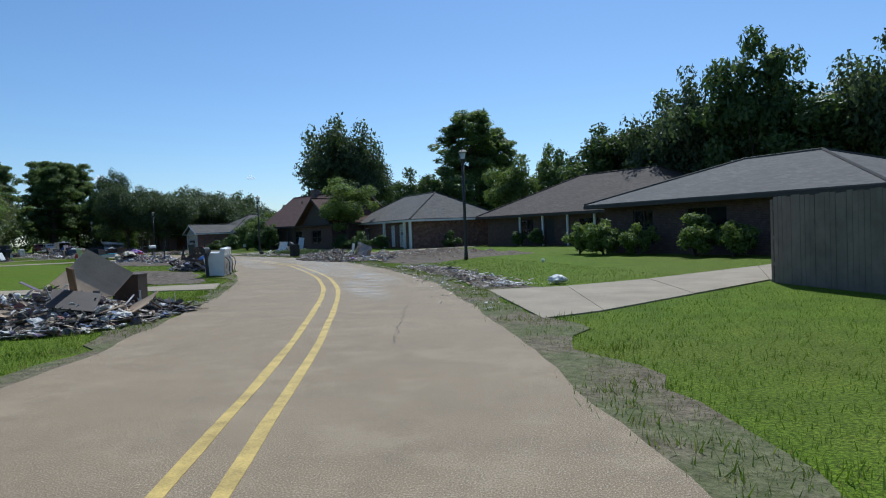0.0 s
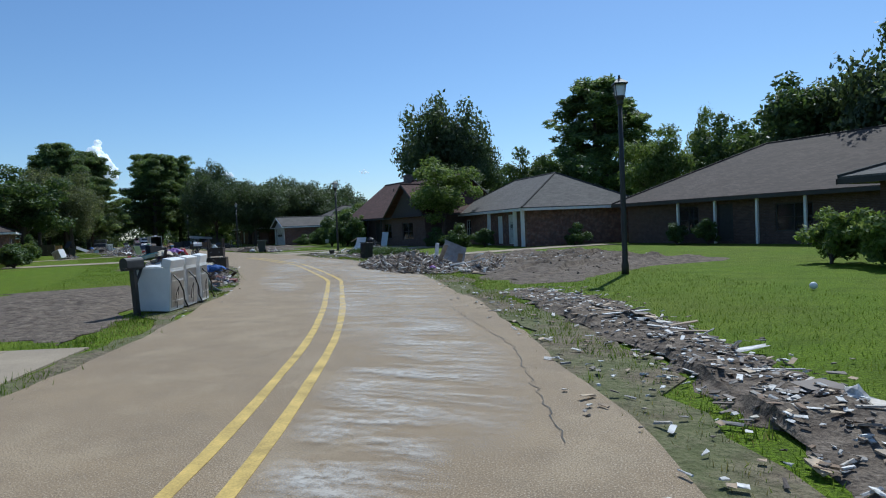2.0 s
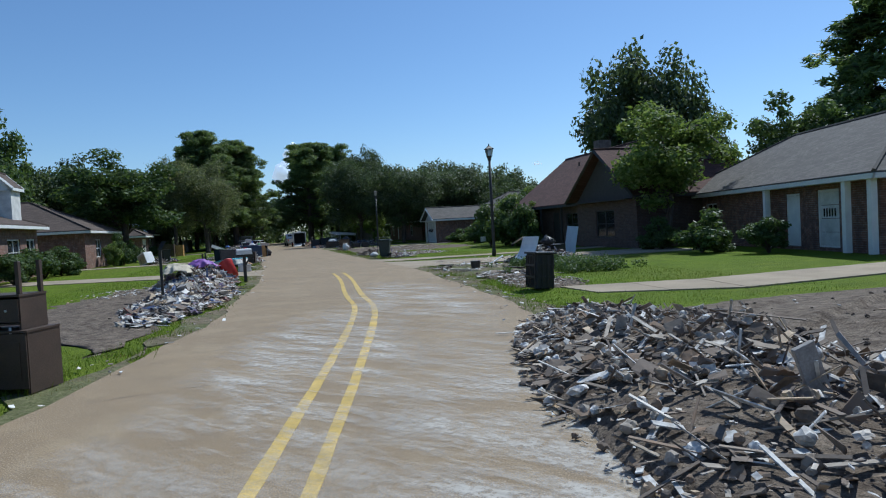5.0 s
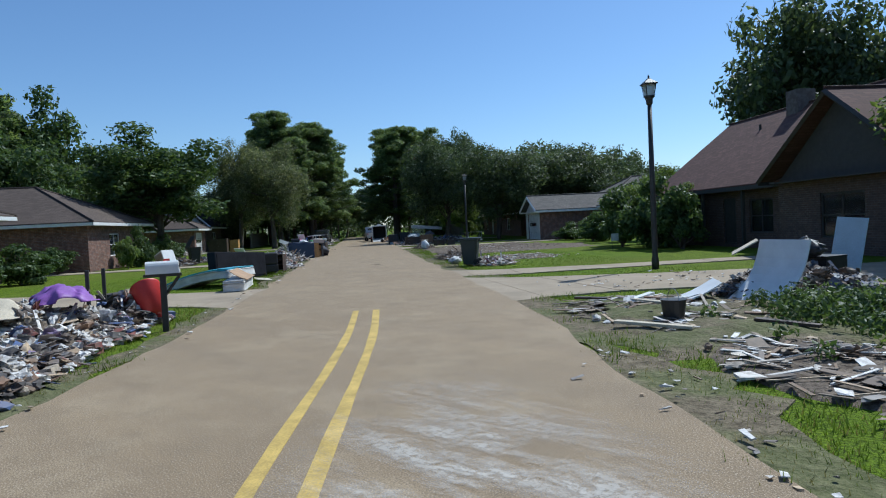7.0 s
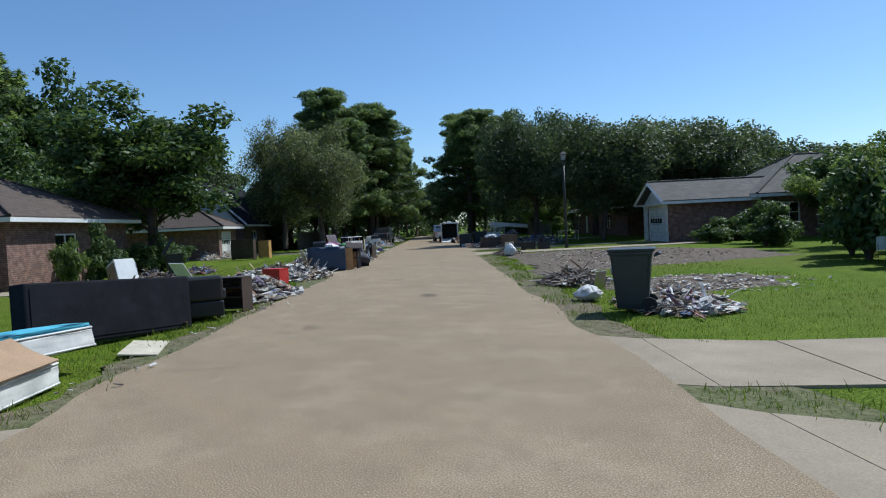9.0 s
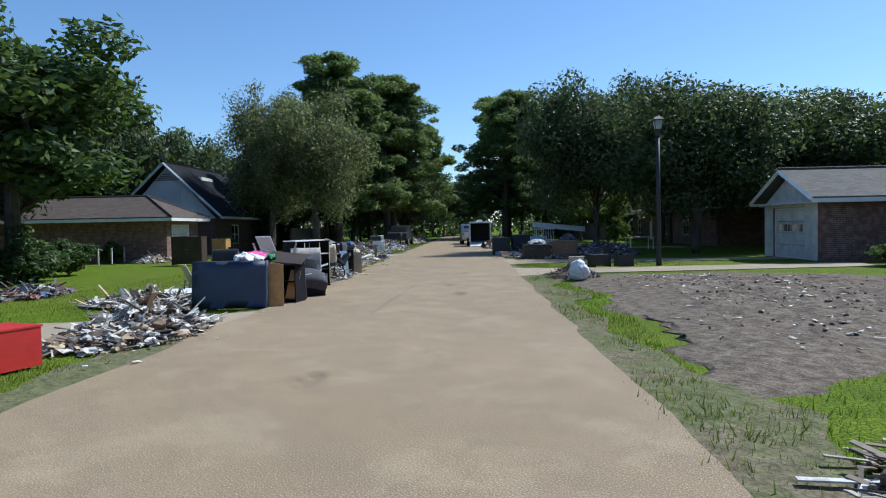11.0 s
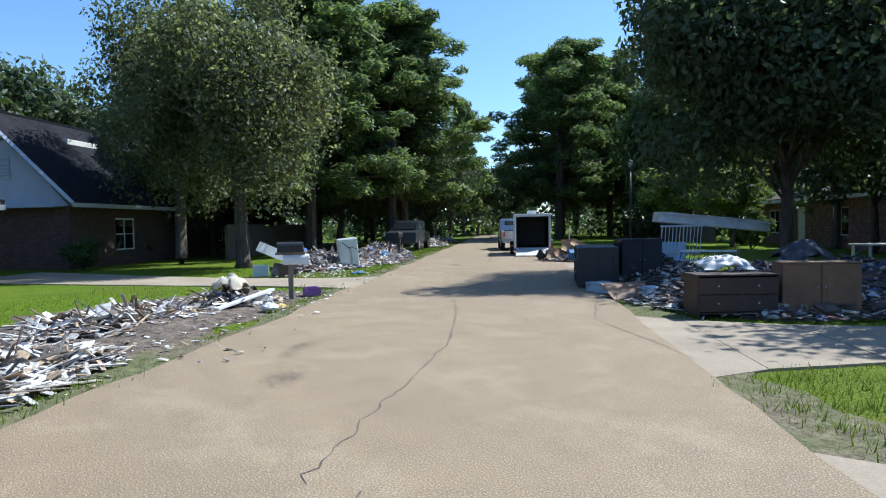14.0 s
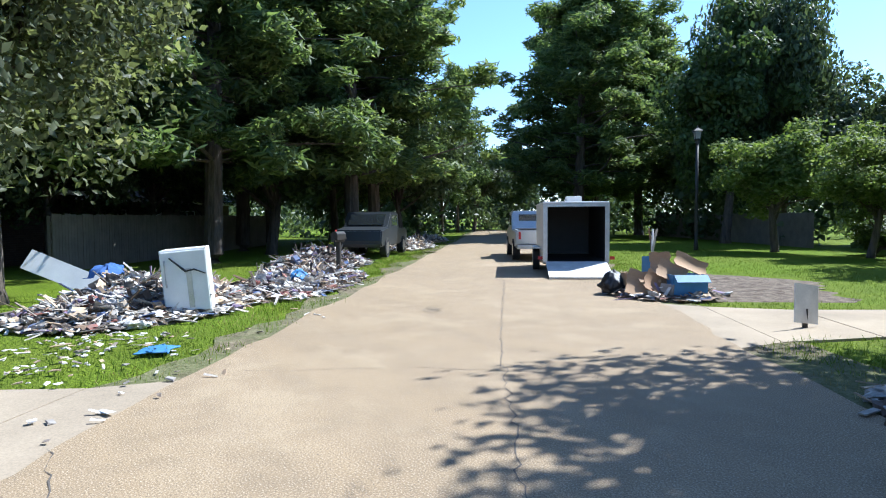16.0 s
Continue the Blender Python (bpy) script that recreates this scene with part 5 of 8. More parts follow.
def scraps_mesh(name, seed, spots, kinds, material, size=1.0):
    """Joined scraps at spots (x, y, z, steep): boards, panels, crumpled cloth and lumps."""
    rng = np.random.default_rng(seed)
    vs, fs = [], []
    base = 0
    for x, y, z, steep in spots:
        k = rng.choice(len(kinds), p=[q[1] for q in kinds])
        kind = kinds[k][0]
        if kind == "board":
            v = CUBE * (0.2 + 0.9 * rng.random() ** 1.6, rng.uniform(0.02, 0.08), 0.014)
            f = CUBE_F
        elif kind == "panel":
            v = CUBE * (0.08 + 0.34 * rng.random() ** 1.5, rng.uniform(0.06, 0.24), 0.012)
            v = v + (rng.random((8, 3)) - 0.5) * (0.1, 0.1, 0.03)
            f = CUBE_F
        elif kind == "chip":
            v = CUBE * (0.03 + 0.13 * rng.random() ** 2.2, rng.uniform(0.015, 0.06), rng.uniform(0.004, 0.012))
            v = v + (rng.random((8, 3)) - 0.5) * 0.015
            f = CUBE_F
        elif kind == "cloth":
            r = 0.06 + 0.16 * rng.random() ** 1.4
            v0, f = ICO2
            bumps = np.array([noise.fractal(Vector(p) * 1.9 + Vector((seed + x, y, 0)), 1.0, 2.0, 3) for p in v0])
            v = v0 * (0.75 + 0.75 * bumps)[:, None] * (r, r * rng.uniform(0.6, 1.1), r * rng.uniform(0.3, 0.55))
        elif kind == "box":
            v = CUBE * (rng.uniform(0.12, 0.36), rng.uniform(0.12, 0.32), rng.uniform(0.08, 0.26))
            f = CUBE_F
        else:
            r = rng.uniform(0.04, 0.1)
            v0, f = ICO2
            bumps = np.array([noise.fractal(Vector(p) * 1.4 + Vector((seed + x, y, 3)), 1.0, 2.0, 3) for p in v0])
            v = v0 * (0.85 + 0.45 * bumps)[:, None] * r
        v = (v * size) @ turned(rng, steep).T + (x, y, z)
        vs.append(v)
        fs += [tuple(i + base for i in q) for q in f]
        base += len(v)
    me = mesh_of(name, np.concatenate(vs), fs, material)
    return me


MIX = [("board", 0.24), ("panel", 0.17), ("cloth", 0.2), ("chip", 0.34), ("box", 0.01), ("lump", 0.04)]
WOODY = [("board", 0.42), ("panel", 0.3), ("chip", 0.24), ("cloth", 0.02), ("lump", 0.02)]
CLOTHY = [("board", 0.1), ("panel", 0.18), ("cloth", 0.46), ("chip", 0.2), ("box", 0.02), ("lump", 0.04)]
LITTER = [("chip", 1.0)]
RUBBLE = [("chip", 0.5), ("board", 0.2), ("panel", 0.12), ("lump", 0.14), ("cloth", 0.04)]


def heap(label, cx, cy, yaw, rx, ry, h, n, kinds, material, seed, core=SOIL, steep=0.4, name="debris_heap", size=1.0):
    """A heap of scraps over a low mound; x of the heap lies along yaw. Counts as one mass of stuff."""
    rng = np.random.default_rng(seed)

    def height(u, v):
        r = math.hypot(u, v)
        return max(0.0, h * (1 - r ** 1.6) * (0.75 + 0.5 * noise.noise(Vector((u * 2.3 + seed, v * 2.3, seed * 0.7)))))

    t = thing(name, pose(cx, cy, 0, 0, 0, yaw), label, "debris", kind="stuff")
    vs, fs, rings, n_a = [(0, 0, height(0, 0) * 0.75)], [], 9, 28
    for r in range(1, rings + 1):
        for k in range(n_a):
            a = 2 * math.pi * k / n_a
            u, v = math.cos(a) * r / rings, math.sin(a) * r / rings
            w = 1 + 0.12 * noise.noise(Vector((u * 3, v * 3, seed)))
            vs.append((u * rx * w, v * ry * w, height(u, v) * 0.75 if r < rings else -0.06))
    for k in range(n_a):
        fs.append((0, 1 + k, 1 + (k + 1) % n_a))
        for r in range(rings - 1):
            a, b = 1 + r * n_a + k, 1 + r * n_a + (k + 1) % n_a
            fs.append((a, a + n_a, b + n_a, b))
    ob = new("mound", mesh_of("mound", vs, fs, core, True))
    ob.parent = t
    spots = []
    for _ in range(int(n * 4.8)):
        a, r = rng.uniform(0, 2 * math.pi), rng.random() ** 0.55 * 1.05
        u, v = math.cos(a) * r, math.sin(a) * r
        spots.append((u * rx, v * ry, max(0.02, height(u, v) * rng.uniform(0.72, 1.0) + 0.03), steep * (0.35 + min(1, height(u, v) / max(h, 0.1) * 1.6))))
    mats = material if isinstance(material, (list, tuple)) else [material]
    for i, mm in enumerate(mats):
        ob = new("scraps", scraps_mesh("scraps", seed + i, spots[i :: len(mats)], kinds, mm, size * 0.8))
        ob.parent = t
    return t


def heap_sd(label, s, d, rs, rd, h, n, kinds, material, seed, yaw=0.0, **k):
    p = W(s, d)
    return heap(label, p.x, p.y, STREET + yaw, rs, rd, h, n, kinds, material, seed, **k)


def litter(label, line, width, n, kinds, material, seed, name="litter"):
    """Scattered flat scraps along a line of world places."""
    rng = np.random.default_rng(seed)
    line = [Vector(p) for p in line]
    spots = []
    for _ in range(n):
        k = rng.integers(0, len(line) - 1)
        p = line[k].lerp(line[k + 1], rng.random())
        q = (line[k + 1] - line[k]).normalized()
        o = rng.normal() * width * 0.45
        x, y = p.x - q.y * o, p.y + q.x * o
        spots.append((x, y, rest_height(x, y) + 0.005 + 0.03 * rng.random(), 0.14))
    ob = new(name, scraps_mesh(name, seed, spots, kinds, material))
    return tagged(ob, label, "litter", kind="stuff")


def sheet(m, w, h, material, label, name="panel", cat="panel", bow=0.0, thick=0.018, torn=0.0):
    """A loose board standing on its lower edge (x across, z up), bowed along its height."""
    bm = bmesh.new()
    nx, nz = 4, 8
    rnd = random.Random(int(w * 100 + h * 37))
    grid = {}
    for side in (0, 1):
        for i in range(nx + 1):
            for j in range(nz + 1):
                x, z = (i / nx - 0.5) * w, j / nz * h
                e = torn * rnd.uniform(-1, 1) if j in (0, nz) or i in (0, nx) else 0
                y = bow * math.sin(math.pi * j / nz) + side * thick
                grid[side, i, j] = (x + e, y, max(0, z + e * (j == nz)))
    v = {k: bm.verts.new(p) for k, p in grid.items() if k[0] == 0}
    for k in list(grid):
        if k[0] == 1:
            x, y, z = grid[0, k[1], k[2]]
            v[k] = bm.verts.new((x, y + thick, z))
    for i in range(nx):
        for j in range(nz):
            bm.faces.new((v[0, i, j], v[0, i + 1, j], v[0, i + 1, j + 1], v[0, i, j + 1]))
            bm.faces.new((v[1, i, j], v[1, i, j + 1], v[1, i + 1, j + 1], v[1, i + 1, j]))
    for i in range(nx):
        bm.faces.new((v[0, i, 0], v[1, i, 0], v[1, i + 1, 0], v[0, i + 1, 0]))
        bm.faces.new((v[0, i, nz], v[0, i + 1, nz], v[1, i + 1, nz], v[1, i, nz]))
    for j in range(nz):
        bm.faces.new((v[0, 0, j], v[0, 0, j + 1], v[1, 0, j + 1], v[1, 0, j]))
        bm.faces.new((v[0, nx, j], v[1, nx, j], v[1, nx, j + 1], v[0, nx, j + 1]))
    ob = part(name, bm, material, None)
    ob.matrix_world = m
    return tagged(ob, label, cat)


def plank(m, length, material, label, w=0.14):
    ob = part("plank", box_bm(-w / 2, -0.02, 0, w / 2, 0.02, length, bevel=0.004), material, None)
    ob.matrix_world = m
    return tagged(ob, label, "plank")


def wheeled_bin(m, material=BIN_BLUE, label="dark wheeled rubbish bin with a closed lid", lid_open=0.0, scale=1.0):
    t = thing("wheeled_bin", m @ Matrix.Scale(scale, 4), label, "rubbish bin", "wheeled bins")
    bm = tube_bm([(0, 0, 0.05), (0, 0, 0.12), (0, 0, 0.9), (0, 0, 0.94), (0, 0, 0.97)], [0.33, 0.35, 0.45, 0.48, 0.48], 4)
    bmesh.ops.rotate(bm, verts=bm.verts, cent=(0, 0, 0), matrix=Matrix.Rotation(radians(45), 3, "Z"))
    bmesh.ops.bevel(bm, geom=[e for e in bm.edges if abs((e.verts[0].co - e.verts[1].co).z) > 0.05], offset=0.05, segments=3, affect="EDGES")
    part("body", bm, material, t)
    lid = part("lid", box_bm(-0.36, -0.36, 0, 0.36, 0.38, 0.05, bevel=0.02), material, t)
    lid.matrix_basis = pose(0, 0, 0.975) @ (pose(0, 0.36, 0, -lid_open) @ pose(0, -0.36, 0) if lid_open else Matrix())
    part("handle", tube_bm([(-0.27, 0.36, 0.9), (-0.27, 0.44, 0.93), (0.27, 0.44, 0.93), (0.27, 0.36, 0.9)], [0.018] * 4, 8), material, t)
    part("axle", tube_bm([(-0.3, 0.27, 0.12), (0.3, 0.27, 0.12)], [0.015, 0.015], 8), METAL_DARK, t)
    for x in (-0.31, 0.26):
        part("wheel", tube_bm([(x, 0.27, 0.12), (x + 0.05, 0.27, 0.12)], [0.12, 0.12], 16), TYRE, t)
    part("badge", tube_bm([(0, -0.318, 0.66), (0, -0.335, 0.66)], [0.08, 0.08], 18), DIRTY_WHITE if material is BIN_BLUE else material, t, "round moulded badge")
    return t


def mailbox(m, material, label, wooden=METAL_DARK, twin=None):
    t = thing("mailbox", m, label, "mailbox")
    part("post", boxes((-0.05, -0.05, -0.15, 0.05, 0.05, 1.0), bevel=0.006), wooden, t)

    def body(x, y, z, mm, nm="box"):
        prof = [(-0.09, 0), (0.09, 0), (0.09, 0.12)] + [(0.09 * math.cos(a), 0.12 + 0.09 * math.sin(a)) for a in np.linspace(0.3, math.pi - 0.3, 7)] + [(-0.09, 0.12)]
        bm = bmesh.new()
        a = [bm.verts.new((x + px, y - 0.26, z + pz)) for px, pz in prof]
        b = [bm.verts.new((x + px, y + 0.26, z + pz)) for px, pz in prof]
        bm.faces.new(a)
        bm.faces.new(b[::-1])
        for i in range(len(prof)):
            j = (i + 1) % len(prof)
            bm.faces.new((a[i], b[i], b[j], a[j]))
        bmesh.ops.recalc_face_normals(bm, faces=bm.faces)
        bx = part(nm, bm, mm, t)
        part("door_lip", boxes((x - 0.1, y - 0.275, z - 0.005, x + 0.1, y - 0.262, z + 0.06)), mm, bx)
        part("flag", boxes((x + 0.092, y - 0.12, z + 0.08, x + 0.1, y - 0.09, z + 0.24), (x + 0.092, y - 0.12, z + 0.2, x + 0.1, y - 0.02, z + 0.245)), RED if mm is not BLACK else BLACK, bx)
        part("number_bar", boxes((x - 0.055, y - 0.268, z + 0.09, x + 0.055, y - 0.2615, z + 0.13)), BLACK if mm is not BLACK else STEEL, bx)

    part("arm", boxes((-0.045, -0.3, 0.9, 0.045, 0.3, 0.95)), wooden, t)
    part("brace", tube_bm([(0, -0.04, 0.6), (0, -0.26, 0.9)], [0.03, 0.03], 6), wooden, t)
    body(0, 0, 0.952, material)
    if twin:
        body(0.0, -0.12, 0.7, twin, "lower_box")
    return t


def appliance(m, w, d, h, material, label, ribs=0, cat="appliance", name="appliance"):
    t = thing(name, m, label, cat)
    part("body", box_bm(-w / 2, -d / 2, 0, w / 2, d / 2, h, bevel=0.015), material, t)
    part("door", box_bm(-w / 2 + 0.015, -d / 2 - 0.045, 0.06, w / 2 - 0.015, -d / 2 - 0.004, h - 0.03, bevel=0.012), material, t)
    part("handle", tube_bm([(-w / 2 + 0.07, -d / 2 - 0.05, h * 0.45), (-w / 2 + 0.07, -d / 2 - 0.085, h * 0.5), (-w / 2 + 0.07, -d / 2 - 0.085, h * 0.8), (-w / 2 + 0.07, -d / 2 - 0.05, h * 0.85)], [0.012] * 4, 6), STEEL, t)
    part("back_plate", boxes((-w / 2 + 0.04, d / 2 + 0.003, 0.08, w / 2 - 0.04, d / 2 + 0.012, h - 0.08)), STEEL, t)
    for k in range(ribs):
        z = 0.1 + k * (h - 0.2) / max(1, ribs - 1)
        part("rib", boxes((-w / 2 - 0.02, -d / 2 + 0.05, z - 0.02, -w / 2 - 0.003, d / 2 - 0.05, z + 0.02)), material, t)
    part("cord", tube_bm([(0.1, d / 2 + 0.015, 0.15), (0.16, d / 2 + 0.05, h * 0.4), (0.05, d / 2 + 0.06, h * 0.55), (0.12, d / 2 + 0.05, 0.05)], [0.008] * 4, 5), BLACK, t)
    for x in (-1, 1):
        for y in (-1, 1):
            part("foot", tube_bm([(x * (w / 2 - 0.06), y * (d / 2 - 0.06), -0.02), (x * (w / 2 - 0.06), y * (d / 2 - 0.06), 0.0)], [0.02, 0.02], 8), BLACK, t)
    return t


def cabinet(m, w, d, h, material, label, drawers=0, doors=0, shelves=0, back=None, name="cabinet", cat="cabinet"):
    """An open-fronted case (front at -y) with shelves, drawers or doors."""
    t = thing(name, m, label, cat)
    th = 0.022
    part("side", boxes((-w / 2, -d / 2, 0, -w / 2 + th, d / 2, h)), material, t)
    part("side", boxes((w / 2 - th, -d / 2, 0, w / 2, d / 2, h)), material, t)
    part("top", boxes((-w / 2 - 0.01, -d / 2 - 0.015, h, w / 2 + 0.01, d / 2, h + th)), material, t)
    part("bottom", boxes((-w / 2 + th, -d / 2, 0.05, w / 2 - th, d / 2, 0.05 + th)), material, t)
    part("back", boxes((-w / 2 + th, d / 2 - 0.012, 0.05 + th, w / 2 - th, d / 2 - 0.002, h)), back or material, t)
    for k in range(shelves):
        z = 0.08 + (k + 1) * (h - 0.08) / (shelves + 1)
        part("shelf", boxes((-w / 2 + th, -d / 2 + 0.01, z, w / 2 - th, d / 2 - 0.014, z + 0.018)), material, t)
    for k in range(drawers):
        z0, z1 = 0.08 + k * (h - 0.1) / drawers, 0.08 + (k + 1) * (h - 0.1) / drawers
        dr = part("drawer", boxes((-w / 2 + 0.01, -d / 2 - 0.018, z0 + 0.006, w / 2 - 0.01, -d / 2 - 0.002, z1 - 0.006)), material, t)
        for x in (-w / 4, w / 4):
            part("knob", lathe_bm([(0.008, 0), (0.016, 0.015), (0.0, 0.024)], 8), STEEL, dr).matrix_basis = pose(x, -d / 2 - 0.018, (z0 + z1) / 2, 90)
    for k in range(doors):
        x0, x1 = -w / 2 + k * w / doors, -w / 2 + (k + 1) * w / doors
        dr = part("door", boxes((x0 + 0.006, -d / 2 - 0.02, 0.06, x1 - 0.006, -d / 2 - 0.002, h - 0.01)), material, t)
        part("inset", boxes((x0 + 0.08, -d / 2 - 0.027, 0.14, x1 - 0.08, -d / 2 - 0.021, h - 0.1)), material, dr)
        part("knob", lathe_bm([(0.008, 0), (0.016, 0.015), (0.0, 0.024)], 8), STEEL, dr).matrix_basis = pose(x1 - 0.05 if k == 0 else x0 + 0.05, -d / 2 - 0.02, h * 0.55, 90)
    return t


def cushion_bm(w, d, h, puff=0.12, seed=0):
    """A soft block with bulging faces and slack dents."""
    bm = bmesh.new()
    bmesh.ops.create_cube(bm, size=1.0)
    bmesh.ops.subdivide_edges(bm, edges=bm.edges, cuts=5, use_grid_fill=True)
    for v in bm.verts:
        x, y, z = v.co
        r = (1 - (2 * x) ** 4) * (1 - (2 * y) ** 4)
        q = Vector((x * w, y * d, (z + 0.5) * h))
        edge = max(abs(x), abs(y)) * 2
        q.z += (1 if z > 0 else 0) * puff * h * r - (0.1 * h if edge > 0.95 and z > 0.4 else 0)
        q += Vector((1, 1, 0.6)) * 0.03 * noise.noise(Vector((x * 4 + seed, y * 4, z * 4)))
        v.co = q
    return bm


def mattress(m, w, l, h, material, label, side=None, name="mattress", bow=0.0):
    t = thing(name, m, label, "mattress")
    part("pad", cushion_bm(w, l, h * 0.8, 0.1, 3), side or material, t, smooth=True)
    part("cover", cushion_bm(w * 0.99, l * 0.99, h * 0.22, 0.1, 5), material, t, smooth=True).matrix_basis = pose(0, 0, h * 0.79)
    for z in (0.02, h * 0.8):
        pts = [(-w / 2, -l / 2, z), (w / 2, -l / 2, z), (w / 2, l / 2, z), (-w / 2, l / 2, z), (-w / 2, -l / 2, z)]
        part("piping", tube_bm([Vector(a).lerp(Vector(b), k / 8) for a, b in zip(pts, pts[1:]) for k in range(8)], [0.014] * 32, 6), side or material, t)
    for ob in t.children:
        for v in ob.data.vertices:
            q = ob.matrix_basis @ v.co
            v.co.z -= bow * (2 * q.y / l) ** 2
    return t


def sofa(m, w, d, h, material, label, seats=2, name="sofa"):
    t = thing(name, m, label, "sofa")
    part("base", box_bm(-w / 2, -d / 2, 0.06, w / 2, d / 2, h * 0.42, bevel=0.03), material, t)
    part("backrest", box_bm(-w / 2, d / 2 - 0.24, h * 0.42, w / 2, d / 2, h, bevel=0.06), material, t)
    for x in (-1, 1):
        part("armrest", box_bm(x * w / 2 - 0.1, -d / 2, h * 0.42, x * w / 2 + 0.1, d / 2 - 0.25, h * 0.68, bevel=0.05), material, t)
        for y in (-1, 1):
            part("leg", boxes((x * (w / 2 - 0.1) - 0.03, y * (d / 2 - 0.1) - 0.03, 0, x * (w / 2 - 0.1) + 0.03, y * (d / 2 - 0.1) + 0.03, 0.06)), WOOD_DARK, t)
    cw = (w - 0.24) / seats
    for k in range(seats):
        part("cushion", cushion_bm(cw * 0.96, d - 0.3, 0.15, 0.2, k), material, t, smooth=True).matrix_basis = pose(-w / 2 + 0.12 + cw * (k + 0.5), -0.12, h * 0.42)
    return t


def chair(m, material, label):
    t = thing("chair", m, label, "chair", "discarded wooden chairs")
    part("seat", box_bm(-0.22, -0.22, 0.43, 0.22, 0.22, 0.465, bevel=0.01), material, t)
    for x in (-1, 1):
        part("leg", tube_bm([(x * 0.2, -0.2, 0), (x * 0.19, -0.19, 0.43)], [0.02, 0.025], 6), material, t)
        part("leg", tube_bm([(x * 0.2, 0.24, 0), (x * 0.19, 0.2, 0.45), (x * 0.19, 0.28, 0.98)], [0.02, 0.025, 0.018], 6), material, t)
        part("stretcher", tube_bm([(x * 0.195, -0.19, 0.2), (x * 0.195, 0.22, 0.2)], [0.012, 0.012], 6), material, t)
    part("top_rail", boxes((-0.2, 0.255, 0.88, 0.2, 0.285, 0.98)), material, t)
    for k in range(4):
        x = -0.13 + k * 0.087
        part("slat", tube_bm([(x, 0.21, 0.46), (x, 0.27, 0.89)], [0.011, 0.011], 6), material, t)
    return t


def sack(m, w, h, material, label, name="rubbish_bag", seed=1):
    """A full, knotted plastic bag with folds."""
    v, f = ico(4)
    out = []
    for p in v:
        q = Vector(p)
        a = math.atan2(q.y, q.x)
        fold = 0.05 * math.sin(a * 9 + 3 * noise.noise(q * 2 + Vector((seed, 0, 0)))) * max(0, q.z + 0.3) + 0.13 * noise.fractal(q * 1.6 + Vector((seed * 3, 0, 0)), 1.0, 2.0, 4) + 0.55 * abs(noise.noise(q * 2.3 + Vector((0, seed * 2, 0)))) + 0.34 * abs(noise.noise(q * 5.0 + Vector((0, 0, seed * 2)))) - 0.1
        neck = 0.92 if q.z < -0.1 else max(0.16, 0.92 - 0.62 * ((q.z + 0.1) / 1.1) ** 1.2)
        sag = 0.85 + 0.25 * noise.noise(Vector((q.x * 1.2 + seed, q.y * 1.2, seed)))
        q.z = q.z if q.z < 0.6 else 0.6 + (q.z - 0.6) * 0.55
        r = (1 + fold) * neck
        out.append((q.x * r * w / 2, q.y * r * w / 2 * 0.9, max(0.0, (q.z * (sag if q.z > 0 else 0.75) + 0.62) / 1.4 * h)))
    ob = new(name, mesh_of(name, out, f, material, True))
    ob.matrix_world = m
    return tagged(ob, label, "rubbish bag")


def carton(m, w, d, h, material, label, flaps=True, name="cardboard_box"):
    t = thing(name, m, label, "cardboard box")
    th = 0.006
    for x0, y0, x1, y1 in ((-w / 2, -d / 2, w / 2, -d / 2 + th), (-w / 2, d / 2 - th, w / 2, d / 2), (-w / 2, -d / 2 + th, -w / 2 + th, d / 2 - th), (w / 2 - th, -d / 2 + th, w / 2, d / 2 - th)):
        part("side", boxes((x0, y0, 0, x1, y1, h)), material, t)
    part("base", boxes((-w / 2 + th, -d / 2 + th, 0, w / 2 - th, d / 2 - th, th)), material, t)
    if flaps:
        for k, (x, y, a) in enumerate(((0, -d / 2, 0), (0, d / 2, 180), (-w / 2, 0, -90), (w / 2, 0, 90))):
            fw = w if k < 2 else d
            part("flap", boxes((-fw / 2 + 0.01, -d * 0.45, 0, fw / 2 - 0.01, 0, th)), material, t).matrix_basis = pose(x, y, h, 0, 0, a) @ pose(0, 0, 0, 35 + 25 * k)
    return t


def cloth(m, w, d, h, material, label, seed=0, name="cloth"):
    """A crumpled cloth lying in folds."""
    n = 24
    vs, fs = [], []
    for j in range(n + 1):
        for i in range(n + 1):
            u, v = i / n - 0.5, j / n - 0.5
            r = max(0.0, 1 - (u * u + v * v) * 3.2)
            fold = 1 - abs(noise.noise(Vector((u * 5 + seed, v * 5 + seed * 0.7, seed)))) * 2
            z = h * r ** 0.6 * (0.62 + 0.3 * noise.noise(Vector((u * 3 + seed, v * 3, seed))) + 0.22 * fold) + 0.02
            wob = 0.12 * noise.noise(Vector((u * 5, v * 5, seed + 4)))
            vs.append(((u + wob) * w, (v - wob) * d, max(0.01, z)))
    for j in range(n):
        for i in range(n):
            a = j * (n + 1) + i
            fs.append((a, a + 1, a + n + 2, a + n + 1))
    ob = new(name, mesh_of(name, vs, fs, material, True))
    md = ob.modifiers.new("thickness", "SOLIDIFY")
    md.thickness = 0.012
    ob.matrix_world = m
    return tagged(ob, label, "cloth")


def stake(m, h, material=METAL_DARK, label="bare dark post standing in the debris"):
    ob = part("post", boxes((-0.03, -0.03, 0, 0.03, 0.03, h), bevel=0.005), material, None)
    ob.matrix_world = m
    return tagged(ob, label, "post")


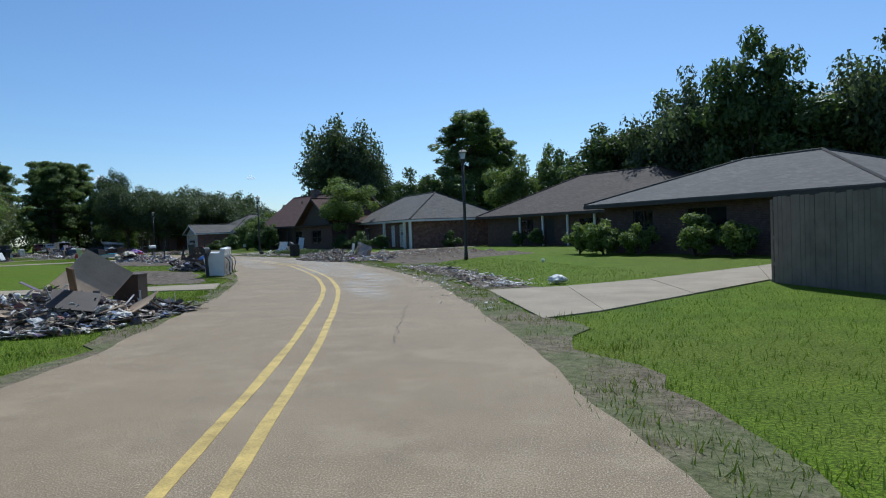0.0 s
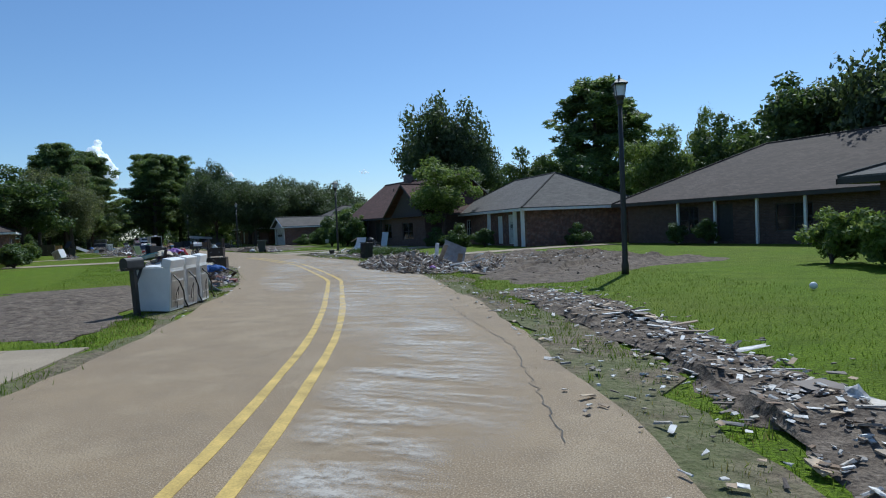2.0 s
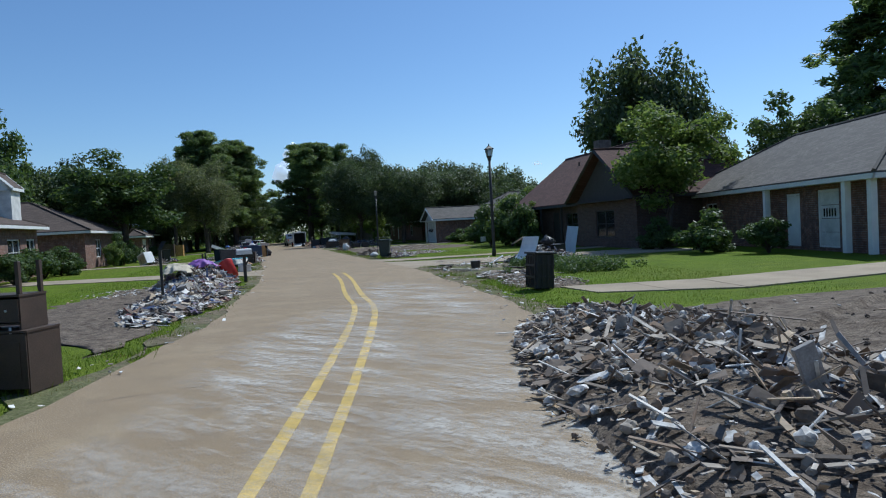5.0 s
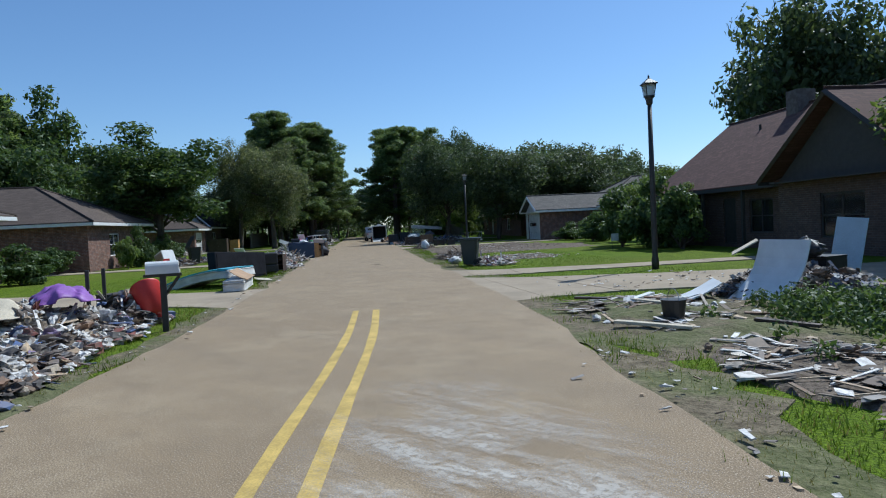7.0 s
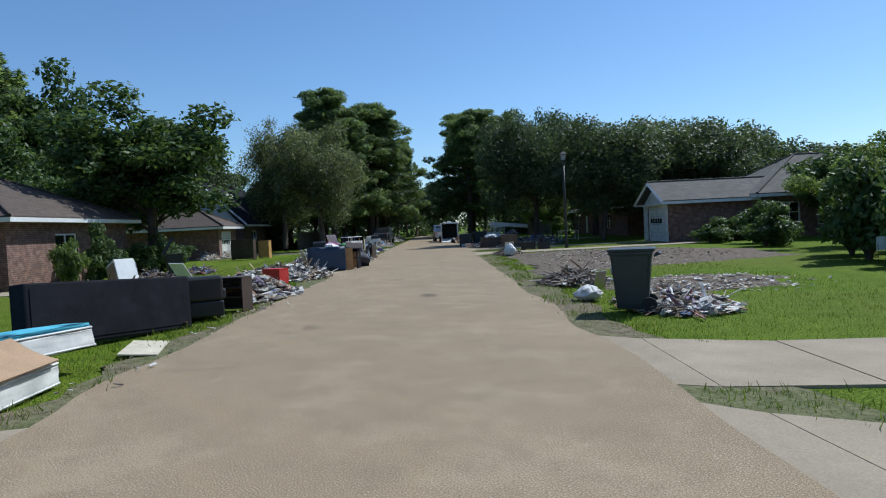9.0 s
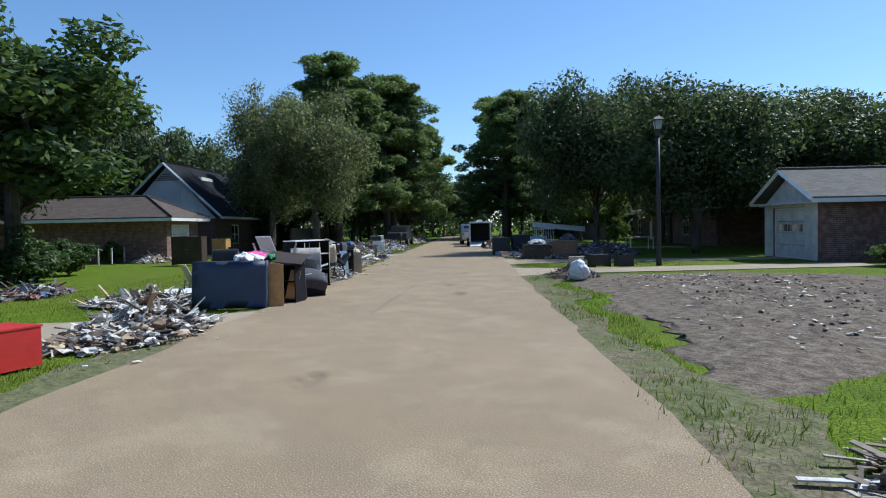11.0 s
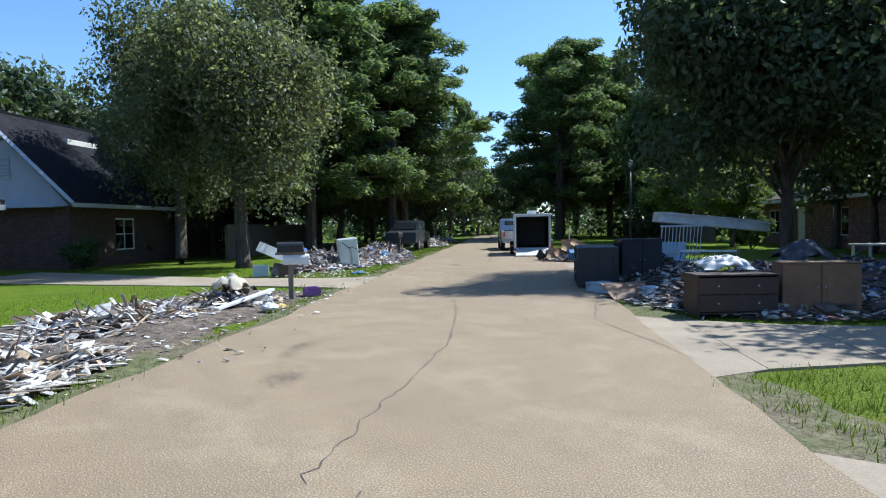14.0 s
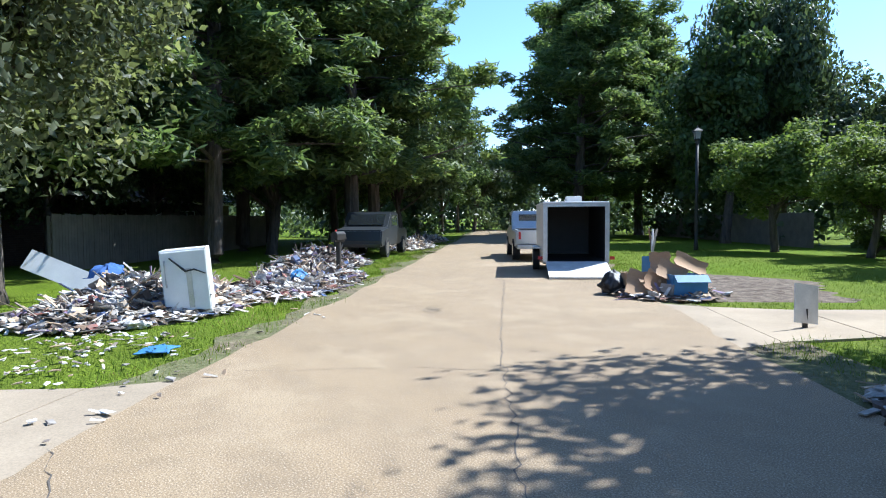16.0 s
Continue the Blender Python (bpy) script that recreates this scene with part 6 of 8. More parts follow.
def yard_sign(m, label="small white yard sign with unreadable dark lines", w=0.44, h=0.34, foot=0.42):
    t = thing("yard_sign", m, label, "sign")
    part("board", boxes((-w / 2, -0.004, foot, w / 2, 0.004, foot + h)), DIRTY_WHITE, t)
    for k, (f0, f1) in enumerate(((0.1, 0.28), (0.38, 0.55), (0.68, 0.9))):
        part("text_bar", boxes((-w * 0.38, -0.0075, foot + h * f0, w * 0.38, -0.0045, foot + h * f1)), TRIM_DARK, t)
    for x in (-0.4, 0.4):
        part("leg", tube_bm([(x * w, 0.01, -0.05), (x * w, 0.01, foot + 0.2)], [0.005, 0.005], 5), METAL_DARK, t)
    return t


# ======== left side, from the bend onward ========
heap("tall heap of torn boards, cloth and plasterboard on the lawn edge", -3.0, 9.1, 95, 1.7, 2.1, 0.7, 260, MIX, [SCRAP_PALE, SCRAP_DARK, SCRAP_MIX], 3)
sheet(pose(-2.75, 9.6, 0.48, -44, 28, 6), 1.1, 1.0, PLY, "large warped plywood sheet leaning on the heap", "plywood_sheet", "plywood", 0.05)
sheet(pose(-1.35, 9.2, 0.12, -60, -20, -15), 0.85, 0.55, PLY, "pale plywood sheet sliding off the heap", "plywood_sheet", "plywood", 0.03, torn=0.03)
sheet(pose(-1.9, 8.5, 0.34, -62, 10, 30), 0.8, 0.6, WOOD_DARK, "dark wooden panel lying on the heap", "panel", "panel")
plank(pose(-2.35, 9.2, 0.3, 24, 14, 0), 0.85, WOOD_MID, "brown plank sticking up from the heap")
sofa(pose(-5.6, 9.0, 0, 0, 0, 20), 1.8, 0.85, 0.75, GREY_DARK, "dark upholstered sofa dumped beside the heap")
cabinet(pose(-2.45, 10.85, 0, 0, 0, 190), 0.55, 0.4, 0.78, WOOD_DARK, "dark wooden cabinet with open front on the grass", shelves=1)
heap("low tail of dark splintered boards", -1.75, 10.5, 60, 0.9, 0.6, 0.26, 60, WOODY, [SCRAP_DARK], 4)
litter("torn pale scraps on the grass", [(-1.2, 10.4), (-2.1, 12.8)], 0.5, 40, LITTER, SCRAP_PALE, 5)

for k, (ds, mm, words) in enumerate(((0.0, WHITE, "white washing machine dumped at the roadside"), (0.84, DIRTY_WHITE, "stained white clothes dryer beside a washing machine"), (1.66, WHITE, "white washing machine with a ridged back"))):
    ap = appliance(at_sd(19.65 + ds * 0.87, -8.85 + ds * 0.5, 0.02, 149 + 4 * k, -3 + 2 * k), 0.7, 0.68, 0.9, mm, words, ribs=0, name="washing_machine", cat="appliance")
    cons = part("console", box_bm(-0.35, -0.1, 0, 0.35, 0.1, 0.19, bevel=0.02), mm, ap, "raised control console")
    cons.matrix_basis = pose(0, 0.24, 0.9, -12)
    part("dial", tube_bm([(0.2, -0.1, 0.1), (0.2, -0.125, 0.1)], [0.035, 0.035], 12), STEEL, cons)
    part("panel_strip", boxes((-0.3, -0.106, 0.05, 0.1, -0.101, 0.15)), METAL_DARK, cons)
    part("lid", box_bm(-0.3, -0.32, 0.902, 0.3, 0.1, 0.92, bevel=0.005), mm, ap)
    for q in range(2):
        part("back_rib", boxes((-0.28, 0.353, 0.2 + 0.42 * q, 0.28, 0.358, 0.22 + 0.42 * q)), mm, ap)
    part("hose", tube_bm([(0.22, 0.36, 0.75), (0.26, 0.5, 0.62), (0.1, 0.52, 0.4), (-0.1, 0.46, 0.2), (-0.2, 0.5, 0.03)], [0.016] * 5, 6), BLACK, ap)
mailbox(at_sd(19.25, -9.35, 0, 48, 0, 3), METAL_DARK, "dark mailbox on a leaning post beside dumped appliances")
sheet(at_sd(24.0, -7.0, 0.0, 20, -38), 1.2, 0.75, WHITE, "bent white sheet-metal panel on the grass", "panel", "panel", 0.12)
sheet(at_sd(24.9, -7.2, 0.0, -10, -55), 1.0, 0.7, WHITE, "white door panel lying on the verge", "panel", "panel", 0.03)
heap_sd("heap of clothes, bags and broken furniture by the road", 27.4, -6.9, 2.2, 1.2, 0.55, 190, CLOTHY, [SCRAP_DARK, SCRAP_MIX], 7, yaw=-8)
cloth(at_sd(26.2, -6.4, 0.45, 20), 0.6, 0.5, 0.18, BLUE_CLOTH, "crumpled blue cloth on the heap", 2)
def overturned_table(m, w, d, leg, label):
    """A table lying on its top, legs in the air."""
    t = thing("overturned_table", m, label, "table", "overturned dark tables")
    part("tabletop", box_bm(-w / 2, -d / 2, 0, w / 2, d / 2, 0.035, bevel=0.008), WOOD_DARK, t)
    for y in (-1, 1):
        part("apron", boxes((-w / 2 + 0.08, y * (d / 2 - 0.07) - 0.01, 0.037, w / 2 - 0.08, y * (d / 2 - 0.07) + 0.01, 0.14)), WOOD_DARK, t)
    for x in (-1, 1):
        part("apron", boxes((x * (w / 2 - 0.07) - 0.01, -d / 2 + 0.08, 0.037, x * (w / 2 - 0.07) + 0.01, d / 2 - 0.08, 0.14)), WOOD_DARK, t)
        for y in (-1, 1):
            px, py = x * (w / 2 - 0.08), y * (d / 2 - 0.08)
            part("leg", boxes((px - 0.035, py - 0.035, 0.037, px + 0.035, py + 0.035, leg), bevel=0.006), WOOD_DARK, t)
    return t


overturned_table(at_sd(26.2, -7.5, 0.4, 24, 10, -8), 1.1, 0.75, 0.68, "dark wooden table upside down on a heap")
overturned_table(at_sd(28.4, -6.7, 0.34, 70, -14, 22), 0.8, 0.55, 0.62, "small dark table upside down among clothes")
for k, (s, d, yw, rx, ry) in enumerate(((28.7, -6.2, 20, 128, 25), (29.3, -6.7, 130, 122, -30), (30.1, -6.3, 70, 95, 35))):
    chair(at_sd(s, d, 0.45, yw, rx, ry), WOOD_DARK, "dark wooden dining chair lying overturned in debris")
cloth(at_sd(26.5, -6.7, 0.4, 50), 0.9, 0.6, 0.3, BLUE_CLOTH, "blue cloth tangled among table legs", 6)
cloth(at_sd(27.6, -6.4, 0.42, 20), 0.7, 0.5, 0.25, CREAM, "cream and tan clothes on the heap", 9)
cabinet(at_sd(31.35, -5.36, 0, -112), 0.8, 0.5, 0.66, WOOD_DARK, "dark wooden cabinet on the verge", doors=2)
upper = cabinet(at_sd(31.35, -5.36, 0.685, -112), 0.6, 0.4, 0.36, WOOD_DARK, "dark drawer case upside down on a cabinet, legs up", drawers=1)
for x in (-0.27, 0.27):
    for y in (-0.16, 0.16):
        part("leg", boxes((x - 0.022, y - 0.022, 0.382, x + 0.022, y + 0.022, 0.74), bevel=0.004), WOOD_DARK, upper)
for x in (-0.18, 0.18):
    part("strap", boxes((x - 0.012, -0.225, -0.16, x + 0.012, -0.215, 0.03)), DIRTY_WHITE, upper, "white cloth strap")
heap_sd("long heap of clothes, toys and broken boards beside the road", 41.3, -4.6, 5.0, 1.05, 0.5, 430, CLOTHY, [SCRAP_MIX, SCRAP_PALE, SCRAP_DARK], 9, yaw=-4)
stake(at_sd(39.3, -4.9, 0, 0), 1.35)
heap_sd("heap of pale clothes, boards and bedding", 46.7, -4.9, 1.6, 1.35, 0.75, 210, CLOTHY, [SCRAP_PALE, SCRAP_PALE, SCRAP_MIX], 10)
cloth(at_sd(47.0, -4.7, 0.62, 30), 1.2, 0.8, 0.3, PURPLE, "purple sheet draped over the heap", 8)
cloth(at_sd(46.2, -5.4, 0.5, 10), 1.0, 0.9, 0.35, CREAM, "cream bedding bundled on the heap", 12)
litter("pale scraps trodden into the grass", [tuple(W(43, -6.5).xy), tuple(W(47, -7.2).xy)], 1.4, 160, LITTER, SCRAP_PALE, 11)
for s, d in ((48.1, -4.75), (48.7, -4.7)):
    stake(at_sd(s, d, 0, 10), 1.05)
heap_sd("dark heap of bags and toys beside a red tub", 48.8, -4.4, 1.0, 0.75, 0.55, 90, CLOTHY, [SCRAP_DARK, SCRAP_MIX], 12)
cabinet(at_sd(49.5, -4.7, 0, -30), 0.75, 0.45, 0.5, WOOD_DARK, "dark reddish cabinet tipped beside a heap", drawers=2)
tub = thing("tub", at_sd(48.5, -3.75, 0.16, 40, 0, 42), "red plastic tub tipped on its side", "tub")
part("wall", lathe_bm([(0.2, 0.0), (0.26, 0.62), (0.28, 0.64), (0.25, 0.63), (0.19, 0.03)], 20), RED, tub, smooth=True)
part("handle", tube_bm([(0.27, 0, 0.6), (0.34, 0, 0.55), (0.27, 0, 0.48)], [0.012] * 3, 6), RED, tub)
mailbox(at_sd(47.5, -3.3, 0, 12), WHITE, "white metal mailbox on a dark post")
mattress(at_sd(57.3, -4.85, 0.12, -22, -13), 1.5, 2.55, 0.3, CYAN, "bowed mattress with a turquoise cover lying on grass", DIRTY_WHITE, bow=0.14)
mattress(at_sd(55.5, -3.55, 0.0, 3, 0, 0), 2.2, 0.55, 0.3, DIRTY_WHITE, "long white foam block beside a mattress", DIRTY_WHITE, "foam_block")
sheet(at_sd(55.6, -3.2, 0.3, 3, -62), 1.8, 0.55, CARD, "flattened tan cardboard leaning on a foam block", "cardboard_sheet", "cardboard", 0.03)
sheet(at_sd(58.8, -3.1, 0.0, 15, -84), 1.2, 0.5, CREAM, "pale board lying by the road", "panel", "panel")
couch = thing("sofa", at_sd(59.8, -4.3, 0.0, -24, -5, 3), "long dark upholstered sofa tipped up on its edge", "sofa")
part("frame", box_bm(-1.5, -0.16, 0.02, 1.5, 0.16, 0.94, bevel=0.03), DULL_BLACK, couch)
part("lining", boxes((-1.42, -0.172, 0.1, 1.42, -0.163, 0.87)), DULL_BLACK, couch, "torn black dust cover")
for x in (-1.3, 1.3):
    part("foot", tube_bm([(x, -0.16, 0.12), (x, -0.24, 0.12)], [0.03, 0.022], 8), WOOD_DARK, couch)
part("seam", tube_bm([(-1.5, -0.13, 0.89), (1.5, -0.13, 0.89)], [0.014, 0.014], 6), DULL_BLACK, couch)
sofa(at_sd(61.95, -3.85, 0, 120), 1.0, 0.9, 0.82, BLACK, "black upholstered armchair dumped at the roadside", 1, "armchair")
cabinet(at_sd(63.1, -3.55, 0, -100), 0.9, 0.45, 0.68, WOOD_DARK, "dark open shelf case with boards inside", shelves=2)
for k in range(4):
    sheet(at_sd(63.4, -3.6, 0.34 + 0.05 * k, 100 + 6 * k, -78), 0.5, 0.3, WOOD_MID, "brown board stacked in a case", "board", "board")
heap_sd("heap of bags, cloth and small furniture", 65.9, -3.9, 1.9, 1.1, 0.62, 190, CLOTHY, [SCRAP_DARK, SCRAP_PALE, SCRAP_MIX], 14)
sheet(at_sd(65.0, -4.9, 0.25, 60, -35), 0.5, 0.9, WHITE, "white shelf board leaning on the heap", "panel", "panel")
cabinet(at_sd(69.8, -4.2, 0, 70), 0.6, 0.5, 0.46, RED, "red storage cube on the verge", shelves=0)
heap_sd("heap of broken boards beside the road", 72.3, -3.9, 1.7, 1.0, 0.5, 150, MIX, [SCRAP_PALE, SCRAP_DARK], 15)
appliance(at_sd(73.4, -10.6, 0.0, 50, 0, 24), 0.75, 0.7, 0.85, WHITE, "white appliance tipped over on the lawn")
wheeled_bin(at_sd(76.0, -9.8, 0, 30), BLACK, "black rubbish bin overfilled on the lawn", 60)
heap_sd("dark furniture scraps on the lawn", 74.6, -10.2, 1.5, 0.8, 0.4, 90, MIX, [SCRAP_DARK], 16)
heap_sd("low heap of dark scraps on the lawn", 78.6, -9.9, 1.3, 0.7, 0.25, 70, MIX, [SCRAP_DARK, SCRAP_MIX], 17)

# the long row of furniture
heap_sd("splintered boards strewn on the lawn", 76.4, -5.6, 1.0, 1.5, 0.22, 170, WOODY, [SCRAP_DARK, SCRAP_PALE], 20)
sheet(at_sd(76.3, -4.9, 0.1, -70, -60), 0.9, 0.4, WHITE, "white drawer front lying on boards", "panel", "panel")
sheet(at_sd(75.9, -4.3, 0.0, 70, -28, 8), 0.16, 1.0, CREAM, "pale splintered board standing askew", "board", "board", torn=0.02)
mattress(at_sd(75.5, -3.55, 0.46, -86, 0, 0) @ pose(0, -0.1, 0.0, 84), 1.45, 0.92, 0.24, NAVY, "navy box spring standing on edge", NAVY, "box_spring")
sheet(at_sd(75.5, -2.68, 0.0, -80, -4), 0.3, 0.86, HONEY, "honey-coloured wooden side panel upright", "panel", "panel")
cabinet(at_sd(76.4, -2.75, 0, -100), 0.72, 0.5, 0.78, DULL_BLACK, "dark wooden cabinet with an open front", shelves=1)
sheet(at_sd(76.1, -2.72, 0.86, -97, -68, 5), 0.86, 0.5, WOOD_DARK, "dark board sloping over an open cabinet", "board", "board")
sheet(at_sd(76.17, -2.58, 0.08, -90, -14, 9), 0.22, 0.62, HONEY, "honey-coloured board leaning inside a cabinet", "board", "board")
plank(at_sd(76.85, -2.42, 0.0, -90, -10, -5), 0.95, WOOD_DARK, "dark chair rail leaning on a cabinet", 0.05)
slump = thing("armchair", at_sd(77.65, -2.68, 0.0, -62, 0, 0), "slumped black upholstered armchair with loose cushions", "armchair")
part("base", cushion_bm(0.85, 0.8, 0.34, 0.2, 21), DULL_BLACK, slump, smooth=True)
part("seat_cushion", cushion_bm(0.8, 0.62, 0.22, 0.4, 22), GREY_DARK, slump, smooth=True).matrix_basis = pose(0.06, -0.12, 0.3, 20, 12)
part("backrest", cushion_bm(0.8, 0.55, 0.24, 0.4, 23), DULL_BLACK, slump, smooth=True).matrix_basis = pose(-0.05, 0.28, 0.52, 42, 8)
part("armrest", cushion_bm(0.24, 0.8, 0.26, 0.3, 24), DULL_BLACK, slump, smooth=True).matrix_basis = pose(-0.42, 0.0, 0.22, 6, -14)
part("piping", tube_bm([(-0.38, -0.42, 0.1), (-0.34, -0.44, 0.34), (-0.2, -0.42, 0.5), (0.1, -0.4, 0.52)], [0.014] * 4, 6), DIRTY_WHITE, slump, "loose white piping")
for k, (s, d, yw, ry) in enumerate(((77.3, -3.6, -60, 18), (77.55, -3.3, -60, -20))):
    fr = thing("folded_chair", at_sd(s, d, 0.25, yw, -8, ry), "bare metal folding chair frame stuck in the row", "chair frame", "metal chair frames")
    part("rail", tube_bm([(-0.2, 0, 0), (-0.2, 0, 0.85), (0.2, 0, 0.85), (0.2, 0, 0)], [0.014] * 4, 6), STEEL, fr)
    part("crossbar", tube_bm([(-0.2, 0, 0.3), (0.2, 0, 0.3)], [0.011] * 2, 6), STEEL, fr)
mattress(at_sd(78.65, -2.86, 0.06, -74) @ pose(0, 0, 0.5, 76), 0.72, 1.0, 0.2, STAINED, "folded stained mattress with white piping on edge", WHITE, bow=0.05)
shelf = cabinet(at_sd(79.48, -3.02, 0, -18), 1.7, 0.36, 1.22, DULL_BLACK, "tall dark shelving unit with pale worn edges", shelves=2, name="shelving_unit", cat="shelf")
ORANGE_TAPE = plain("orange_tape", (0.42, 0.21, 0.1), 0.6, 0.5, 6)
LIME_TAPE = plain("lime_tape", (0.45, 0.5, 0.2), 0.6, 0.5, 6)
for x, mm in ((-0.83, CREAM), (-0.42, CREAM), (-0.2, BLUE_CLOTH), (0.3, ORANGE_TAPE), (0.81, LIME_TAPE)):
    part("edge_strip", boxes((x - 0.011, -0.192, 0.05, x + 0.011, -0.182, 1.21)), mm, shelf)
    if abs(x) < 0.8:
        part("divider", boxes((x - 0.01, -0.178, 0.03, x + 0.01, 0.15, 1.2)), DULL_BLACK, shelf)
for x0, x1, z in ((-0.42, -0.2, 0.72), (-0.2, 0.3, 0.95), (0.3, 0.8, 0.88), (-0.83, -0.42, 0.62)):
    part("shelf_edge", boxes((x0 + 0.02, -0.19, z, x1 - 0.02, -0.02, z + 0.022)), CREAM, shelf)
part("top_strip", boxes((-0.87, -0.21, 1.243, 0.55, 0.15, 1.27)), WHITE, shelf, "white board laid on top")
part("fallen_board", boxes((-0.3, -0.21, 0.5, 0.75, -0.195, 0.55)), BLUE_PALE, shelf).matrix_basis = pose(0, 0, 0, 0, -6)
for k in range(15):
    h_ = 0.2 + 0.09 * ((k * 5) % 4) / 3
    part("book", boxes((0.02 + k * 0.05, -0.14, 0.075, 0.062 + k * 0.05, 0.08, 0.075 + h_)), (WOOD_PALE, WOOD_MID, CREAM, WOOD_MID, STAINED, ORANGE_TAPE, CARD_BLUE)[k % 7], shelf)
for k, mm in enumerate((CYAN, CARD_BLUE, CYAN, ORANGE_TAPE, WOOD_MID)):
    part("book", boxes((-0.76 + 0.066 * k, -0.12, 0.66, -0.704 + 0.066 * k, 0.1, 1.08)), mm, shelf)
heap_sd("heap of bags, bedding and small furniture behind the row", 79.4, -4.7, 2.9, 1.1, 0.85, 300, CLOTHY, [SCRAP_PALE, SCRAP_DARK, SCRAP_MIX], 21)
cabinet(at_sd(92.6, -11.9, 0, -95), 1.5, 0.5, 1.3, WOOD_DARK, "tall dark cabinet standing on the lawn", doors=2)
cabinet(at_sd(93.7, -10.8, 0, -95), 0.72, 0.5, 1.15, HONEY, "orange-brown cabinet with drawers", drawers=3)
cloth(at_sd(77.4, -3.7, 0.8, 20), 0.85, 0.7, 0.3, PINK, "bright pink cloth on top of the heap", 15)
cloth(at_sd(76.6, -3.5, 0.84, 50), 0.6, 0.5, 0.22, DIRTY_WHITE, "white sheets bundled on the heap", 16)
cloth(at_sd(81.2, -3.5, 0.8, 80), 0.6, 0.5, 0.5, BLUE_CLOTH, "blue cloth draped over chairs", 18)
sheet(at_sd(78.7, -3.7, 0.75, 70, -30), 0.45, 0.75, WHITE, "white board leaning on the shelving", "panel", "panel")
mailbox(at_sd(76.2, -3.95, 0, 6), BLACK, "black metal mailbox on a dark post")
for k, (s, d, yw, rx, ry) in enumerate(((81.75, -2.95, 125, 0, 6), (82.1, -3.3, 140, 14, 0))):
    t = thing("office_chair", at_sd(s, d, 0, yw, rx, ry), "chair with a padded back on a metal base", "chair", "padded chairs")
    part("backrest", cushion_bm(0.48, 0.56, 0.09, 0.3, k), CREAM if k == 0 else GREY_DARK, t, smooth=True).matrix_basis = pose(0, 0.2, 0.78, 82)
    part("seat", cushion_bm(0.5, 0.5, 0.1, 0.3, k + 3), GREY_DARK, t, smooth=True).matrix_basis = pose(0, -0.05, 0.44)
    part("stem", tube_bm([(0, 0, 0.1), (0, 0, 0.45)], [0.03, 0.03], 8), STEEL, t)
    for q in range(5):
        a = q * 2 * math.pi / 5
        part("base_arm", tube_bm([(0, 0, 0.12), (0.28 * math.cos(a), 0.28 * math.sin(a), 0.05)], [0.025, 0.018], 6), METAL_DARK, t)
    part("back_bar", tube_bm([(0, 0.1, 0.42), (0, 0.26, 0.5), (0, 0.25, 0.8)], [0.02] * 3, 6), METAL_DARK, t)
wheel = thing("wheel", at_sd(82.3, -2.75, 0.26, -30, 74), "bicycle wheel leaning in the furniture row", "wheel")
part("tyre", tube_bm([(0.22 * math.cos(a), 0.22 * math.sin(a), 0) for a in np.linspace(0, 2 * math.pi, 25)], [0.02] * 25, 6, cap=False), TYRE, wheel)
part("hub", tube_bm([(0, 0, -0.03), (0, 0, 0.03)], [0.025, 0.025], 8), STEEL, wheel)
for q in range(8):
    a = q * math.pi / 4
    part("spoke", tube_bm([(0, 0, 0), (0.21 * math.cos(a), 0.21 * math.sin(a), 0)], [0.006, 0.006], 4), DIRTY_WHITE, wheel)
heap_sd("tangle of metal frames, boards and lawn chairs", 83.0, -3.6, 2.3, 1.0, 0.75, 210, MIX, [SCRAP_DARK, SCRAP_PALE, SCRAP_DARK], 22)
for k, (s, d, yw, rx, mm) in enumerate(((81.7, -3.75, 150, 20, GREY_DARK), (83.2, -3.2, 230, -30, BLACK), (84.0, -2.95, 170, 15, GREY_DARK))):
    ch = thing("padded_chair", at_sd(s, d, 0.1 * k, yw, rx), "dark padded dining chair thrown into the row", "chair", "dark padded chairs")
    part("backrest", cushion_bm(0.44, 0.5, 0.08, 0.3, k + 7), mm, ch, smooth=True).matrix_basis = pose(0, 0.22, 0.6, 80)
    part("seat", cushion_bm(0.46, 0.46, 0.09, 0.3, k + 9), mm, ch, smooth=True).matrix_basis = pose(0, -0.02, 0.42)
    for x in (-0.19, 0.19):
        for y in (-0.2, 0.18):
            part("leg", tube_bm([(x, y, 0.0), (x * 0.9, y, 0.43)], [0.014, 0.016], 6), METAL_DARK, ch)
for k, (s, d, z, yw, rx, ry) in enumerate(((83.4, -3.4, 0.82, 14, 10, 6), (83.7, -3.5, 0.92, 22, -14, 9), (76.5, -3.6, 0.74, -75, -8, 4))):
    tb = thing("table", at_sd(s, d, z, yw, rx, ry), "dark wooden table top thrown on other furniture", "table", "dark table tops")
    part("tabletop", box_bm(-0.62, -0.38, 0, 0.62, 0.38, 0.035, bevel=0.008), WOOD_DARK, tb)
    part("apron", boxes((-0.54, -0.31, -0.07, 0.54, -0.29, -0.002), (-0.54, 0.29, -0.07, 0.54, 0.31, -0.002)), WOOD_DARK, tb)
    for x in (-0.53, 0.53):
        for y in (-0.29, 0.29):
            part("leg", tube_bm([(x, y, -0.002), (x * 1.02, y, -0.45)], [0.022, 0.016], 6), WOOD_DARK, tb)
for k, (s, d, yw, ry) in enumerate(((77.55, -3.15, -70, 17), (77.65, -3.5, -70, -15))):
    plank(at_sd(s, d, 0.05, yw, -6, ry), 1.25, CREAM, "pale pole leaning beside the shelving", 0.045)
cloth(at_sd(76.0, -3.5, 0.9, 15), 0.6, 0.4, 0.2, WHITE, "white plastic bags and linen on the heap", 43)
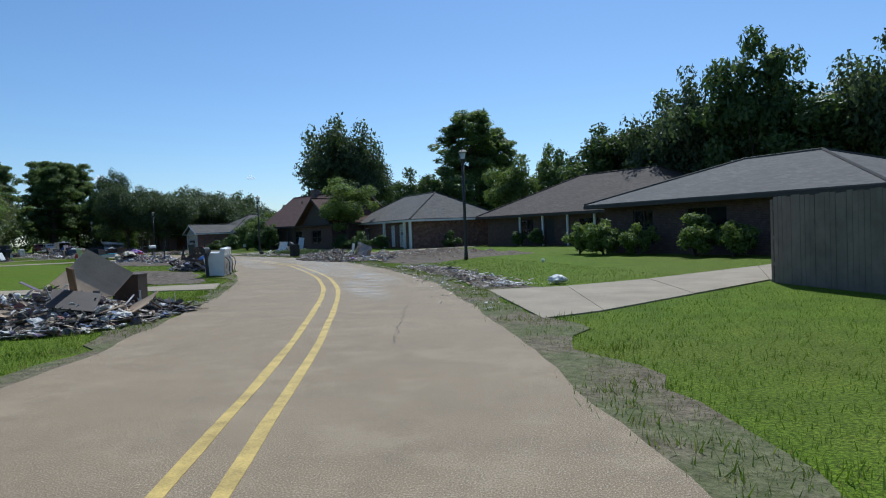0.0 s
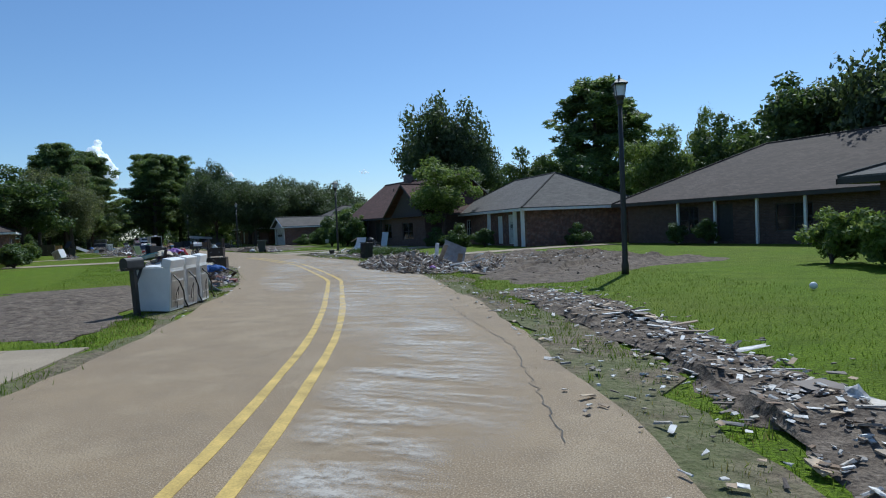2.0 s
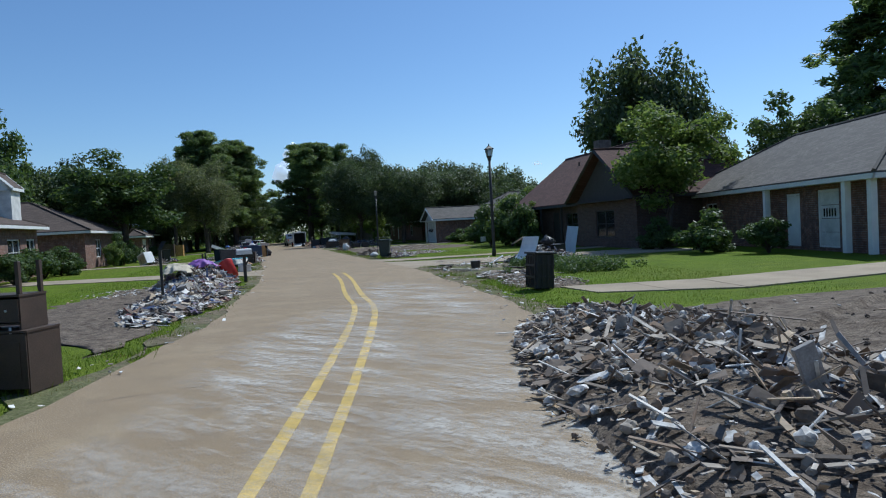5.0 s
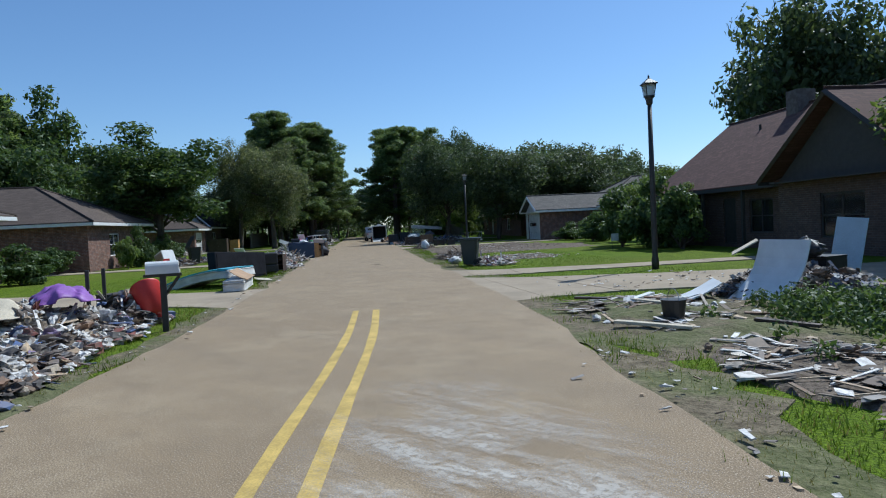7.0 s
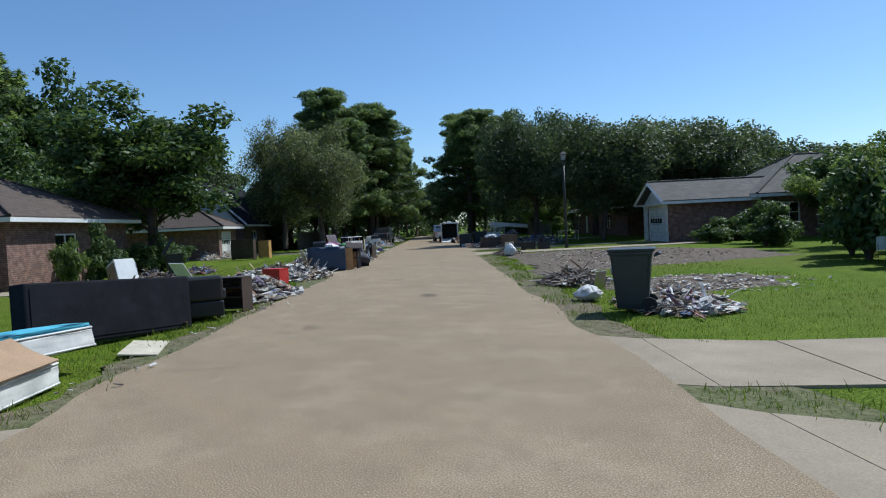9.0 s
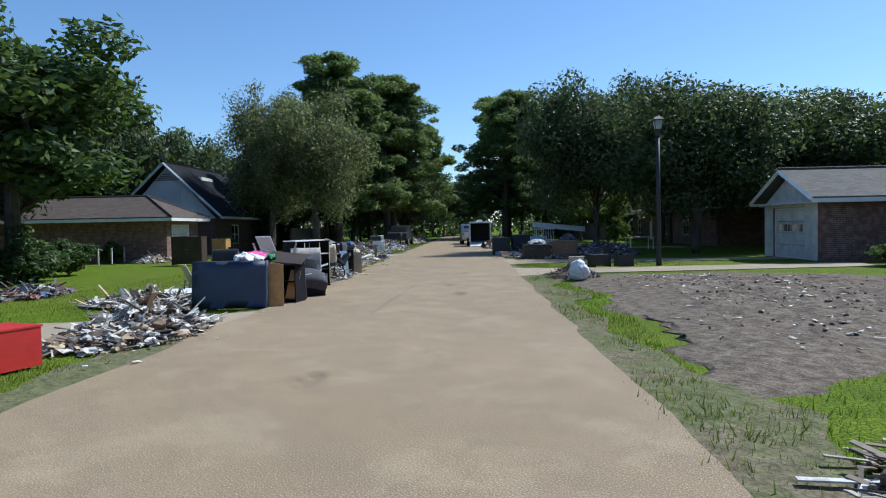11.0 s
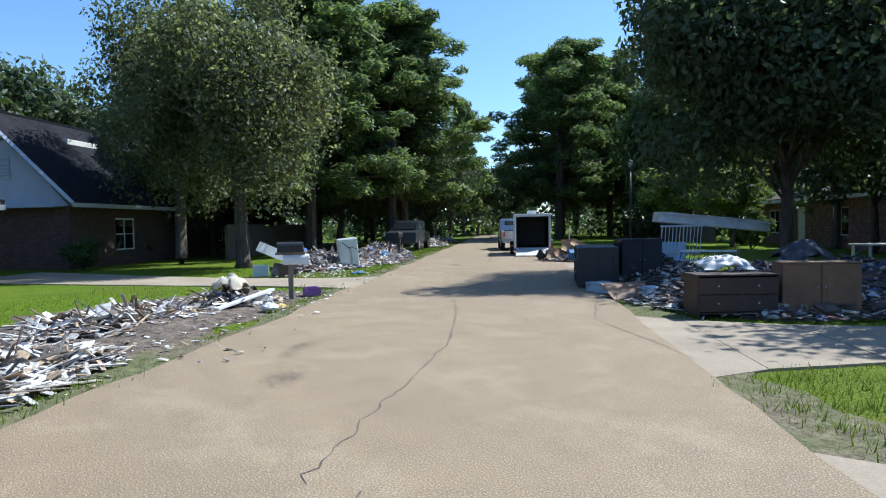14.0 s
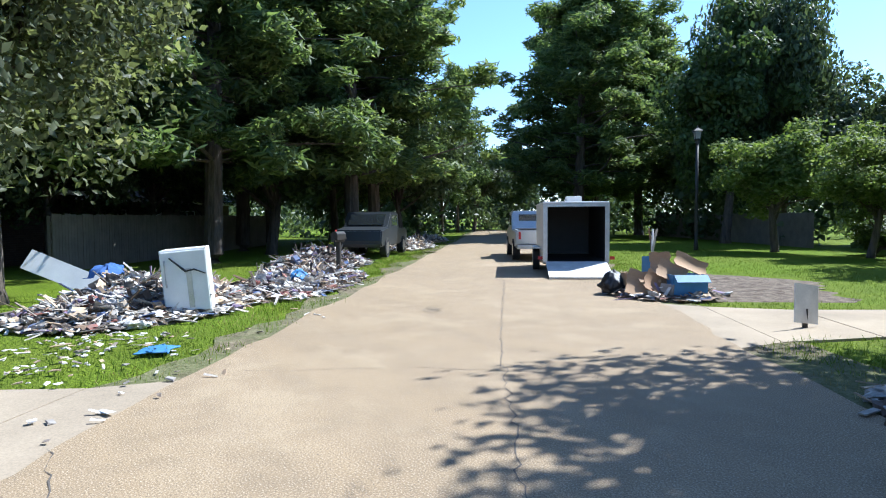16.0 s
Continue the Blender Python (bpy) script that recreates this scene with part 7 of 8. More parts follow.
cloth(at_sd(76.25, -3.0, 0.93, 60), 0.22, 0.16, 0.12, plain("green_plastic", (0.1, 0.4, 0.12), 0.5, 0.2, 3), "bright green plastic bag on the heap", 44)
sheet(at_sd(83.4, -2.95, 0.0, -52, -10), 0.66, 0.84, BLUE_PALE, "pale blue panel standing against the row", "panel", "panel")
cabinet(at_sd(83.0, -3.3, 0, -30), 0.8, 0.5, 0.72, BLACK, "black television stand with open shelves", shelves=1)
table = thing("folding_table", at_sd(82.6, -3.6, 0.78, 20, 12), "folded wooden table tilted on the heap", "table")
part("tabletop", box_bm(-0.7, -0.4, 0, 0.7, 0.4, 0.03, bevel=0.008), WOOD_PALE, table)
for x in (-0.6, 0.6):
    for y in (-0.33, 0.33):
        part("leg", tube_bm([(x, y, 0), (x * 0.8, y, 0.5)], [0.015, 0.015], 6), METAL_DARK, table)
cabinet(at_sd(84.2, -2.85, 0, -80, -6), 0.4, 0.4, 0.8, WOOD_DARK, "dark brown case leaning against the bins", shelves=1)
sheet(at_sd(84.6, -2.6, 0.0, -80, -14), 0.3, 0.75, WOOD_PALE, "pale plywood strip leaning on a bin", "board", "board")
wheeled_bin(at_sd(86.3, -3.5, 0, -60, 0, 7), BIN_BLUE, "dark wheeled bin at the end of the furniture row", 0, 0.92)
sofa(at_sd(83.9, -4.0, 0.0, 175, 0, 0), 0.9, 0.85, 0.8, BLACK, "black recliner chair behind the bins", 1, "armchair")
plank(at_sd(84.9, -2.75, 0.03, 75, 88), 0.8, WOOD_MID, "brown plank lying at the roadside")
plank(at_sd(84.2, -2.6, 0.03, 100, 88), 1.1, CREAM, "pale board lying at the roadside")
sheet(at_sd(84.5, -2.35, 0.01, 30, -88), 0.8, 0.5, WOOD_PALE, "pale plywood offcut lying at the road edge", "plywood_sheet", "plywood")
heap_sd("fallen siding and insulation near the garage", 97.2, -15.3, 2.6, 1.1, 0.6, 170, MIX, [SCRAP_PALE], 23)
for k in range(3):
    stake(at_sd(93.5 + 1.2 * k, -16.8, 0, 0), 0.8, DIRTY_WHITE, "short pale garden post by the lawn")
heap_sd("low heap of splintered pale boards", 88.3, -4.6, 1.8, 1.3, 0.22, 220, WOODY, [SCRAP_PALE, SCRAP_PALE, SCRAP_DARK], 24)
heap_sd("low heap of white trim boards and planks", 92.4, -5.4, 2.1, 1.1, 0.18, 150, WOODY, [SCRAP_PALE, SCRAP_PALE, SCRAP_DARK], 25)
heap_sd("boards and bedding piled round the mailboxes", 94.8, -4.6, 1.1, 0.9, 0.24, 90, MIX, [SCRAP_PALE, SCRAP_DARK], 26)
plank(at_sd(93.4, -4.2, 0.05, 70, 82), 1.5, WHITE, "long white trim board lying on debris")
cloth(at_sd(94.7, -4.5, 0.28, 0), 0.6, 0.55, 0.35, CREAM, "cream cloth bundle on debris", 20)
carton(at_sd(96.1, -3.3, 0, 30), 0.42, 0.3, 0.17, PURPLE, "purple plastic crate on the grass", False, "crate")
mailbox(at_sd(95.5, -3.55, 0, 14), BLACK, "black and white mailboxes on one wooden post", WOOD_FENCE, WHITE)
sack(at_sd(93.6, -3.3, 0.0, 0), 0.34, 0.16, WHITE, "small white plastic bag on the verge", seed=5)
cloth(at_sd(93.9, -3.2, 0.0, 0), 0.2, 0.18, 0.08, YELLOW, "small yellow bag on the verge", 22)
litter("torn paper and scraps round the mailboxes", [tuple(W(89, -3.6).xy), tuple(W(97, -3.9).xy)], 1.4, 220, LITTER, SCRAP_PALE, 27)
carton(at_sd(101.7, -6.6, 0, 20), 0.55, 0.45, 0.32, BLUE_PALE, "pale blue drawer box on the lawn", False, "drawer")
cabinet(at_sd(101.9, -5.7, 0.0, 40, -70), 0.7, 0.4, 0.5, WOOD_DARK, "dark drawer lying on its back", drawers=0)
heap_sd("wide heap of white scraps, insulation and boards", 106.2, -5.9, 2.6, 1.6, 0.6, 560, MIX, [SCRAP_PALE, SCRAP_PALE, SCRAP_MIX, SCRAP_DARK], 30)
heap_sd("long low heap of paper, boards and cloth by the road", 110.0, -4.5, 3.4, 1.2, 0.42, 420, MIX, [SCRAP_PALE, SCRAP_MIX, SCRAP_DARK], 31)
fridge = appliance(at_sd(105.35, -4.75, 0.02, -70, 0, -5), 0.68, 0.6, 1.02, WHITE, "white dented refrigerator standing among debris", name="refrigerator", cat="refrigerator")
part("grey_tape", boxes((0.02, -0.352, 0.12, 0.1, -0.347, 0.72)), STEEL, fridge, "strip of grey tape down the door")
part("hinge_stain", tube_bm([(-0.2, -0.352, 0.9), (0.02, -0.356, 0.68), (0.14, -0.356, 0.7), (0.3, -0.354, 0.62)], [0.012, 0.02, 0.014, 0.01], 6), METAL_DARK, fridge, "dark bent bracket on the door")
sheet(at_sd(107.0, -8.0, 0.25, -78, -24, 24), 1.75, 0.4, WHITE, "long white board lying on the heap", "panel", "panel")
cloth(at_sd(106.6, -6.9, 0.45, 0), 0.7, 0.5, 0.3, BLUE_CLOTH, "crumpled blue tarp on the heap", 25)
cloth(at_sd(108.8, -4.1, 0.2, 0), 0.5, 0.4, 0.25, CARD_BLUE, "bright blue plastic bag in the debris", 26)
cloth(at_sd(102.5, -3.75, 0.0, 10), 0.42, 0.36, 0.04, CARD_BLUE, "flat turquoise plastic scrap on the grass", 28)
litter("trampled white scraps on the grass", [tuple(W(100.9, -4.8).xy), tuple(W(103.6, -4.6).xy)], 1.2, 180, LITTER, SCRAP_PALE, 32)
mailbox(at_sd(111.7, -4.0, 0, 80), METAL_DARK, "dark mailbox standing in debris")
heap_sd("dark heap of furniture and bags further along", 115.6, -5.6, 3.2, 1.4, 0.75, 330, MIX, [SCRAP_DARK, SCRAP_MIX], 33)
heap_sd("far heap of mixed household debris", 128.5, -4.6, 3.5, 1.2, 0.7, 230, MIX, [SCRAP_DARK, SCRAP_PALE], 34)
heap_sd("far low heap of pale debris", 137.0, -4.4, 3.0, 1.0, 0.5, 150, MIX, [SCRAP_PALE, SCRAP_DARK], 35)

# ======== right side ========
litter("trodden plaster and splinters along the ditch edge", [(5.1, 15.0), (4.3, 17.2), (3.0, 20.2), (1.1, 24.2), (-0.3, 26.6)], 1.0, 800, LITTER, SCRAP_PALE, 40)
litter("boards and splinters along the ditch edge", [(5.2, 15.1), (4.2, 17.8), (2.3, 22.6)], 0.6, 45, WOODY, SCRAP_PALE, 41)
litter("dark splinters, roots and torn felt along the ditch edge", [(5.0, 15.1), (4.1, 17.6), (2.9, 20.2), (1.0, 24.2)], 0.9, 400, LITTER, SCRAP_EARTH, 47)
sack(pose(6.35, 15.95, 0), 0.5, 0.22, DIRTY_WHITE, "torn white sack of rubbish at the ditch", seed=2)
heap("long roadside heap of soil, plaster and broken boards", -7.6, 35.7, 128, 5.2, 1.6, 0.72, 620, RUBBLE, [SCRAP_EARTH, SCRAP_PALE, SCRAP_EARTH, SCRAP_EARTH], 42, size=0.8)
heap("low tail of boards spilling from the heap", -3.4, 33.6, 100, 2.0, 1.0, 0.2, 150, RUBBLE, [SCRAP_PALE, SCRAP_EARTH], 43)
sheet(pose(-5.55, 35.55, 0.0, -26, 24, 40), 0.95, 1.0, STAINED, "grey board leaning in the heap", "panel", "panel", 0.04, torn=0.015)
plank(pose(-5.85, 34.6, 0.12, 4, 6, 40), 0.8, WHITE, "white plank standing upright in the heap")
plank(pose(-5.0, 34.9, 0.2, 68, 10, 20), 0.9, STAINED, "pale plank leaning in the heap", 0.18)
plank(pose(-4.15, 34.3, 0.34, 83, 0, 25), 1.7, WHITE, "long white trim board across the soil")
plank(pose(-4.0, 33.5, 0.26, 84, 0, 33), 1.3, WHITE, "white board across the soil")
plank(pose(-4.75, 33.2, 0.16, 84, 0, 118), 0.75, WHITE, "short white board at the foot of the heap", 0.09)
plank(pose(-5.4, 33.9, 0.3, 52, 6, 36), 0.95, STAINED, "grey plank leaning in the heap", 0.16)
plank(pose(-6.5, 34.4, 0.1, 6, -22, 40), 0.6, STAINED, "grey plank leaning at the heap's edge", 0.15)
cloth(pose(-5.2, 32.45, 0.06), 0.5, 0.4, 0.14, RED, "red cloth at the foot of the heap", 47)
toy = tagged(new("ball", mesh_of("ball", *[(ico(3)[0] * 0.12 + (0, 0, 0.11)).tolist(), ico(3)[1]], PURPLE, True)), "faded purple ball beside the heap", "ball")
toy.matrix_world = pose(-4.98, 32.14, 0)
ball = tagged(new("ball", mesh_of("ball", *[(ico(3)[0] * 0.075 + (0, 0, 0.06)).tolist(), ico(3)[1]], WHITE, True)), "small white ball lying on the lawn", "ball")
ball.matrix_world = pose(5.46, 26.2, 0)
crate = thing("plastic_crate", at_sd(37.3, 3.6, 0, 0, 3), "black ribbed plastic crate on the verge", "crate")
part("body", box_bm(-0.3, -0.23, 0, 0.3, 0.23, 0.8, bevel=0.025), BLACK, crate)
for k in range(4):
    part("rib", boxes((-0.325, -0.2 + 0.125 * k, 0.05, -0.302, -0.165 + 0.125 * k, 0.76)), BLACK, crate)
for k in range(5):
    part("rib", boxes((-0.27 + 0.126 * k, 0.232, 0.05, -0.235 + 0.126 * k, 0.252, 0.76)), BLACK, crate)
for z in (0.25, 0.52):
    part("band", boxes((-0.335, -0.22, z, -0.327, 0.22, z + 0.05), (-0.29, 0.254, z, 0.29, 0.262, z + 0.05)), BLACK, crate)
part("rim", box_bm(-0.34, -0.27, 0.8, 0.34, 0.27, 0.85, bevel=0.015), BLACK, crate)
heap_sd("strewn boards and shingles on the verge", 41.6, 4.6, 1.7, 1.1, 0.06, 30, WOODY, [SCRAP_PALE, SCRAP_EARTH], 44, steep=0.15)
heap_sd("strewn boards, buckets and scraps on the driveway edge", 45.8, 4.8, 2.0, 1.5, 0.08, 60, WOODY, [SCRAP_PALE, SCRAP_EARTH], 45, steep=0.18)
heap_sd("fine splinters and paper along the verge", 38.8, 4.3, 1.6, 1.0, 0.05, 120, LITTER, [SCRAP_PALE, SCRAP_EARTH, SCRAP_EARTH], 46, steep=0.2)
heap_sd("heap of black bags and dark furniture on the lawn", 47.0, 7.9, 1.5, 1.4, 0.75, 150, CLOTHY, [SCRAP_DARK], 47)
sheet(at_sd(46.2, 6.5, 0.0, 190, -36), 1.1, 1.25, WHITE, "large bowed white sheet leaning on the heap", "panel", "panel", 0.16)
sheet(at_sd(46.9, 5.5, 0.0, 160, -64), 0.9, 0.8, WHITE, "white board lying against the heap", "panel", "panel", 0.03)
sheet(at_sd(47.95, 9.55, 0.0, 195, -10, 4), 0.66, 1.32, BLUE_PALE, "pale blue door panel standing on the lawn", "door_panel", "door")
sheet(at_sd(47.4, 6.9, 0.75, 150, -60), 0.8, 0.5, CREAM, "cream board on top of the heap", "panel", "panel")
cabinet(at_sd(47.6, 8.6, 0, 200), 1.1, 0.6, 0.6, BLACK, "black low cabinet behind the boards", doors=2)
for k, (s, d, w, h_) in enumerate(((47.2, 8.3, 0.7, 0.6), (46.4, 8.6, 0.6, 0.5))):
    sack(at_sd(s, d, 0.62 if k == 0 else 0.0, 30 * k), w * 0.8, h_ * 0.65, BLACK, "shiny black rubbish bag on the heap", seed=6 + k)
bucket = thing("bucket", at_sd(44.9, 4.5, 0.0, 0), "dark bucket with a wire handle among boards", "bucket")
part("wall", lathe_bm([(0.14, 0.0), (0.18, 0.3), (0.19, 0.31), (0.17, 0.3), (0.13, 0.02)], 16), METAL_DARK, bucket)
part("handle", tube_bm([(0.18 * math.cos(a), 0, 0.3 + 0.16 * math.sin(a)) for a in np.linspace(0, math.pi, 9)], [0.006] * 9, 5), STEEL, bucket)
for k in range(9):
    rnd = random.Random(k)
    plank(at_sd(43.4 + 0.5 * k, 4.6 + rnd.uniform(-0.6, 1.4), 0.06, rnd.uniform(20, 160), 88), rnd.uniform(0.5, 1.2), (WOOD_DARK, CREAM, WOOD_MID, WHITE)[k % 4], "loose broken board on the verge", 0.12)
litter("scraps strewn over the driveway apron", [tuple(W(49.5, 5).xy), tuple(W(51.5, 9).xy)], 2.2, 90, LITTER, SCRAP_PALE, 48)
wheeled_bin(at_sd(60.2, 4.05, 0, 160), BIN_BLUE, "dark wheeled bin with a round badge on the verge")
heap_sd("scraps and bags round the bin", 60.8, 4.9, 1.5, 0.9, 0.22, 130, MIX, [SCRAP_PALE, SCRAP_MIX], 50)
litter("white scraps over scraped earth", [tuple(W(62.8, 6.0).xy), tuple(W(65.0, 8.0).xy)], 2.0, 420, LITTER, SCRAP_PALE, 51)
heap_sd("dark heap of brush and roots", 65.6, 4.2, 1.1, 0.8, 0.32, 120, [("board", 0.6), ("chip", 0.3), ("lump", 0.1)], [SCRAP_EARTH], 52, steep=0.25)
sack(at_sd(61.9, 3.7, 0, 0), 0.55, 0.3, DIRTY_WHITE, "grey-white bag on the verge", seed=9)
sheet(at_sd(63.6, 4.3, 0.0, 120, -14), 0.3, 0.42, STEEL, "bent metal sheet standing in scraps", "panel", "panel")
yard_sign(at_sd(65.5, 11.8, 0, 200 - 90))
sack(at_sd(80.9, 4.3, 0, 20), 0.62, 0.62, WHITE, "full white rubbish bag on bare soil", seed=11)
heap_sd("small mound of dark soil and roots", 82.0, 4.3, 1.0, 0.8, 0.4, 130, [("chip", 0.6), ("lump", 0.3), ("board", 0.1)], [SCRAP_EARTH, SOIL, SOIL], 53, size=0.6)
sheet(at_sd(82.1, 4.3, 0.3, 110, -40), 0.5, 0.4, CREAM, "torn cardboard on the soil mound", "cardboard_sheet", "cardboard", 0.05)
cabinet(at_sd(86.3, 5.9, 0, 120), 0.7, 0.45, 0.42, BLACK, "low black case on the grass strip", drawers=1)
carton(at_sd(86.4, 6.8, 0, 100), 0.6, 0.4, 0.4, BLACK, "black plastic storage box on the grass strip", False, "storage_box")
# the big shaded heap
heap_sd("large heap of dark furniture and bedding in tree shade", 94.6, 5.4, 2.3, 2.2, 0.75, 320, MIX, [SCRAP_DARK, SCRAP_MIX, SCRAP_DARK], 55)
heap_sd("dark heap of furniture spilling onto the road edge", 99.6, 4.6, 2.2, 1.8, 0.72, 300, MIX, [SCRAP_DARK, SCRAP_PALE, SCRAP_DARK], 56)
heap_sd("dark heap of household rubbish under the oaks", 97.0, 8.0, 3.0, 1.8, 0.8, 280, MIX, [SCRAP_DARK, SCRAP_MIX], 57)
cabinet(at_sd(93.0, 5.6, 0, -95), 1.1, 0.5, 0.78, WOOD_MID, "brown wooden chest lying in the heap", back=WOOD_MID, doors=2)
cabinet(at_sd(92.9, 4.3, 0, -85), 1.2, 0.6, 0.62, WOOD_DARK, "dark desk with drawers in the heap", drawers=2)
case = thing("black_case", at_sd(98.15, 2.95, 0.0, -4), "long black ribbed furniture case at the road edge", "case")
part("body", box_bm(-0.95, -0.45, 0.02, 0.95, 0.45, 0.9, bevel=0.015), BLACK, case)
for k in range(7):
    part("rib", boxes((-0.9 + k * 0.29, 0.455, 0.06, -0.86 + k * 0.29, 0.475, 0.86)), BLACK, case)
for z in (0.3, 0.58):
    part("cross_rib", boxes((-0.92, 0.477, z, 0.92, 0.487, z + 0.035)), BLACK, case)
for k in range(3):
    part("end_rib", boxes((-0.975, -0.36 + 0.34 * k, 0.06, -0.955, -0.33 + 0.34 * k, 0.86)), BLACK, case)
cabinet(at_sd(98.6, 4.0, 0, -84), 0.95, 0.7, 1.02, BLACK, "black wardrobe case beside another", doors=2)
for k, (yw, rx) in enumerate(((-70, 8), (-100, 70))):
    cr = thing("crib_rail", at_sd(100.6 - 1.2 * k, 5.5 + 0.3 * k, 0.45 if k else 0.55, yw, rx), "white slatted crib rail thrown on the heap", "crib rail", "white crib rails")
    for z in (0, 0.75):
        part("rail", boxes((-0.65, -0.02, z, 0.65, 0.02, z + 0.05)), WHITE, cr)
    for q in range(12):
        part("slat", tube_bm([(-0.6 + q * 0.109, 0, 0.05), (-0.6 + q * 0.109, 0, 0.75)], [0.012, 0.012], 6), WHITE, cr)
mattress(at_sd(101.0, 6.4, 1.28, -84, 0, 6), 3.0, 0.55, 0.28, DIRTY_WHITE, "long grey foam mattress lying across the heap", DIRTY_WHITE)
# a pale sheet; the blue of the tree shade is put into its colour
sheet(at_sd(100.2, 5.0, 0.2, -100, -40), 1.1, 0.9, BLUE_PALE, "pale panel leaning in the heap, coloured with blue shade", "panel", "panel", 0.08)
mattress(at_sd(96.2, 2.95, 0.0, -60, 0, 0), 0.4, 1.0, 0.2, BLUE_PALE, "pale blue rolled cushion on the road edge", BLUE_PALE, "cushion")
mattress(at_sd(95.4, 3.9, 0.0, 20, 0, 0), 0.45, 0.8, 0.2, BLUE_PALE, "blue-white cushion beside the heap", BLUE_PALE, "cushion")
sheet(at_sd(95.0, 3.3, 0.0, -75, -68), 0.9, 0.7, WOOD_MID, "brown panel lying at the road edge", "panel", "panel")
cloth(at_sd(93.6, 4.4, 0.66, 0), 1.0, 0.8, 0.25, DIRTY_WHITE, "white sheet over a desk", 31)
cloth(at_sd(94.4, 6.0, 0.75, 0), 1.1, 0.8, 0.35, GREY_DARK, "striped dark bedding on the heap", 33)
t = thing("picnic_table", at_sd(101.5, 11.2, 0, 100), "pale garden table in tree shade", "table")
part("tabletop", box_bm(-0.8, -0.4, 0.7, 0.8, 0.4, 0.74, bevel=0.008), DIRTY_WHITE, t)
for x in (-0.7, 0.7):
    for y in (-0.33, 0.33):
        part("leg", boxes((x - 0.03, y - 0.03, 0, x + 0.03, y + 0.03, 0.7)), DIRTY_WHITE, t)
sheet(at_sd(104.55, 4.15, 0.06, -60, -6, 8), 0.46, 0.52, DIRTY_WHITE, "small blank board standing at the driveway", "sign_board", "sign")
stake(at_sd(104.6, 4.15, -0.05, -95), 0.3, METAL_DARK, "thin stake holding a small board")
# cardboard in front of the trailer
carton(at_sd(107.75, 3.45, 0, -84), 0.62, 0.45, 0.44, CARD_BLUE, "blue printed cardboard box at the road edge")
carton(at_sd(108.2, 2.8, 0, -70), 0.7, 0.5, 0.42, CARD, "brown cardboard box in the pile")
for k, (s, d, z, yw, rx, ry, w, h_, words) in enumerate(((107.55, 2.62, 0.04, -88, -30, 18, 0.62, 0.5, "torn cardboard flap leaning on boxes"), (107.5, 2.95, 0.06, -80, -36, 30, 0.7, 0.45, "bent cardboard sheet sliding to the road"), (107.65, 3.15, 0.34, -96, -42, 22, 0.55, 0.42, "folded cardboard across the boxes"),
                                                    (107.8, 3.55, 0.5, -86, -40, 24, 0.62, 0.34, "rolled cardboard on top of the pile"), (108.5, 3.2, 0.42, -90, -16, -4, 0.4, 0.4, "upright cardboard flap behind the boxes"))):
    sheet(at_sd(s, d, z, yw, rx, ry), w, h_, CARD if k != 1 else CARD_DARK, words, "cardboard_sheet", "cardboard", 0.05, torn=0.02)
sack(at_sd(108.35, 2.25, 0, 0), 0.55, 0.5, BLACK, "black rubbish bag beside cardboard", seed=15)
heap_sd("cardboard scraps and packaging", 108.2, 3.2, 1.0, 1.1, 0.35, 70, MIX, [SCRAP_PALE, SCRAP_MIX], 60)
carton(at_sd(110.4, 3.5, 0, 20), 0.45, 0.4, 0.6, CARD_BLUE, "blue tub with brooms beside the trailer", False, "storage_box")
for k in range(3):
    plank(at_sd(110.3 + 0.1 * k, 3.3 + 0.12 * k, 0.1, 40 * k, 12, 8), 1.15, (CREAM, WHITE, WOOD_MID)[k], "broom handle leaning in a tub", 0.035)


# ---- vehicles ----
def road_wheel(parent, x, y, r, w):
    wh = part("wheel", tube_bm([(x, y - w / 2, r), (x, y + w / 2, r)], [r, r], 22), TYRE, parent)
    part("rim", tube_bm([(x, y - w / 2 - 0.006, r), (x, y + w / 2 + 0.006, r)], [r * 0.6, r * 0.6], 18), STEEL, wh)


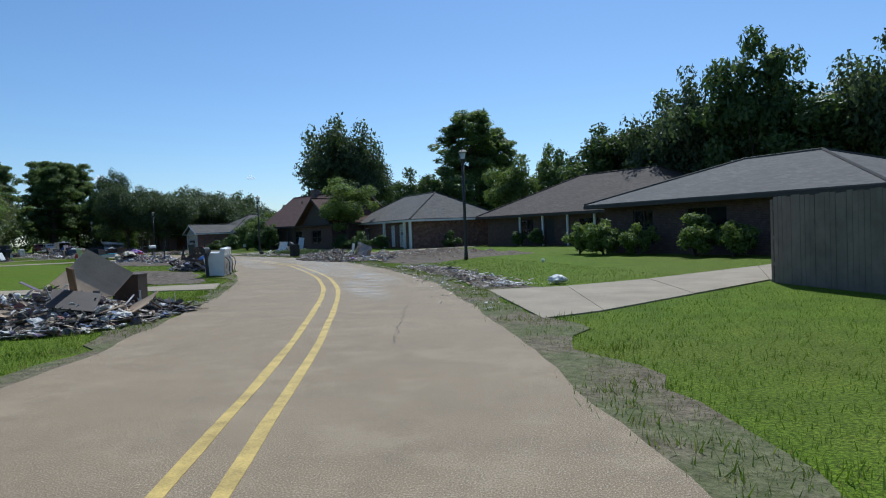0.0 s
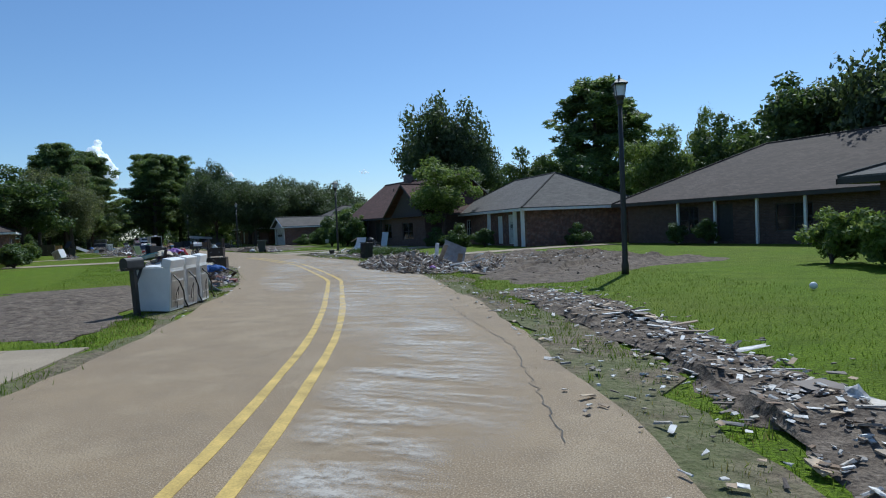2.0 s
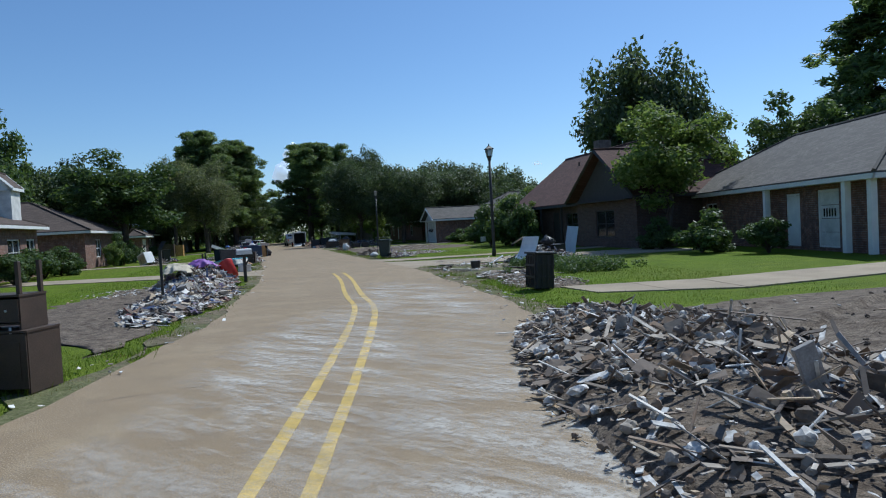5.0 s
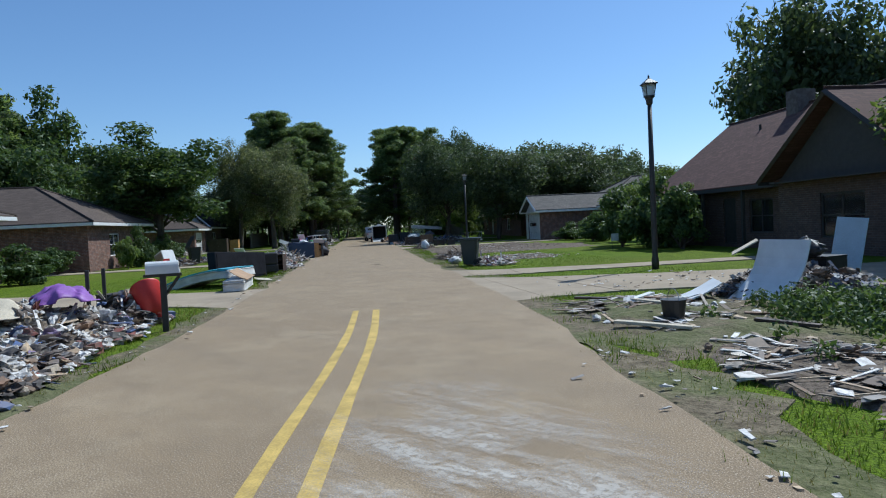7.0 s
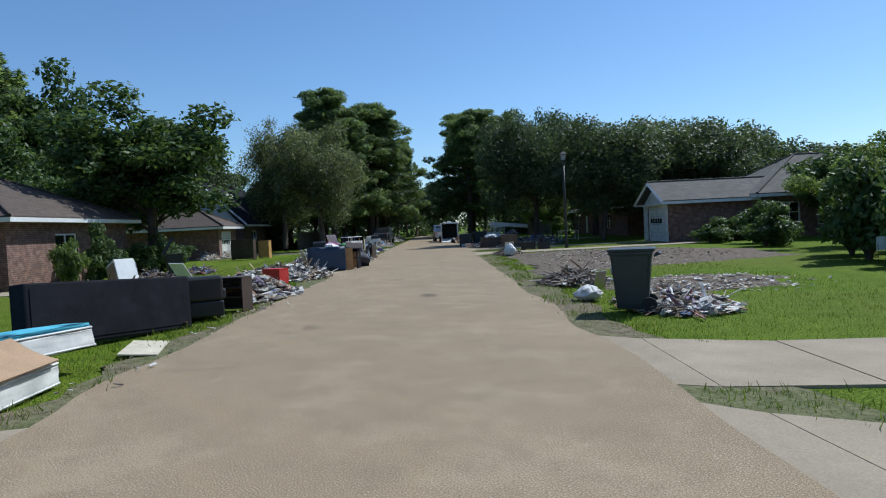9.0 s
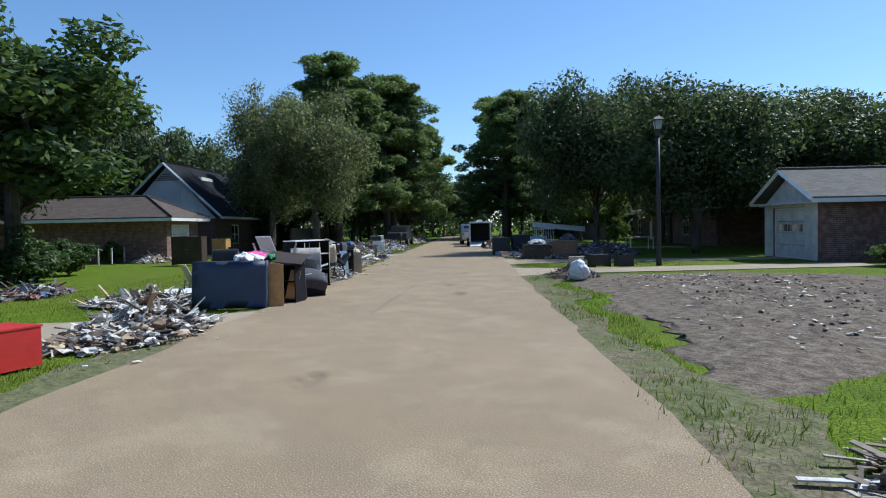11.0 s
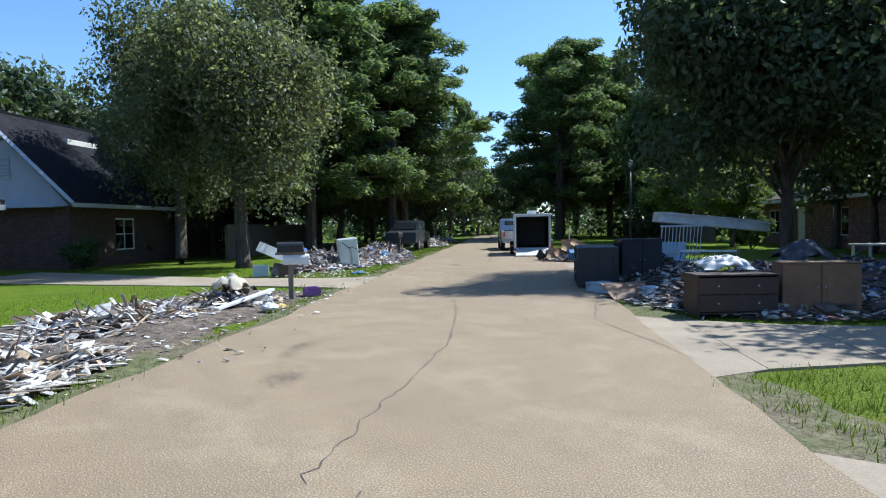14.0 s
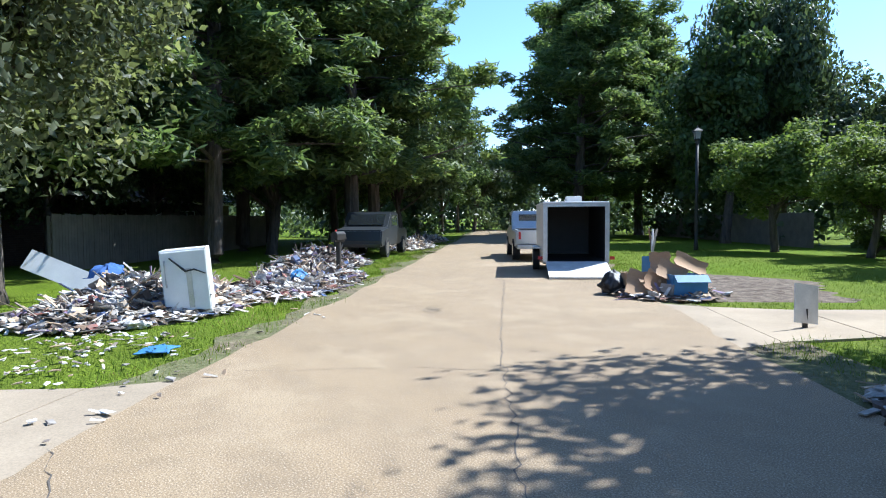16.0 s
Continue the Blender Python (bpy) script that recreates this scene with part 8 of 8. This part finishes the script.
def cargo_trailer(m):
    t = thing("cargo_trailer", m, "white enclosed cargo trailer with its rear opening dark", "trailer")
    L, w, h, z = 3.6, 1.66, 1.84, 0.36
    part("floor", boxes((0, -w / 2, z - 0.08, L, w / 2, z)), METAL_DARK, t)
    for y0, y1 in ((-w / 2, -w / 2 + 0.04), (w / 2 - 0.04, w / 2)):
        part("side_wall", boxes((0.0, y0, z, L, y1, h)), WHITE, t)
    # added black sheets inside the white walls give the open interior its shade
    part("lining", grid_solid([-w / 2 + 0.045, -w / 2 + 0.06, w / 2 - 0.06, w / 2 - 0.045], [z + 0.01, h - 0.03, h - 0.005], lambda x, zz: zz > h - 0.03 or abs(x) > w / 2 - 0.06, 0.0, L - 0.05), BLACK, t, "black sheets standing in for the interior's shade").matrix_basis = pose(0, 0, 0, 0, 0, -90)
    part("front_lining", boxes((L - 0.06, -w / 2 + 0.06, z + 0.01, L - 0.045, w / 2 - 0.06, h - 0.04)), BLACK, t)
    part("front_wall", boxes((L - 0.04, -w / 2 + 0.04, z, L, w / 2 - 0.04, h)), WHITE, t)
    part("roof", box_bm(-0.02, -w / 2 - 0.01, h, L, w / 2 + 0.01, h + 0.05, bevel=0.02), WHITE, t)
    for y in (-w / 2 + 0.02, w / 2 - 0.07):
        part("door_post", boxes((-0.03, y - 0.03, z - 0.04, 0.0, y + 0.08, h)), STEEL, t)
    part("door_header", boxes((-0.03, -w / 2, h - 0.08, 0.0, w / 2, h)), STEEL, t)
    part("ramp_door", box_bm(-1.3, -w / 2 + 0.06, 0.0, 0.0, w / 2 - 0.06, 0.05, turn=pose(0, 0, z - 0.06, 0, -13)), DIRTY_WHITE, t)
    part("roof_vent", box_bm(0.5, -0.2, h + 0.05, 0.9, 0.2, h + 0.2, bevel=0.02), WHITE, t)
    part("fender", boxes((1.3, w / 2, 0.62, 2.4, w / 2 + 0.2, 0.66)), STEEL, t)
    part("fender", boxes((1.3, -w / 2 - 0.2, 0.62, 2.4, -w / 2, 0.66)), STEEL, t)
    for y in (-w / 2 - 0.1, w / 2 + 0.1):
        road_wheel(t, 1.85, y, 0.31, 0.18)
        part("tail_lamp", boxes((-0.04, y * 0.98 - 0.06, 0.4, -0.03, y * 0.98 + 0.06, 0.48)), RED, t)
    part("drawbar", boxes((L, -0.05, 0.3, L + 1.1, 0.05, 0.38)), METAL_DARK, t)
    return t


def pickup(m, paint, label):
    t = thing("pickup_truck", m, label, "pickup truck")
    prof = [(0, 0.55), (0, 1.05), (1.75, 1.08), (2.0, 1.72), (3.2, 1.74), (3.85, 1.16), (5.0, 1.05), (5.15, 0.6), (5.1, 0.42), (0.1, 0.45)]

    def side(bm, y):
        return [bm.verts.new((x, y, z)) for x, z in prof]

    bm = bmesh.new()
    a, b = side(bm, -0.9), side(bm, 0.9)
    bm.faces.new(a)
    bm.faces.new(b[::-1])
    for i in range(len(prof)):
        j = (i + 1) % len(prof)
        bm.faces.new((a[i], b[i], b[j], a[j]))
    bmesh.ops.recalc_face_normals(bm, faces=bm.faces)
    bmesh.ops.bevel(bm, geom=list(bm.edges), offset=0.05, segments=2, affect="EDGES")
    part("body", bm, paint, t)
    part("bed", boxes((0.12, -0.75, 1.081, 1.65, 0.75, 1.1)), BLACK, t)
    for y in (-0.905, 0.895):
        part("side_window", boxes((2.15, y, 1.2, 3.25, y + 0.01, 1.6)), GLASS, t)
    part("rear_window", boxes((1.86, -0.65, 1.25, 1.9, 0.65, 1.6), bevel=0.004), GLASS, t)
    part("windscreen", box_bm(-0.01, -0.7, -0.3, 0.01, 0.7, 0.3, turn=pose(3.62, 0, 1.43, 0, -48)), GLASS, t)
    part("bumper", box_bm(-0.12, -0.85, 0.42, -0.01, 0.85, 0.56, bevel=0.02), STEEL, t)
    for y in (-0.8, 0.72):
        part("tail_lamp", boxes((-0.02, y, 0.75, 0.0, y + 0.08, 1.0)), RED, t)
    for x in (0.95, 4.2):
        for y in (-0.82, 0.82):
            road_wheel(t, x, y, 0.37, 0.24)
    return t


cargo_trailer(at_sd(112.6, 2.0, 0, 0))
SILVER = plain("silver_paint", (0.5, 0.5, 0.5), 0.35, 0.08, 2, 0.6)
pickup(at_sd(117.8, 1.45, 0, 3), SILVER, "silver pickup truck hitched to the trailer")
pickup(at_sd(133.0, 1.9, 0, 0), plain("dark_red_paint", (0.16, 0.03, 0.03), 0.35, 0.1, 2), "dark red pickup truck parked further along")
pickup(at_sd(124.2, -5.0, 0, 178), plain("dark_paint", (0.03, 0.035, 0.04), 0.35, 0.1, 2), "dark pickup truck parked on the verge")


# ---- grass, weeds, cracks, dust, clouds ----
def inside(poly, x, y):
    hit = np.zeros(len(x), bool)
    n = len(poly)
    for i in range(n):
        (x0, y0), (x1, y1) = poly[i], poly[(i + 1) % n]
        cross = (y0 > y) != (y1 > y)
        with np.errstate(divide="ignore", invalid="ignore"):
            hit ^= cross & (x < (x1 - x0) * (y - y0) / (y1 - y0 if y1 != y0 else 1e-9) + x0)
    return hit


def blades(name, seed, count, near, far, tall, material, label, patchy=0.0, sides=(-1, 1), runs=None):
    """Grass blades along the road's edges, as one mass."""
    rng = np.random.default_rng(seed)
    P = np.array([(f[0].x, f[0].y, f[1].x, f[1].y) for f in FRAMES])
    lo, hi = runs or (8, len(P) - 60)
    k = rng.integers(lo, hi, count)
    side = rng.choice(sides, count)
    off = side * (near + (far - near) * rng.random(count) ** 1.6)
    x = P[k, 0] + P[k, 2] * off + rng.normal(size=count) * 0.14
    y = P[k, 1] + P[k, 3] * off + rng.normal(size=count) * 0.14
    keep = np.ones(count, bool)
    for poly in NO_GRASS:
        keep &= ~inside(poly, x, y)
    if patchy:
        keep &= np.array([noise.noise(Vector((a * 0.8, b * 0.8, seed))) > patchy - 0.5 for a, b in zip(x, y)])
    x, y = x[keep], y[keep]
    n = len(x)
    ang = rng.uniform(0, 2 * math.pi, n)
    h = tall * rng.uniform(0.5, 1.4, n)
    w = 0.008 + 0.08 * h
    lean = rng.normal(size=(n, 2)) * 0.4 * h[:, None]
    v = np.empty((n, 3, 3))
    c, s_ = np.cos(ang) * w / 2, np.sin(ang) * w / 2
    v[:, 0] = np.stack([x - c, y - s_, np.full(n, -0.04)], 1)
    v[:, 1] = np.stack([x + c, y + s_, np.full(n, -0.04)], 1)
    v[:, 2] = np.stack([x + lean[:, 0], y + lean[:, 1], h - 0.03], 1)
    me = bpy.data.meshes.new(name)
    me.vertices.add(n * 3)
    me.vertices.foreach_set("co", v.reshape(-1))
    me.loops.add(n * 3)
    me.loops.foreach_set("vertex_index", np.arange(n * 3))
    me.polygons.add(n)
    me.polygons.foreach_set("loop_start", np.arange(n) * 3)
    me.update(calc_edges=True)
    me.materials.append(material)
    return tagged(new(name, me), label, "grass", kind="stuff")


blades("grass", 1, 260000, 3.4, 9.5, 0.05, LEAF_GRASS, "short bright green grass beside the road")
blades("tall_grass", 2, 70000, 3.0, 4.2, 0.09, LEAF_GRASS, "longer tufts of grass along the road edge", 0.55)
blades("dry_grass", 3, 50000, 2.95, 4.1, 0.05, LEAF_DRY, "dry straw-coloured grass along the road edge", 0.45)

# leafy weeds growing over the lawn near the driveway
rng = np.random.default_rng(7)
cen, rad = [], []
for _ in range(190):
    s_, d_ = rng.uniform(40.8, 45.6), rng.normal(7.3, 0.85)
    p = W(s_, d_)
    cen.append((p.x, p.y, rng.uniform(0.02, 0.2)))
    rad.append(rng.uniform(0.15, 0.32))
tagged(new("weeds", leaf_mesh("weeds", rng, cen, rad, 15000, 0.085, LEAF_BROAD)), "low dark green leafy weeds on the lawn", "weeds", kind="stuff")


# thin cracks and tar seams in the asphalt: flat strips, crack shade in their colour
CRACK_SHADE = plain("crack_shadow", (0.11, 0.092, 0.075), 0.95, 0.3, 5)


def crack(points, width, seed):
    rnd = random.Random(seed)
    pts = []
    for a, b in zip(points, points[1:]):
        a, b = Vector(a), Vector(b)
        n = max(2, int((b - a).length / 0.12))
        pts += [a.lerp(b, k / n) + Vector((rnd.uniform(-1, 1), rnd.uniform(-1, 1), 0)) * 0.035 for k in range(n)]
    vs, fs = [], []
    for i, p in enumerate(pts):
        q = (pts[min(i + 1, len(pts) - 1)] - pts[max(i - 1, 0)]).normalized()
        w = width * rnd.uniform(0.12, 0.7)
        vs += [(p.x - q.y * w, p.y + q.x * w, 0.004), (p.x + q.y * w, p.y - q.x * w, 0.004)]
    for i in range(len(pts) - 1):
        fs.append((2 * i, 2 * i + 1, 2 * i + 3, 2 * i + 2))
    return tagged(new("crack", mesh_of("crack", vs, fs, CRACK_SHADE)), "thin dark crack in the worn asphalt", "crack", "cracks in the road", "structure")


crack([W(74, -0.55), W(78, -0.35), W(81.5, -0.1), W(86, 0.1)], 0.012, 1)
crack([W(86, -0.3), W(90.5, 0.15), W(93.2, 0.05), W(95.5, -0.2), W(98.5, 0.1)], 0.014, 2)
crack([W(97, 0.3), W(103, 0.1), W(110, 0.15), W(122, 0.0)], 0.011, 3)
crack([W(57, -2.2), W(57.3, -0.8), W(57.2, 0.2)], 0.009, 4)
crack([W(76.4, -2.6), W(76.8, -1.0), W(76.6, -0.3)], 0.009, 5)
crack([W(91.5, 0.1), W(91.8, 1.4), W(91.6, 2.7)], 0.009, 6)
crack([W(94.6, 2.5), W(92.4, 2.2), W(89.4, 2.9)], 0.012, 7)
crack([W(101.6, -2.4), W(101.9, -0.6), W(101.7, 0.8)], 0.008, 8)
crack([W(99.4, -2.8), W(98.2, -1.9), W(96.8, -1.2)], 0.011, 9)
crack([along(36, 2.3), along(40, 2.5), along(44, 2.2)], 0.012, 10)
crack([along(27, 1.2), along(31, 1.6), along(33, 2.4)], 0.012, 11)
crack([along(58, -2.4), along(58.6, -0.9)], 0.009, 12)


def smear_material(name, color, cover):
    m, t, b = nodes_of(name)
    n1, n2 = noise_of(t, 2.6, 6, 0.7, stretch=(0.25, 0.9, 1)), noise_of(t, 11, 5, 0.75)
    tc = t.nodes.new("ShaderNodeTexCoord")
    gr = t.nodes.new("ShaderNodeTexGradient")
    gr.gradient_type = "SPHERICAL"
    mp = t.nodes.new("ShaderNodeMapping")
    mp.inputs["Location"].default_value = (-1, -1, 0)
    mp.inputs["Scale"].default_value = (2, 2, 0)
    t.links.new(tc.outputs["UV"], mp.inputs[0])
    t.links.new(mp.outputs[0], gr.inputs[0])
    mul = t.nodes.new("ShaderNodeMath")
    mul.operation = "MULTIPLY"
    t.links.new(ramp(t, n1, [(0.42, (0, 0, 0)), (0.62, (1, 1, 1))]), mul.inputs[0])
    t.links.new(ramp(t, n2, [(0.3, (0, 0, 0)), (0.55, (1, 1, 1))]), mul.inputs[1])
    mul2 = t.nodes.new("ShaderNodeMath")
    mul2.operation = "MULTIPLY"
    t.links.new(mul.outputs[0], mul2.inputs[0])
    t.links.new(ramp(t, gr.outputs["Fac"], [(0.0, (0, 0, 0)), (0.5, (cover,) * 3)]), mul2.inputs[1])
    b.inputs["Base Color"].default_value = (*color, 1)
    b.inputs["Roughness"].default_value = 0.95
    t.links.new(mul2.outputs[0], b.inputs["Alpha"])
    return m


def smear(place_, length, width, yaw, material, label, z=0.007):
    me = mesh_of("dust_smear", [(-length / 2, -width / 2, 0), (length / 2, -width / 2, 0), (length / 2, width / 2, 0), (-length / 2, width / 2, 0)], [(0, 1, 2, 3)], material)
    lay = me.uv_layers.new()
    for l, uv in zip(lay.data, ((0, 0), (1, 0), (1, 1), (0, 1))):
        l.uv = uv
    ob = new("dust_smear", me)
    ob.matrix_world = pose(place_.x, place_.y, z, 0, 0, yaw)
    return tagged(ob, label, "dust", "dust on the road", "structure")


DUST = smear_material("plaster_dust", (0.66, 0.62, 0.55), 0.65)
STAIN = smear_material("dark_stain", (0.12, 0.1, 0.08), 0.6)
for run, off, ln, wd, z in ((47, 1.0, 15, 3.4, 0.007), (55, 1.6, 15, 2.8, 0.0085), (60, -0.4, 12, 3.2, 0.010), (66, 1.2, 11, 3.2, 0.0115), (40, 1.6, 8, 1.6, 0.013), (36, 0.9, 9, 1.3, 0.0175), (53, -1.6, 9, 1.4, 0.019)):
    p, q = along(run, off), along(run + 2, off)
    smear(p, ln, wd, math.degrees(math.atan2(q.y - p.y, q.x - p.x)), DUST, "pale plaster dust smeared over asphalt", z)
for s_, d_, ln, wd in ((64, 0.6, 1.1, 0.5), (69, -0.4, 0.9, 0.4), (77.4, 1.0, 1.0, 0.4), (79.6, 0.7, 1.2, 0.35), (88.5, -1.3, 1.3, 0.5), (84, 1.1, 1.0, 0.3), (90, -1.6, 1.2, 0.4), (60, -1.2, 0.9, 0.4), (99, -0.6, 1.0, 0.3), (106, -1.0, 1.1, 0.4)):
    p = W(s_, d_)
    smear(p, ln, wd, STREET, STAIN, "dark oil stain on the asphalt", 0.009)
litter("small stones and splinters on the road edge", [tuple(along(r, 3.0).xy) for r in range(30, 75, 3)], 0.6, 300, LITTER, SCRAP_PALE, 70)
litter("small stones and scraps on the other road edge", [tuple(along(r, -3.0).xy) for r in range(45, 140, 4)], 0.5, 240, LITTER, SCRAP_PALE, 71)
litter("pale crumbs and splinters on flattened soil", [tuple(W(69.5, 7).xy), tuple(W(76, 8).xy), tuple(W(82, 7).xy)], 2.6, 500, LITTER, SCRAP_PALE, 73)
litter("splinters and plaster over the rutted soil", [(-4.2, 33.5), (-2.5, 36.5), (-1.5, 34), (-3.5, 40), (-1.2, 36), (-5, 43)], 3.0, 480, LITTER, SCRAP_PALE, 72)

# small fair-weather clouds far beyond the woods
CLOUD, cloud_tree, cloud_bsdf = nodes_of("cloud_white")
cloud_bsdf.inputs["Base Color"].default_value = (0.9, 0.91, 0.93, 1)
cloud_bsdf.inputs["Roughness"].default_value = 1.0
cloud_bsdf.inputs["Specular IOR Level"].default_value = 0.0
# a weak glow stands in for daylight scattered inside the cloud
cloud_bsdf.inputs["Emission Color"].default_value = (0.86, 0.93, 1.0, 1)
cloud_bsdf.inputs["Emission Strength"].default_value = 0.55


def cloud(direction, elev, w, h, puffs, seed, dist=4500):
    """A heap of small puffs on a flat base; sizes in degrees as seen from the street."""
    rnd = random.Random(seed)
    v0, f0 = ico(3)
    a, deg = radians(direction), dist * math.tan(radians(1))
    c = Vector((-45 - math.sin(a) * dist, 60 + math.cos(a) * dist, math.tan(radians(elev)) * dist))
    right = Vector((math.cos(a), math.sin(a), 0))
    vs, fs = [], []
    for k in range(puffs):
        u, q = rnd.triangular(-1, 1, 0.15), rnd.random()
        top = (1 - abs(u) ** 1.5) * (0.75 + 0.5 * noise.noise(Vector((u * 3, seed, 0))))
        r = deg * min(w, h) * rnd.uniform(0.07, 0.2) * (1.15 - 0.5 * q)
        o = c + right * (u * w / 2 * deg) + Vector((0, 0, q * top * h * deg)) + right.cross(Vector((0, 0, 1))) * rnd.uniform(-0.4, 0.4) * w * deg
        base = len(vs)
        vs += [tuple(o + Vector(p) * r * (1 + 0.3 * noise.fractal(Vector(p) * 1.8 + Vector((k, seed, 0)), 1.0, 2.0, 4))) for p in v0]
        fs += [tuple(i + base for i in t) for t in f0]
    return tagged(new("cloud", mesh_of("cloud", vs, fs, CLOUD, True)), "small white cumulus cloud low in the sky", "cloud", "clouds", "structure")


cloud(48.6, 5.0, 2.9, 3.1, 70, 1)
cloud(39.0, 5.0, 1.4, 0.5, 24, 2)
cloud(27.5, 5.0, 1.2, 0.35, 20, 3)
cloud(-21.0, 9.6, 3.2, 0.8, 36, 5)

# clods and clumps on the churned soil
rng = np.random.default_rng(55)
spots = []
for _ in range(700):
    x, y = rng.uniform(-9, 1), rng.uniform(30, 48)
    z = rest_height(x, y)
    if z > 0.03:
        spots.append((x, y, z, 1.0))
for _ in range(500):
    p = W(rng.uniform(68.5, 82.5), rng.uniform(4.2, 12))
    z = rest_height(p.x, p.y)
    if z > 0.02:
        spots.append((p.x, p.y, z, 1.0))
tagged(new("clods", scraps_mesh("clods", 56, spots, [("lump", 0.6), ("chip", 0.4)], SOIL, 0.5)), "crumbled clods of grey-brown earth on the soil", "clods", kind="stuff")
